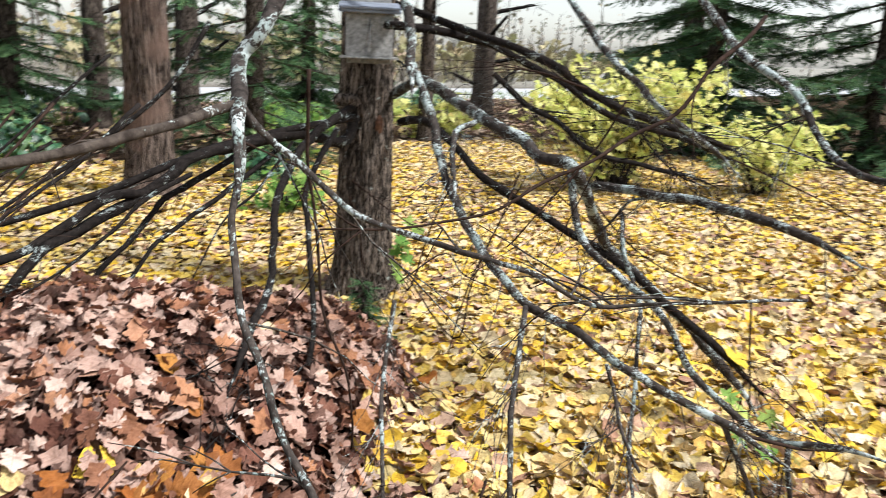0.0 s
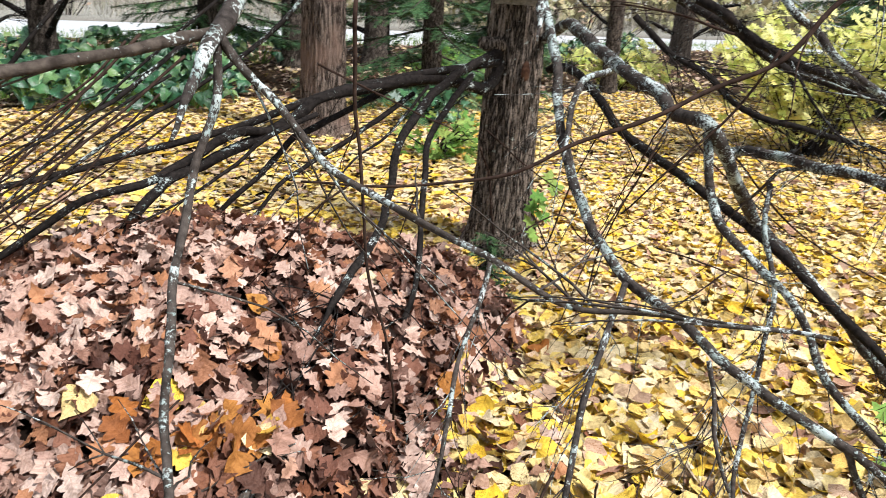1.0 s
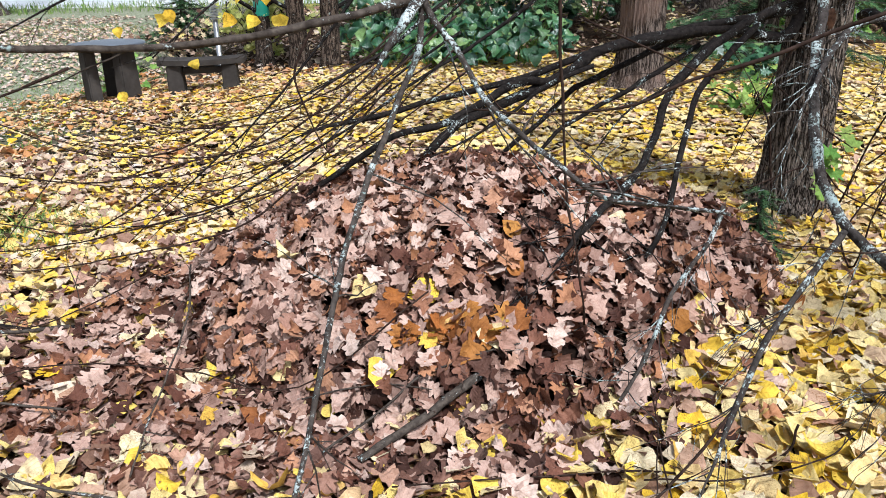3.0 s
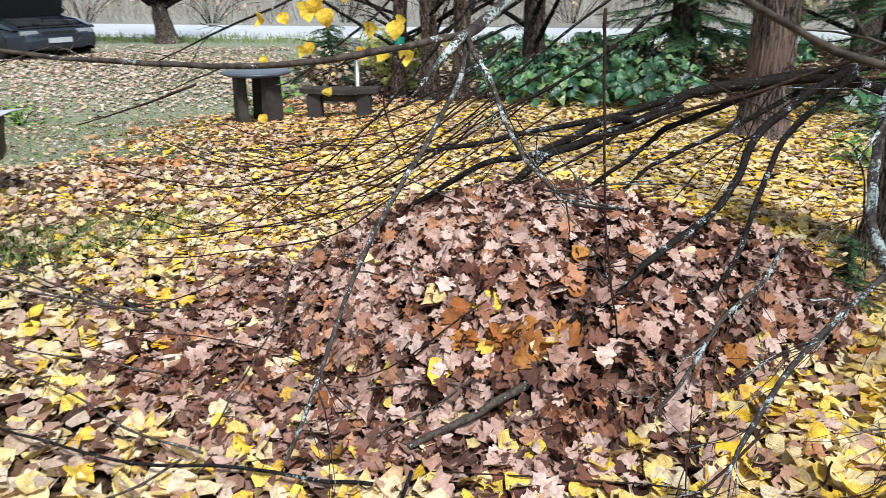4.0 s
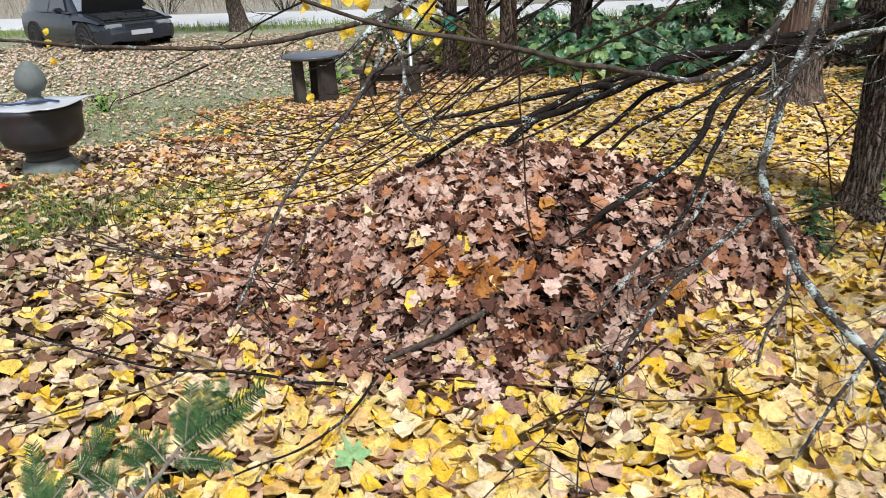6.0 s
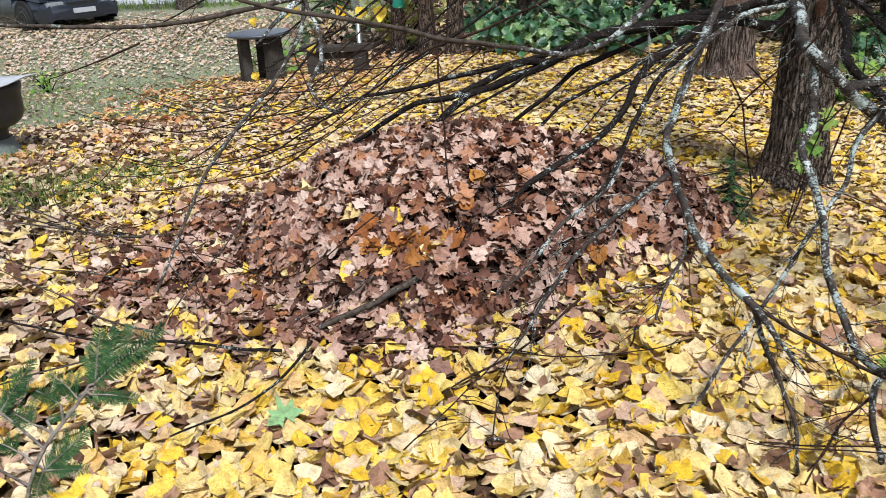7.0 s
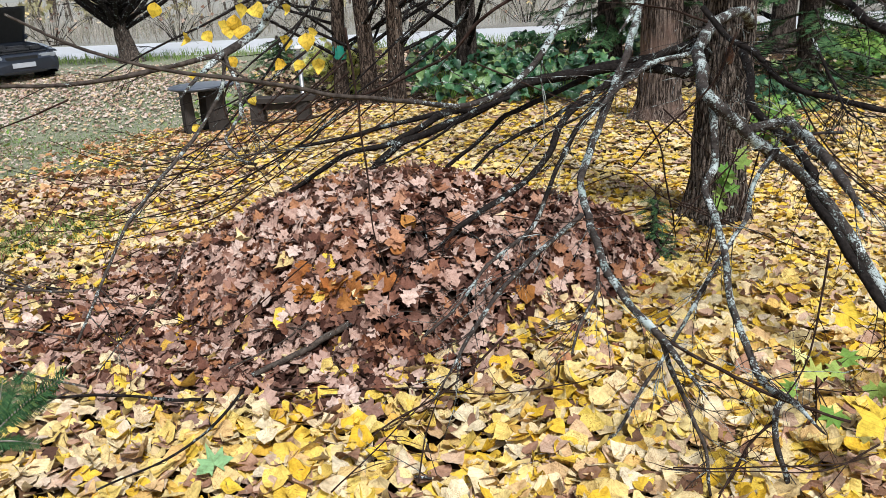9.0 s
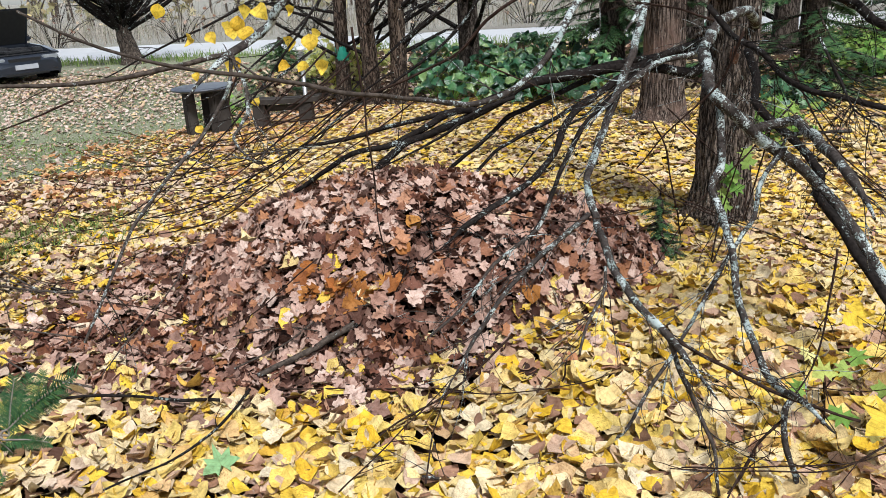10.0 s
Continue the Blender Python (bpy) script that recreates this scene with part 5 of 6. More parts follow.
for cx, cy in ((-0.6, 10.0), (-0.1, 9.7), (0.4, 9.6), (0.9, 9.55), (0.3, 10.3), (-0.1, 10.9), (0.8, 10.4), (-0.85, 10.7), (0.5, 11.1), (1.3, 10.6), (-0.4, 12.9), (0.4, 13.1), (1.1, 13.0), (1.9, 13.3), (-1.1, 13.2), (2.7, 13.4), (3.4, 13.2), (8.2, 13.5), (9.2, 13.6), (10.2, 13.7), (7.2, 13.8), (11.4, 14.8)):
    hosta_plant(cx, cy, 60, 0.50)


def shrub(name, label, at, size, stems, leaves, leaf_size, mat, seed, shapes=None, twig=DARKTWIG, bare=0.2):
    """A shrub of arching stems with loose leaves near their ends."""
    r = random.Random(seed)
    t = thing(name, label, "shrub")
    verts, faces, ends = [], [], []
    for _ in range(stems):
        a = r.uniform(0, 6.28)
        out = Vector((math.cos(a) * size[0], math.sin(a) * size[1], 0)) * r.uniform(0.25, 1.0)
        top = size[2] * r.uniform(0.45, 1.0)
        base = Vector((at[0], at[1], ground_z(*at))) + out * 0.12
        pts = [base, base + out * 0.3 + Vector((0, 0, top * 0.6)), base + out * 0.65 + Vector((0, 0, top * 0.95)), base + out * 0.95 + Vector((0, 0, top * r.uniform(0.7, 1.0)))]
        sp = spline(pts, 4)
        tube(verts, faces, sp, [0.011 * (1 - 0.8 * k / (len(sp) - 1)) for k in range(len(sp))], 5)
        grow_twigs(verts, faces, sp, 3, 0.35, 0.003)
        ends += sp[int(len(sp) * bare):]
    tagged(mesh_object("stem_mass", verts, faces, twig, t), kind="stuff")
    pp, nn, ss = [], [], []
    for _ in range(leaves):
        e = r.choice(ends)
        pp.append((e.x + r.gauss(0, 0.10), e.y + r.gauss(0, 0.10), max(ground_z(*at) + 0.03, e.z + r.gauss(0, 0.09))))
        nn.append((r.gauss(0, 0.6), r.gauss(-0.3, 0.6), 0.9))
        ss.append(r.uniform(*leaf_size))
    tagged(joined_leaves("foliage", shapes or MAPLE_SHAPES, pp, nn, ss, mat, t), kind="stuff")
    return t


shrub("lime_shrub", "yellow-green maple shrub with thin pale leaves over the fallen leaves", (5.82, 5.7), (1.5, 1.0, 1.35), 34, 2300, (0.06, 0.145), BUSHLEAF, 1)
shrub("lime_shrub", "low yellow-green shrub beside the fallen branch", (7.1, 4.7), (0.9, 0.7, 0.85), 20, 1000, (0.06, 0.13), BUSHLEAF, 2)
shrub("green_shrub", "pale green leafy shrub beside the parked car", (-13.3, 12.9), (1.5, 1.2, 1.1), 24, 900, (0.14, 0.24), GREENLEAF, 3)
shrub("green_shrub", "bright green low shrub behind the garden bench", (-2.3, 11.3), (0.9, 0.5, 0.8), 16, 420, (0.09, 0.16), BUSHLEAF, 4)
shrub("green_shrub", "green leafy undergrowth at the wood's edge", (3.2, 8.3), (0.7, 0.4, 0.35), 9, 120, (0.09, 0.17), HOSTA, 5)
shrub("green_shrub", "green leafy undergrowth below the cedar", (2.35, 6.6), (0.5, 0.35, 0.3), 9, 110, (0.08, 0.15), GREENLEAF, 6)
shrub("green_shrub", "dull green undergrowth among the trunks", (5.0, 10.5), (1.2, 0.6, 0.6), 14, 360, (0.1, 0.18), GREENLEAF, 7)
shrub("green_shrub", "yellow-green undergrowth by the slim trunks", (7.6, 10.6), (1.3, 0.7, 0.7), 14, 420, (0.1, 0.2), BUSHLEAF, 8)
shrub("brown_shrub", "rusty brown shrub behind the garden table", (-3.4, 11.6), (0.8, 0.5, 0.5), 12, 260, (0.07, 0.13), MIXED, 9)
shrub("green_shrub", "low green plant on the leafy lawn", (-7.6, 10.4), (0.35, 0.3, 0.28), 7, 60, (0.07, 0.13), GREENLEAF, 10)
shrub("green_shrub", "low green plant on the leafy lawn", (-3.75, 9.9), (0.4, 0.3, 0.35), 8, 80, (0.08, 0.14), GREENLEAF, 11)

spruce("dwarf_conifer", "low rounded dark green conifer behind the table", (-3.65, 12.6), 0.75, 0.85, 0.08, 46, 21, NEEDLE, 0.05, 1.3, (0.14, 0.24))
spruce("spruce_sapling", "small green spruce sapling at the foot of the trunk", (1.10, 3.72), 0.34, 0.17, 0.05, 26, 22, NEEDLE, 0.008, 1.8, (0.05, 0.09))

# young spruce whose sprigs reach in beside the path
young = thing("young_spruce", "young green spruce with flat sprigs of short needles", "spruce")
verts, faces, pos, along, sz = [], [], [], [], []
fork = Vector((-0.31, 0.66, 0.88))
leader = spline([(fork.x - 0.18, fork.y - 0.10, 0), fork + Vector((-0.17, -0.07, -0.45)), fork + Vector((-0.10, -0.03, -0.14)), fork], 6)
tube(verts, faces, leader, [0.0048 * (1 - 0.5 * i / (len(leader) - 1)) for i in range(len(leader))], 6)
for root, tip in (((-0.30, 0.67, 0.88), (-0.30, 0.71, 0.95)), ((-0.30, 0.67, 0.89), (-0.20, 0.70, 0.96)), ((-0.30, 0.66, 0.88), (-0.24, 0.67, 0.87)), ((-0.32, 0.66, 0.87), (-0.38, 0.69, 0.89)), ((-0.45, 0.66, 0.84), (-0.41, 0.70, 0.90)), ((-0.39, 0.65, 0.83), (-0.47, 0.68, 0.84)), ((-0.31, 0.66, 0.88), (-0.30, 0.67, 0.85)), ((-0.38, 0.63, 0.77), (-0.32, 0.66, 0.82)), ((-0.38, 0.63, 0.77), (-0.32, 0.64, 0.77)), ((-0.38, 0.63, 0.77), (-0.40, 0.62, 0.72)), ((-0.42, 0.64, 0.79), (-0.48, 0.66, 0.79)), ((-0.35, 0.66, 0.86), (-0.41, 0.69, 0.86)), ((-0.37, 0.65, 0.84), (-0.34, 0.67, 0.84)), ((-0.51, 0.64, 0.78), (-0.54, 0.69, 0.85)), ((-0.51, 0.64, 0.78), (-0.48, 0.67, 0.82)), ((-0.58, 0.64, 0.75), (-0.62, 0.67, 0.79))):
    root, tip = Vector(root), Vector(tip)
    near_stem = min(leader, key=lambda q: (q - root).length)
    tube(verts, faces, [near_stem, near_stem.lerp(root, 0.6) + Vector((0, 0, 0.004)), root], [0.0022, 0.002, 0.0018], 5)
    ln = (tip - root).length
    bow = Vector((R.uniform(-0.1, 0.1), 0, R.uniform(-0.02, 0.12))) * ln
    pts = spline([root, root.lerp(tip, 0.5) + bow * 0.5, tip], 5)
    tube(verts, faces, pts, [0.0014 * (1 - 0.6 * i / (len(pts) - 1)) for i in range(len(pts))], 5)
    pos.append(tuple(root))
    along.append(tuple(tip - root))
    sz.append(ln * 1.05)
    for s in (-1, 1):
        for at in (0.15, 0.42) if ln > 0.05 else (0.2,):
            w = (tip - root).normalized()
            pos.append(tuple(root.lerp(tip, at)))
            along.append(tuple(w + Vector((s * 0.75, 0.1, 0.12 * s + R.uniform(-0.1, 0.1)))))
            sz.append(ln * (0.62 - 0.5 * at))
tagged(mesh_object("stem_mass", verts, faces, GREYTWIG, young, "thin pale grey stems"), kind="stuff")


def flat_sprig(seed):
    """A spruce sprig of length 1: two close rows of thin needles and a few on top."""
    r = random.Random(seed)
    v, f = [], []
    for k in range(46):
        u = 0.02 + 0.96 * k / 46
        for s in (-1, 1, 0):
            if s == 0 and k % 2:
                continue
            ln = (0.235 if s else 0.13) * (1 - 0.45 * max(0, u - 0.55) / 0.45) * r.uniform(0.8, 1.1)
            q = Vector((s * ln * 0.83, u + ln * r.uniform(0.45, 0.65), r.uniform(-0.02, 0.05) if s else ln * 0.7))
            b = len(v)
            v += [(0, u - 0.008, 0), (0, u + 0.008, 0), (q.x * 0.75, u + (q.y - u) * 0.75 + 0.008, q.z * 0.75), tuple(q), (q.x * 0.75, u + (q.y - u) * 0.75 - 0.008, q.z * 0.75)]
            f.append((b, b + 1, b + 2, b + 3, b + 4))
    return np.array(v), f


tagged(place_shapes("needles", [flat_sprig(k) for k in range(3)], pos, along, sz, FRESHNEEDLE, young, "short flat green needles", (0.1, -0.85, 0.6)), kind="stuff")

# maple seedling with spotted green leaves in front of the heap
seedling = thing("maple_seedling", "maple seedling with spotted green and yellow leaves", "seedling")


def single_leaf(name, shape, at, normal, size, mat, spin, parent=None, label=""):
    sv, sf = shape
    fr = frames_of(np.array([normal], float), np.array([spin]))[0]
    me = bpy.data.meshes.new(name)
    me.from_pydata((sv * size).tolist(), [], sf)
    leaf_map(me, sv[:, :2] + 0.5)
    me.materials.append(mat)
    me.polygons.foreach_set("use_smooth", [True] * len(me.polygons))
    ob = new(name, me)
    m = Matrix([list(fr[0]), list(fr[1]), list(fr[2])]).to_4x4()
    ob.matrix_world = Matrix.Translation(at) @ m
    if parent:
        ob.parent = parent
    if label:
        tagged(ob, label)
    return ob


def stalk(parent, pts, r, mat=TWIG, name="stalk"):
    verts, faces = [], []
    sp = spline(pts, 4)
    tube(verts, faces, sp, [r * (1 - 0.5 * k / (len(sp) - 1)) for k in range(len(sp))], 5)
    return mesh_object(name, verts, faces, mat, parent)


stalk(seedling, [(1.34, 2.02, 0), (1.33, 2.0, 0.12), (1.30, 1.97, 0.26)], 0.004)
for k, (x, y, z, s, g) in enumerate(((1.30, 1.97, 0.27, 0.115, 1), (1.22, 1.93, 0.24, 0.10, 1), (1.37, 2.0, 0.26, 0.10, 1), (1.27, 2.02, 0.30, 0.09, 1), (1.33, 1.88, 0.17, 0.12, 1), (1.48, 1.95, 0.22, 0.12, 1), (1.40, 1.82, 0.15, 0.09, 1), (1.44, 2.08, 0.26, 0.11, 1))):
    stalk(seedling, [(1.32, 1.99, 0.2), ((1.32 + x) / 2, (1.99 + y) / 2, z - 0.02), (x, y, z)], 0.0022)
    single_leaf("leaf", MAPLE_SHAPES[k % 4], (x, y, z), (R.uniform(-0.3, 0.3), -0.5, 0.9), s * 0.8, GREENLEAF if k % 3 else BUSHLEAF, 0.7 * k, seedling)
yellow_maple = thing("maple_seedling", "maple seedling with large translucent yellow leaves", "seedling")
stalk(yellow_maple, [(1.62, 1.86, 0), (1.58, 1.82, 0.15), (1.5, 1.78, 0.28)], 0.004)
for k, (x, y, z, s) in enumerate(((1.40, 1.74, 0.25, 0.17), (1.55, 1.85, 0.34, 0.14), (1.62, 2.15, 0.33, 0.15), (1.52, 2.3, 0.30, 0.14))):
    stalk(yellow_maple, [(1.55, 1.8, 0.2), ((1.55 + x) / 2, (1.8 + y) / 2, z + 0.01), (x, y, z)], 0.0022)
    single_leaf("leaf", MAPLE_SHAPES[(k + 1) % 4], (x, y, z), (0.1, -0.55, 0.8), s, HANGING, 1.3 * k, yellow_maple)
climber = thing("seedling", "small leafy seedling in front of the bare trunk", "seedling")
stalk(climber, [(1.50, 4.02, 0), (1.52, 3.98, 0.2), (1.52, 3.95, 0.42)], 0.004)
for k in range(9):
    single_leaf("leaf", MAPLE_SHAPES[k % 4], (1.52 + R.uniform(-0.07, 0.09), 3.94 + R.uniform(-0.05, 0.05), 0.20 + 0.035 * k), (R.uniform(-0.4, 0.4), -0.6, 0.7), R.uniform(0.08, 0.12), GREENLEAF, k, climber)

# single leaves that stand out
single_leaf("green_maple_leaf", MAPLE_SHAPES[0], (-0.53, 1.73, 0.09), (0.05, -0.25, 1), 0.13, PALEGREEN, 2.2)
tagged(bpy.data.objects["green_maple_leaf"], "fallen green maple leaf lying on yellow leaves", "leaf")
for k, (x, y, s, spin) in enumerate(((-0.10, 3.10, 0.11, 0.4), (-1.27, 3.18, 0.13, 1.4), (-0.89, 3.11, 0.12, 2.2), (-0.12, 2.89, 0.10, 0.8), (0.32, 3.26, 0.09, 3.0), (-0.36, 2.72, 0.12, 0.2), (-0.93, 2.55, 0.12, 4.4), (-0.55, 2.60, 0.13, 5.0), (-0.62, 2.86, 0.13, 2.7), (0.98, 3.13, 0.12, 1.1), (-0.42, 2.80, 0.14, 1.9), (-0.22, 2.62, 0.11, 3.6), (0.42, 2.86, 0.12, 0.9), (0.55, 2.95, 0.11, 4.0))):
    n = slope(x, y) + Vector((R.uniform(-0.45, 0.45), R.uniform(-0.5, 0.2), 0))
    ob = single_leaf("yellow_leaf", YELLOW_SHAPES[k % 10], (x, y, surface(x, y) + 0.065), tuple(n), s * 0.8, YELLOW if k % 3 else RUST, spin)
    tagged(ob, "yellow or rusty leaf lying on the brown heap", "leaf", "yellow leaves on the heap")

# leafy bough of the clump behind the bench
branch(bpy.data.objects["slim_tree.002"], [(-1.7, 9.9, 2.1), (-2.0, 8.2, 1.6), (-2.3, 7.0, 1.25), (-2.8, 6.5, 1.0), (-3.3, 6.2, 0.75)], 0.02, 0.005, 16, DARKTWIG, reach=0.6, thick=0.004)
branch(bpy.data.objects["slim_tree.002"], [(-1.7, 9.9, 1.9), (-1.6, 8.2, 1.5), (-1.6, 7.0, 1.15), (-1.9, 6.4, 0.85), (-2.2, 6.2, 0.6)], 0.02, 0.005, 16, DARKTWIG, reach=0.6, thick=0.004)

# leaves that still hang on the twigs
for k, (x, y, z, s) in enumerate(((-2.80, 6.60, 1.31, 0.14), (-2.08, 6.60, 1.16, 0.17), (-1.88, 6.60, 1.27, 0.17), (-2.35, 6.60, 1.07, 0.12), (-2.54, 6.60, 1.06, 0.12), (-2.14, 6.60, 1.09, 0.14), (-1.64, 6.60, 0.98, 0.14), (-1.73, 6.60, 0.79, 0.12), (-1.56, 6.60, 0.78, 0.12), (-2.21, 6.60, 0.81, 0.11), (-2.15, 6.60, 0.84, 0.11), (-2.54, 6.60, 0.74, 0.09), (-2.02, 6.60, 0.48, 0.09), (-2.59, 6.60, 0.26, 0.09), (-1.60, 6.60, 1.26, 0.1), (-1.40, 6.60, 1.05, 0.1), (-2.01, 6.60, 1.26, 0.14), (-2.18, 6.60, 1.14, 0.12), (-1.06, 1.36, 1.39, 0.075), (-1.79, 2.41, 1.20, 0.03), (-1.80, 2.42, 1.24, 0.03), (-1.91, 2.56, 1.12, 0.03), (-1.95, 6.40, 1.09, 0.16), (-1.40, 6.40, 1.00, 0.16), (-1.32, 6.40, 0.78, 0.14))):
    ob = single_leaf("hanging_leaf", YELLOW_SHAPES[(3 * k) % 10], (x, y, z), (R.uniform(-0.5, 0.5), -1.0, R.uniform(-0.2, 0.5)), s, HANGING, R.uniform(2.4, 3.9))
    tagged(ob, "yellow leaf still hanging from a bare twig", "leaf", "hanging leaves")

# sticks on the ground
def stick(label, pts, r0, r1, mat=DARKTWIG, twigs=3):
    t = branch(None, pts, r0, r1, twigs, mat, "stick", "", 0.25, 0.002)
    return tagged(t, label, "stick")


stick("grey-brown dead stick poking out of the leaf heap", [(-0.62, 2.34, 0.05), (-0.48, 2.43, 0.085), (-0.36, 2.50, 0.13), (-0.24, 2.57, 0.18)], 0.011, 0.015, BROWNTWIG, 0)
stick("thin grey-brown twig lying across the leaf heap", [(-0.72, 2.36, 0.07), (-0.56, 2.50, 0.10), (-0.45, 2.56, 0.17), (-0.36, 2.57, 0.20), (-0.28, 2.58, 0.22), (-0.18, 2.60, 0.24), (-0.02, 2.63, 0.245), (0.10, 2.70, 0.25)], 0.0038, 0.0022, BROWNTWIG, 4)
stick("thin grey-brown twig lying across the leaf heap", [(-0.80, 2.58, 0.10), (-0.65, 2.58, 0.13), (-0.53, 2.56, 0.15), (-0.41, 2.52, 0.15)], 0.0028, 0.002, BROWNTWIG, 2)
stick("long thin dead branch lying before the heap", [(-2.82, 2.47, 0.08), (-2.58, 2.40, 0.08), (-2.26, 2.34, 0.08), (-1.93, 2.25, 0.08), (-1.65, 2.18, 0.08), (-1.38, 2.12, 0.08), (-1.08, 2.14, 0.08), (-0.82, 2.11, 0.08), (-0.68, 2.11, 0.08)], 0.003, 0.0065, DARKTWIG, 9)
stick("short grey stick lying on the leaves", [(-2.05, 3.28, 0.04), (-1.85, 3.2, 0.05), (-1.62, 3.22, 0.05)], 0.012, 0.009)
stick("thin dead stick across yellow leaves", [(-0.82, 1.57, 0.10), (-0.68, 1.72, 0.10), (-0.60, 1.90, 0.10), (-0.58, 2.15, 0.10)], 0.003, 0.006, DARKTWIG, 2)
fan = branch(None, [(-1.73, 3.20, 0.06), (-1.95, 3.16, 0.07), (-2.23, 3.21, 0.08), (-2.59, 3.34, 0.09), (-2.89, 3.45, 0.10), (-3.07, 3.53, 0.11)], 0.008, 0.002, 9, BROWNTWIG, "fallen_branch", "", 0.5, 0.0022)
tagged(fan, "fallen brown branch with long side twigs on faded leaves", "branch")
for pts in ([(-2.05, 3.17, 0.08), (-2.47, 3.45, 0.12), (-2.65, 3.68, 0.20), (-2.72, 3.80, 0.30)], [(-2.05, 3.17, 0.08), (-2.67, 3.48, 0.09), (-3.14, 3.83, 0.10), (-3.77, 4.26, 0.10)], [(-2.3, 3.22, 0.08), (-2.75, 3.30, 0.10), (-3.1, 3.40, 0.12)]):
    branch(fan, pts, 0.005, 0.0016, 7, BROWNTWIG, "side_twig", "", 0.4, 0.0018)
stick("thin brown twig lying among tan and yellow leaves", [(-1.89, 1.65, 0.08), (-1.70, 1.69, 0.08), (-1.58, 1.78, 0.09), (-1.46, 1.88, 0.09), (-1.31, 1.99, 0.10), (-1.24, 2.13, 0.10)], 0.0022, 0.004, BROWNTWIG, 4)
stick("thin brown twig lying beside the long dead branch", [(-2.31, 2.10, 0.08), (-2.14, 2.13, 0.08), (-2.02, 2.19, 0.08), (-1.89, 2.24, 0.08)], 0.002, 0.0035, BROWNTWIG, 4)
stick("thin brown twig lying among faded leaves", [(-2.44, 2.79, 0.08), (-2.05, 2.58, 0.09), (-1.74, 2.42, 0.10), (-1.48, 2.26, 0.10), (-1.2, 2.18, 0.09)], 0.0022, 0.0045, BROWNTWIG, 8)
stick("thin brown twig leaning on the edge of the heap", [(-1.30, 3.36, 0.22), (-1.24, 3.05, 0.17), (-1.22, 2.71, 0.14), (-1.22, 2.48, 0.12), (-1.21, 2.27, 0.09)], 0.004, 0.0025, BROWNTWIG, 7)
stick("thin brown twig lying among faded leaves", [(-2.9, 2.95, 0.07), (-2.5, 2.88, 0.09), (-2.1, 2.70, 0.10), (-1.8, 2.66, 0.10), (-1.5, 2.60, 0.09)], 0.002, 0.004, BROWNTWIG, 8)
for x, y, h in ((-2.62, 3.55, 0.32), (-2.35, 3.05, 0.30), (-2.0, 2.85, 0.26), (-1.75, 3.35, 0.34), (-2.95, 3.9, 0.30)):
    stick("thin upright dead stem among the leaves", [(x, y, -0.02), (x + 0.01, y, h * 0.4), (x - 0.01, y + 0.01, h * 0.75), (x + 0.015, y, h)], 0.0026, 0.0012, BROWNTWIG, 1)
# low twigs over the yellow leaves
for pts in ([(0.84, 1.69, 0.12), (0.96, 1.65, 0.15), (1.08, 1.64, 0.16), (1.29, 1.68, 0.15), (1.42, 1.77, 0.12)], [(0.92, 1.54, 0.11), (1.05, 1.74, 0.15), (1.18, 1.91, 0.14)], [(-0.12, 1.58, 0.10), (-0.02, 1.75, 0.13), (0.06, 1.92, 0.14), (0.20, 2.32, 0.12)], [(0.12, 1.64, 0.09), (0.12, 1.87, 0.12), (0.15, 2.12, 0.14), (0.23, 2.51, 0.16)], [(0.11, 2.15, 0.09), (0.35, 2.11, 0.11), (0.58, 2.16, 0.12), (0.72, 2.27, 0.10)]):
    stick("thin dark twig lying over the yellow leaves", pts, 0.0026, 0.0018, TWIG, 4)
# dead twigs caught in the heap's hollow
for x, y, a, ln in ((0.06, 3.08, 20, 0.34), (0.10, 2.98, 65, 0.30), (-0.02, 3.05, 110, 0.26), (0.14, 3.10, 150, 0.30), (0.02, 2.90, 45, 0.24), (-0.12, 2.78, 30, 0.26), (-0.10, 2.74, 80, 0.22), (0.30, 3.00, 35, 0.28), (0.40, 3.05, 120, 0.26)):
    c, d = math.cos(radians(a)) * ln / 2, math.sin(radians(a)) * ln / 2
    stick("thin dark dead twig caught in the leaf heap", [(x - c, y - d, surface(x - c, y - d) + 0.055), (x, y, surface(x, y) + 0.085), (x + c, y + d, surface(x + c, y + d) + 0.075)], 0.003, 0.0018, DARKTWIG, 3)
# ---- garden table and bench ----
table = thing("garden_table", "round slate-topped garden table on stone slab legs", "table")
bm = bmesh.new()
lathe(bm, [(0.0001, 0.455), (0.25, 0.455), (0.345, 0.475), (0.36, 0.49), (0.352, 0.503), (0.30, 0.508), (0.0001, 0.51)], 40, False)
part("table_top", bm, WETSTONE, table, "damp blue-grey slate top", True)
for k, a in enumerate((200, 320, 80)):
    m = pose(0, 0, 0, 0, 0, a) @ pose(0.19, 0, 0, 0, 0, 0)
    part("leg", box(bmesh.new(), (-0.055, -0.115, -0.03), (0.055, 0.115, 0.455), 0.012, 0.9, m), STONE, table)
table.matrix_world = pose(-3.58, 9.15, -0.215, 0, 0, 15) @ Matrix.Scale(1.12, 4)
bench = thing("garden_bench", "low curved stone garden bench beside the table", "bench")
bm = bmesh.new()
outline = [(0.46 * u, 0.10 * u * u) for u in [k / 8 - 1 for k in range(17)]]
loop = [Vector((x, y - 0.14, 0)) for x, y in outline] + [Vector((x, y + 0.14, 0)) for x, y in reversed(outline)]
low = [bm.verts.new(p + Vector((0, 0, 0.30))) for p in loop]
top = [bm.verts.new(p + Vector((0, 0, 0.355))) for p in loop]
bm.faces.new(low[::-1])
bm.faces.new(top)
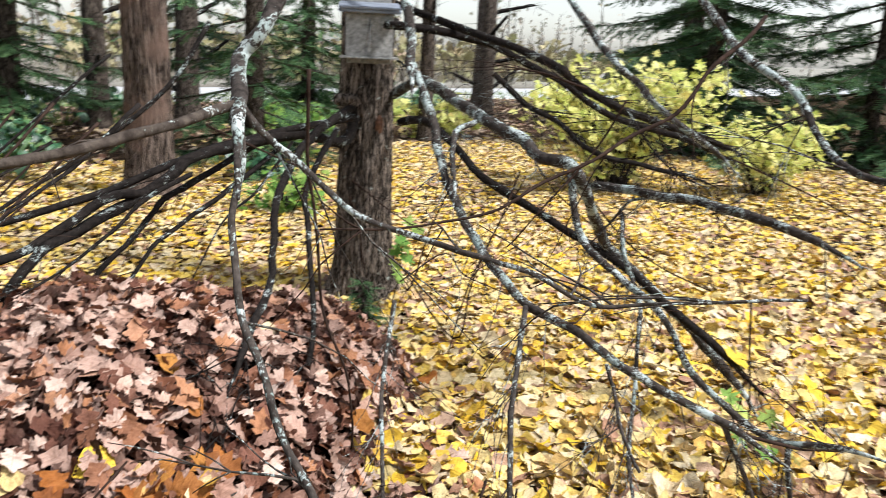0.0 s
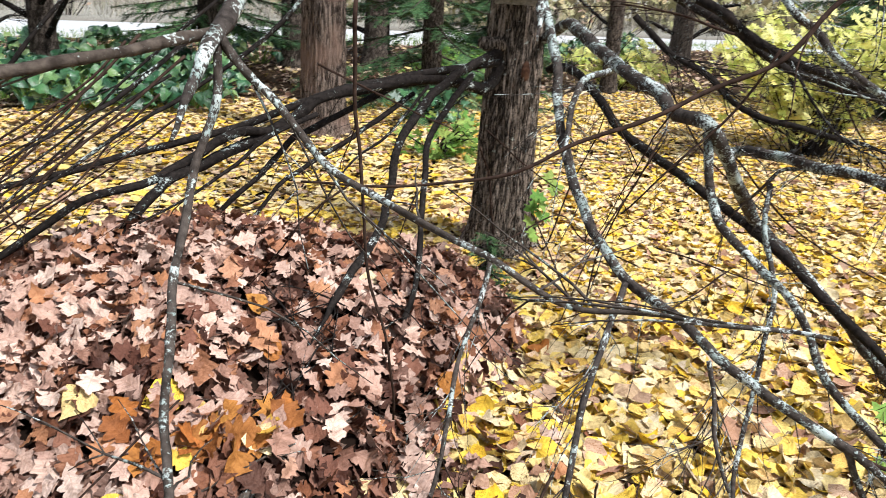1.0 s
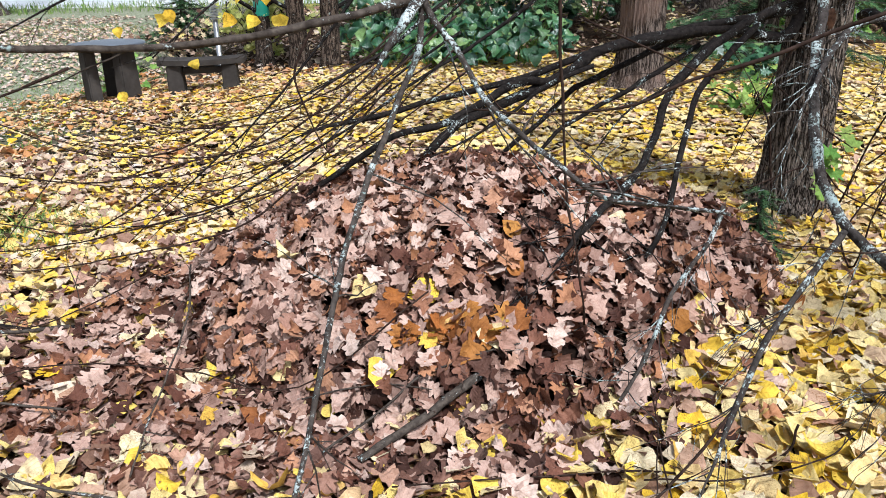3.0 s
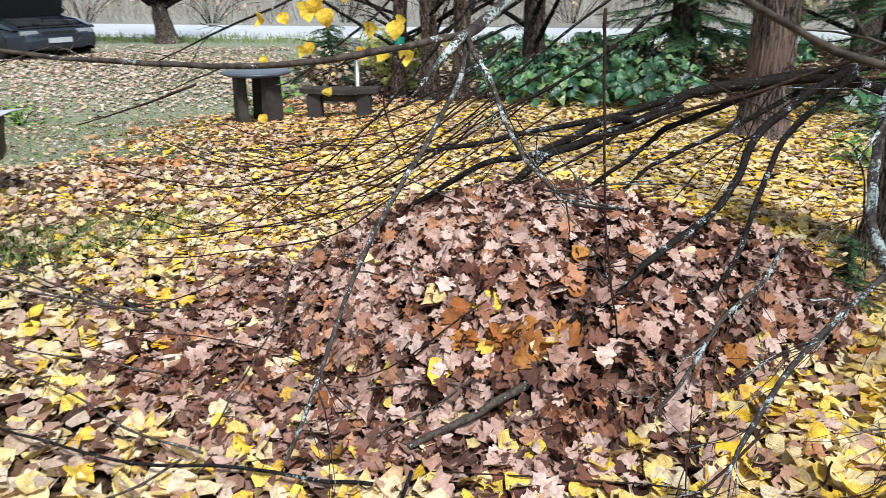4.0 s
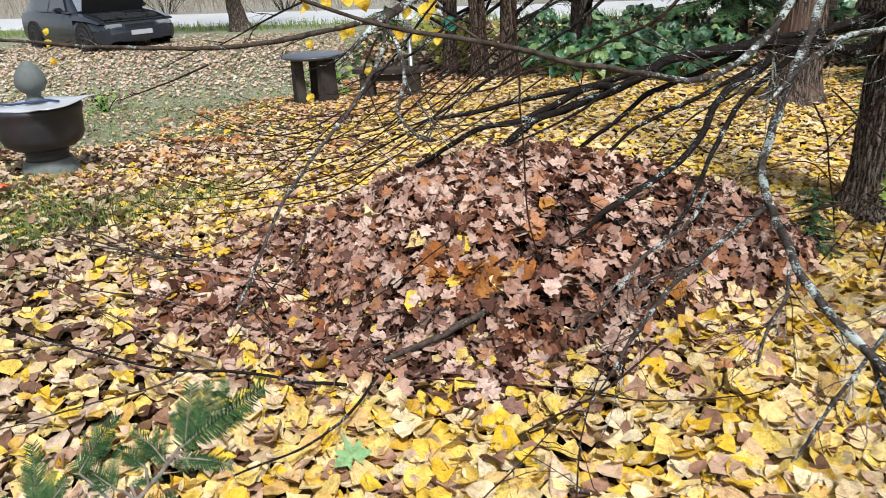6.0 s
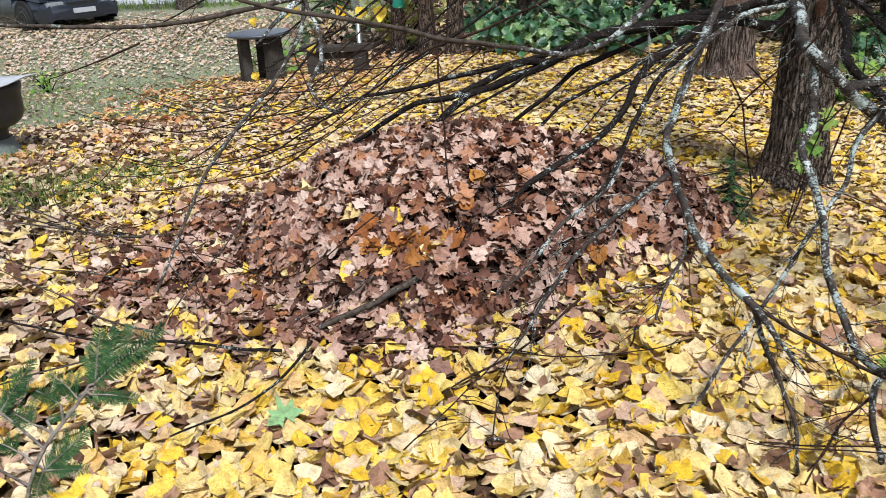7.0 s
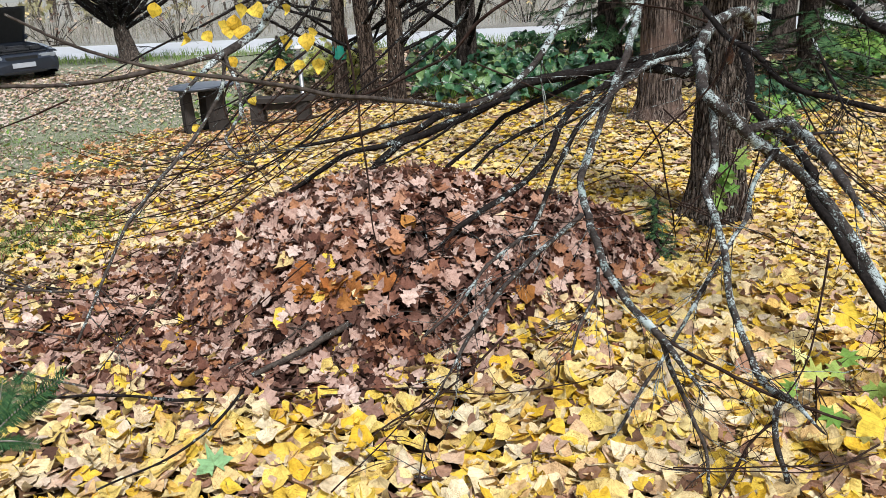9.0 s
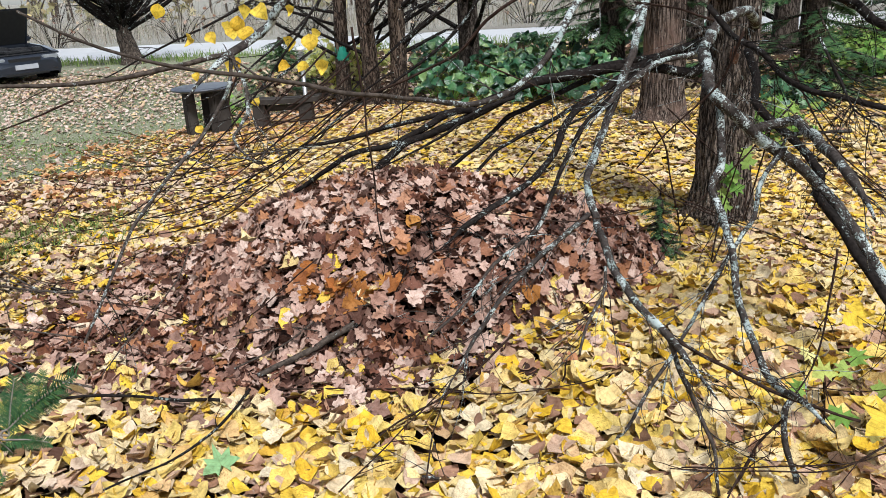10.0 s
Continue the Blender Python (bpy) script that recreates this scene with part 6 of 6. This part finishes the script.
for k in range(len(loop)):
    bm.faces.new((low[k], low[(k + 1) % len(loop)], top[(k + 1) % len(loop)], top[k]))
part("seat", bm, STONE, bench, "dark damp stone slab seat")
for s in (-1, 1):
    part("leg", box(bmesh.new(), (s * 0.29 - 0.085, -0.08, -0.03), (s * 0.29 + 0.085, 0.12, 0.30), 0.012, 0.92), STONE, bench)
part("rail", box(bmesh.new(), (-0.205, -0.02, 0.20), (0.205, 0.05, 0.27), 0.008), STONE, bench)
bench.matrix_world = pose(-2.62, 9.2, -0.20, 0, 0, 4)

# ---- urn planter ----
urn = thing("garden_urn", "dark cast-stone urn with pale cover sheet and egg finial", "urn")
part("foot", lathe(bmesh.new(), [(0.205, -0.06), (0.205, 0.035), (0.195, 0.05), (0.19, 0.075), (0.172, 0.09), (0.168, 0.12), (0.158, 0.135)], 36), FINIAL, urn, "grey stepped foot", True)
part("neck", lathe(bmesh.new(), [(0.156, 0.135), (0.148, 0.15), (0.148, 0.19), (0.165, 0.21)], 36), URN, urn, "", True)
part("bowl", lathe(bmesh.new(), [(0.165, 0.21), (0.215, 0.225), (0.262, 0.26), (0.285, 0.31), (0.29, 0.42), (0.298, 0.47), (0.308, 0.49), (0.308, 0.515), (0.28, 0.52)], 40), URN, urn, "dark rounded bowl", True)
bm = box(bmesh.new(), (-0.345, -0.27, 0.0), (0.345, 0.27, 0.010), 0.003)
bmesh.ops.subdivide_edges(bm, edges=[e for e in bm.edges if e.calc_length() > 0.4], cuts=7, use_grid_fill=True)
for v in bm.verts:
    v.co.z += 0.02 * noise.noise(Vector((v.co.x * 4, v.co.y * 4, 2))) - 0.05 * max(0, -v.co.x - 0.25)
bm.transform(pose(0, 0, 0.525, 1, -3, 10))
part("cover_sheet", bm, SHEET, urn, "pale translucent plastic cover sheet", True)
part("finial", lathe(bmesh.new(), [(0.07, 0.54), (0.064, 0.565), (0.047, 0.585), (0.049, 0.61), (0.08, 0.63), (0.102, 0.665), (0.105, 0.70), (0.09, 0.755), (0.06, 0.80), (0.025, 0.83), (0.003, 0.84)], 28), FINIAL, urn, "grey-green egg-shaped stone finial", True)
verts, faces = [], []
tube(verts, faces, spline([(-0.22, -0.12, 0.545), (-0.08, -0.15, 0.55), (0.05, -0.10, 0.56), (0.12, 0.0, 0.56), (0.22, 0.02, 0.555)], 5), [0.008] * 21, 6)
mesh_object("strap", verts, faces, BLUE, urn, "blue strap lying on the cover")
urn.matrix_world = pose(-4.13, 4.97, ground_z(-4.13, 4.97), 0, 0, -12) @ Matrix.Scale(1.05, 4)

# ---- orange snow scoop ----
scoop = thing("snow_scoop", "orange plastic snow scoop with a metal edge on the leaves", "snow scoop")
# pale pink orange: the sky's reflection on the floor is painted in
SHEENORANGE = plain("sky_sheen_orange_plastic", (0.78, 0.33, 0.25), 0.28, 0.5, 0, 0.22, 9, 0.15)


def scoop_height(u):
    """Height of the side wall, from the front edge back."""
    return 0.012 + 0.17 * u ** 1.15


us = [k / 8 for k in range(9)]
for side in (-1, 1):
    bm, rows = bmesh.new(), []
    for u in us:
        h, out, fl = scoop_height(u), 0.02 + 0.03 * u, 0.012 + 0.03 * max(0, u - 0.6) ** 2
        rows.append([bm.verts.new((-0.62 * u, side * y, z)) for y, z in ((0.36 + out, h - 0.012), (0.35 + out, h), (0.34 + out * 0.7, h), (0.325, fl + 0.02), (0.30, fl))])
    for a, b in zip(rows, rows[1:]):
        for k in range(4):
            bm.faces.new((a[k], a[k + 1], b[k + 1], b[k]))
    part("side_wall", bm, ORANGE, scoop, "bright orange raised side wall", True).modifiers.new("thickness", "SOLIDIFY").thickness = 0.005
bm = bmesh.new()
fr = [[bm.verts.new((-0.62 * u, y, 0.012 + 0.03 * max(0, u - 0.6) ** 2 + 0.004 * math.sin(6 * y / 0.3 * math.pi))) for y in [-0.30 + 0.05 * k for k in range(13)]] for u in us]
for a, b in zip(fr, fr[1:]):
    for k in range(12):
        bm.faces.new((a[k], a[k + 1], b[k + 1], b[k]))
floor_sheet = part("tray_floor", bm, SHEENORANGE, scoop, "orange tray floor with pale sky sheen in its colour", True)
floor_sheet.modifiers.new("thickness", "SOLIDIFY").thickness = 0.005
part("back_wall", box(bmesh.new(), (-0.645, -0.38, 0.02), (-0.622, 0.38, 0.20), 0.008), ORANGE, scoop)
part("metal_edge", box(bmesh.new(), (-0.03, -0.345, 0.006), (0.022, 0.345, 0.012), 0.002), STEEL, scoop, "worn grey metal front edge")
scoop.matrix_world = pose(-3.98, 3.97, 0.05, 0, 0, -3)

# ---- path lamp ----
lamp = thing("path_lamp", "steel garden path lamp with a louvred head", "lamp")
part("post", lathe(bmesh.new(), [(0.05, -0.02), (0.05, 0.02), (0.032, 0.03), (0.032, 0.60)], 16), STEEL, lamp, "", True)
for k in range(5):
    part("louvre", lathe(bmesh.new(), [(0.03, 0.60 + 0.035 * k), (0.058, 0.597 + 0.035 * k), (0.058, 0.606 + 0.035 * k), (0.03, 0.62 + 0.035 * k)], 18), STEEL, lamp)
part("diffuser", lathe(bmesh.new(), [(0.028, 0.60), (0.028, 0.785)], 14), WHITE, lamp, "white diffuser")
part("cap", lathe(bmesh.new(), [(0.06, 0.785), (0.062, 0.80), (0.045, 0.83), (0.01, 0.84)], 18), WHITE, lamp, "", True)
lamp.location = (-2.78, 10.8, -0.19)

# ---- parked car with its bonnet up ----
HEADLAMP = plain("dull_headlamp_glass", (0.30, 0.32, 0.34), 0.2, 0.6, 0.3, 0.15)
car = thing("parked_car", "dark grey hatchback parked on the lawn with its bonnet open", "car")


def loft(name, sections, mat, parent, label="", close=True):
    bm = bmesh.new()
    rings = [[bm.verts.new(p) for p in s] for s in sections]
    for a, b in zip(rings, rings[1:]):
        for k in range(len(a) - 1):
            bm.faces.new((a[k], a[k + 1], b[k + 1], b[k]))
    if close:
        for r, rev in ((rings[0], False), (rings[-1], True)):
            bm.faces.new(r if rev else r[::-1])
    bmesh.ops.recalc_face_normals(bm, faces=bm.faces)
    ob = part(name, bm, mat, parent, label, True)
    ob.data.set_sharp_from_angle(angle=radians(32))
    return ob


def hull(x, w, z0, z1, round_top=0.05):
    """A cross-section of the body at x, from the right sill over the top to the left sill."""
    pts = [(-w * 0.93, z0), (-w, z0 + 0.13), (-w * 1.0, z0 + 0.3), (-w * 0.985, z1 - 0.12), (-w * 0.93, z1 - 0.03), (-w * 0.80, z1)]
    pts += [(-y, z) for y, z in reversed(pts)]
    return [(x, y, z) for y, z in pts]


loft("body", [hull(-2.08, 0.70, 0.32, 0.80), hull(-2.0, 0.80, 0.24, 0.90), hull(-1.5, 0.84, 0.20, 0.93), hull(-0.6, 0.85, 0.18, 0.92), hull(0.3, 0.85, 0.18, 0.90), hull(0.85, 0.845, 0.19, 0.86)], CARPAINT, car, "dark grey painted body")
loft("nose", [hull(0.85, 0.845, 0.19, 0.74), hull(1.5, 0.835, 0.20, 0.72), hull(1.95, 0.81, 0.21, 0.68), hull(2.10, 0.74, 0.24, 0.62), hull(2.15, 0.66, 0.30, 0.56)], CARPAINT, car)
for s in (-1, 1):
    loft("wing", [[(0.85, s * 0.845, 0.74), (0.85, s * 0.82, 0.86), (0.85, s * 0.70, 0.88), (0.85, s * 0.69, 0.74)], [(1.5, s * 0.835, 0.72), (1.5, s * 0.81, 0.81), (1.5, s * 0.69, 0.825), (1.5, s * 0.68, 0.72)], [(2.0, s * 0.80, 0.66), (2.0, s * 0.78, 0.70), (2.0, s * 0.66, 0.715), (2.0, s * 0.65, 0.66)]], CARPAINT, car)
bm = bmesh.new()
for lo, hi in (((0.95, -0.5, 0.725), (1.35, 0.1, 0.84)), ((1.0, 0.15, 0.725), (1.3, 0.55, 0.80)), ((1.4, -0.6, 0.72), (1.75, -0.3, 0.80)), ((1.45, -0.2, 0.715), (1.8, 0.35, 0.77)), ((1.5, 0.4, 0.715), (1.75, 0.6, 0.81)), ((1.86, -0.62, 0.69), (1.95, 0.62, 0.715))):
    box(bm, lo, hi, 0.02)
part("engine", bm, ENGINE, car, "dark engine under the raised bonnet")
loft("cabin", [[(-1.95, y, z) for y, z in ((-0.70, 0.90), (-0.66, 0.93), (0.66, 0.93), (0.70, 0.90))], [(-1.45, y, z) for y, z in ((-0.76, 0.90), (-0.60, 1.36), (0.60, 1.36), (0.76, 0.90))], [(-0.5, y, z) for y, z in ((-0.78, 0.90), (-0.60, 1.42), (0.60, 1.42), (0.78, 0.90))], [(0.15, y, z) for y, z in ((-0.78, 0.89), (-0.58, 1.38), (0.58, 1.38), (0.78, 0.89))], [(0.80, y, z) for y, z in ((-0.78, 0.865), (-0.74, 0.89), (0.74, 0.89), (0.78, 0.865))]], CARPAINT, car, "roof and pillars")
bm = bmesh.new()
bm.faces.new([bm.verts.new(p) for p in ((0.80, -0.66, 0.905), (0.80, 0.66, 0.905), (0.20, 0.53, 1.37), (0.20, -0.53, 1.37))])
bm.transform(Matrix.Translation((0.014, 0, 0.012)))
part("windscreen", bm, WINDSCREEN, car, "windscreen with reflected sky")
for s in (-1, 1):
    for x0, x1, xt0, xt1 in ((-0.38, 0.48, -0.36, 0.12), (-1.30, -0.46, -1.2, -0.44)):
        bm = bmesh.new()
        bm.faces.new([bm.verts.new(p) for p in ((x0, s * 0.775, 0.93), (x1, s * 0.775, 0.93), (xt1, s * 0.625, 1.34), (xt0, s * 0.625, 1.34))])
        part("side_window", bm, CARGLASS, car)
bonnet = part("bonnet", box(bmesh.new(), (0, -0.68, -0.012), (0.86, 0.68, 0.012), 0.01, 0.94), CARPAINT, car, "raised bonnet")
bonnet.matrix_basis = pose(1.0, 0, 0.86, 0, -66, 0)
lining = part("lining", box(bmesh.new(), (0.04, -0.66, -0.022), (0.82, 0.62, -0.0125), 0.004), BLACK, bonnet, "black lining of the bonnet")
for s in (-1, 1):
    part("headlamp", box(bmesh.new(), (2.02, s * 0.54 - 0.17, 0.545), (2.125, s * 0.54 + 0.17, 0.655), 0.02), HEADLAMP, car, "dull clear headlamp")
    part("fog_lamp", box(bmesh.new(), (2.10, s * 0.58 - 0.06, 0.335), (2.152, s * 0.58 + 0.06, 0.395), 0.015), BLACK, car)
    part("mirror", box(bmesh.new(), (0.42, s * 0.93 - 0.09, 0.90), (0.55, s * 0.93 + 0.09, 1.01), 0.03), CARPAINT, car)
part("grille", box(bmesh.new(), (2.08, -0.32, 0.55), (2.148, 0.32, 0.63), 0.012), BLACK, car, "black grille")
part("air_intake", box(bmesh.new(), (2.10, -0.45, 0.27), (2.158, 0.45, 0.34), 0.015), BLACK, car)
part("number_plate", box(bmesh.new(), (2.15, -0.23, 0.40), (2.168, 0.23, 0.50), 0.004), SHEET, car, "plain pale plate")
for x in (1.30, -1.25):
    for s in (-1, 1):
        arch = part("wheel_arch", lathe(bmesh.new(), [(0.37, -0.03), (0.37, 0.03)], 24), BLACK, car)
        arch.matrix_basis = pose(x, s * 0.835, 0.33, 90, 0, 0)
        wheel = part("wheel", lathe(bmesh.new(), [(0.20, -0.09), (0.28, -0.095), (0.305, -0.07), (0.31, 0), (0.305, 0.07), (0.28, 0.095), (0.20, 0.09)], 28), BLACK, car, "", True)
        wheel.matrix_basis = pose(x, s * 0.79, 0.30, 90, 0, 0)
        part("rim", lathe(bmesh.new(), [(0.205, -0.085), (0.19, -0.1), (0.15, -0.085), (0.05, -0.102), (0.05, 0.102), (0.15, 0.085), (0.19, 0.1), (0.205, 0.085)], 20), ENGINE, wheel, "dull wheel rim", True)
car.matrix_world = pose(-10.66, 14.68, -0.08, 0, 0, -29.4) @ Matrix.Diagonal((0.92, 0.95, 0.88, 1))

# ---- far side of the road ----
def blades(name, label, count, xr, yr, hr, width, mat, lean=0.12, clumps=False, keep=None):
    vs, fs = [], []
    for _ in range(count):
        x, y, h = R.uniform(*xr), R.uniform(*yr), R.uniform(*hr)
        if keep and R.random() > keep(x, y):
            continue
        if clumps:
            h *= 0.55 + 0.9 * max(0, noise.noise(Vector((x * 0.7, y * 0.5, 4))) + 0.25)
        a, lx, ly, w = R.uniform(0, 3.14), R.gauss(0, lean) * h, R.gauss(0, lean) * h, R.uniform(0.5, 1) * width
        c, s = math.cos(a) * w, math.sin(a) * w
        b, g = len(vs), ground_z(x, y)
        vs += [(x - c, y - s, g), (x + c, y + s, g), (x + lx * 0.4 + c * 0.7, y + ly * 0.4 + s * 0.7, g + h * 0.6), (x + lx * 0.4 - c * 0.7, y + ly * 0.4 - s * 0.7, g + h * 0.6), (x + lx, y + ly, g + h)]
        fs += [(b, b + 1, b + 2, b + 3), (b + 3, b + 2, b + 4)]
    return tagged(mesh_object(name, vs, fs, mat), label, "grass", kind="stuff")


blades("dry_reeds", "tall dry grey-brown reeds and weeds beyond the road", 13000, (-34, 26), (23.6, 34), (0.3, 1.5), 0.010, DRYGRASS, 0.3, True)
blades("verge_grass", "short green grass on the road verge", 7000, (-22, 22), (16.8, 18.4), (0.06, 0.2), 0.012, GRASS, 0.3)
blades("lawn_grass", "thin short grass showing between leaves on the lawn", 13000, (-11, -3.2), (5.6, 14.5), (0.02, 0.06), 0.006, GRASS, 0.5)
blades("lawn_grass", "thin grass tufts among the leaves beside the urn", 17000, (-5.2, -1.9), (1.6, 5.2), (0.05, 0.12), 0.004, GRASS, 0.6, False, grass_patch)


def far_wood(name, label, xr, yr, hr, clumps, mat, seed):
    r = random.Random(seed)
    t = thing(name, label, "woods", kind="stuff")
    pp, nn, ss, verts, faces = [], [], [], [], []
    for _ in range(clumps):
        x, y, h = r.uniform(*xr), r.uniform(*yr), r.uniform(*hr)
        tube(verts, faces, [Vector((x, y, 0)), Vector((x + r.gauss(0, 0.2), y, h * 0.5)), Vector((x + r.gauss(0, 0.5), y, h))], [0.10, 0.07, 0.02], 5)
        grow_twigs(verts, faces, spline([(x, y, h * 0.25), (x, y, h * 0.6), (x, y, h)], 3), 3, h * 0.35, 0.03, -0.5)
        for _k in range(18):
            u = r.random()
            pp.append((x + r.gauss(0, 0.22 * h), y + r.gauss(0, 0.5), h * (0.15 + 0.85 * u) + r.gauss(0, 0.2)))
            nn.append((r.gauss(0, 1), -1, r.gauss(0, 1)))
            ss.append(r.uniform(0.3, 0.6))
    mesh_object("stem_mass", verts, faces, GREYBARK, t)
    joined_leaves("foliage", MAPLE_SHAPES, pp, nn, ss, mat, t)
    return t


for k, (x, y, s) in enumerate(((-15, 24.4, 1.5), (-10.5, 24.0, 1.2), (-6.5, 24.8, 1.6), (-3.2, 24.0, 1.2), (0.5, 24.6, 1.6), (4.0, 24.2, 1.3), (17, 23.5, 1.4), (24, 24.0, 1.2))):
    shrub("bare_shrub", "bare brown shrub beyond the road", (x, y), (1.7 * s, 0.8, 1.1 * s), 20, 40, (0.1, 0.2), MIXED, 40 + k)
far_wood("far_hedge", "distant olive and tan hedge beyond the field", (-50, 75), (42, 50), (1.0, 2.2), 130, OLIVE, 3)
far_wood("field_hedge", "low olive and tan hedge along the far verge", (7, 46), (24.5, 31), (0.9, 2.0), 110, OLIVE, 7)
far_wood("far_wood", "distant bare wood along the field", (20, 120), (45, 75), (4, 8), 60, DRYGRASS, 9)
far_wood("far_wood", "distant bare wood along the field", (-70, 20), (50, 60), (4, 8), 90, DRYGRASS, 4)


# ---- single leaves that can be picked up, nearest the path ----
def leaf_parts(name, shapes, parent, mat, count, x0, x1, y0, y1, keep, size, tilt, lift):
    usual = (size[0] + size[1]) / 2
    meshes = leaf_meshes(name, shapes, usual, mat)
    P, N = scatter(count, x0, x1, y0, y1, keep, tilt, lift)
    F = frames_of(N, rng.uniform(0, 2 * math.pi, count))
    for k in range(count):
        ob = new(name, meshes[k % len(meshes)])
        s = rng.uniform(*size) / usual
        ob.matrix_world = Matrix.Translation((P[k][0], P[k][1], P[k][2] + 0.03)) @ Matrix([list(r) for r in F[k]]).to_4x4() @ Matrix.Scale(s, 4)
        ob.parent = parent


leaf_parts("oak_leaf", FINE_OAK_SHAPES, heap, LITOAK, 260, -1.1, 1.0, 2.45, 3.4, pale_top, (0.06, 0.112), 0.44, 0.03)
leaf_parts("lime_leaf", YELLOW_SHAPES, litter, YELLOW, 300, -1.2, 1.6, 1.4, 2.6, near_yellow, (0.065, 0.105), 0.30, 0.03)
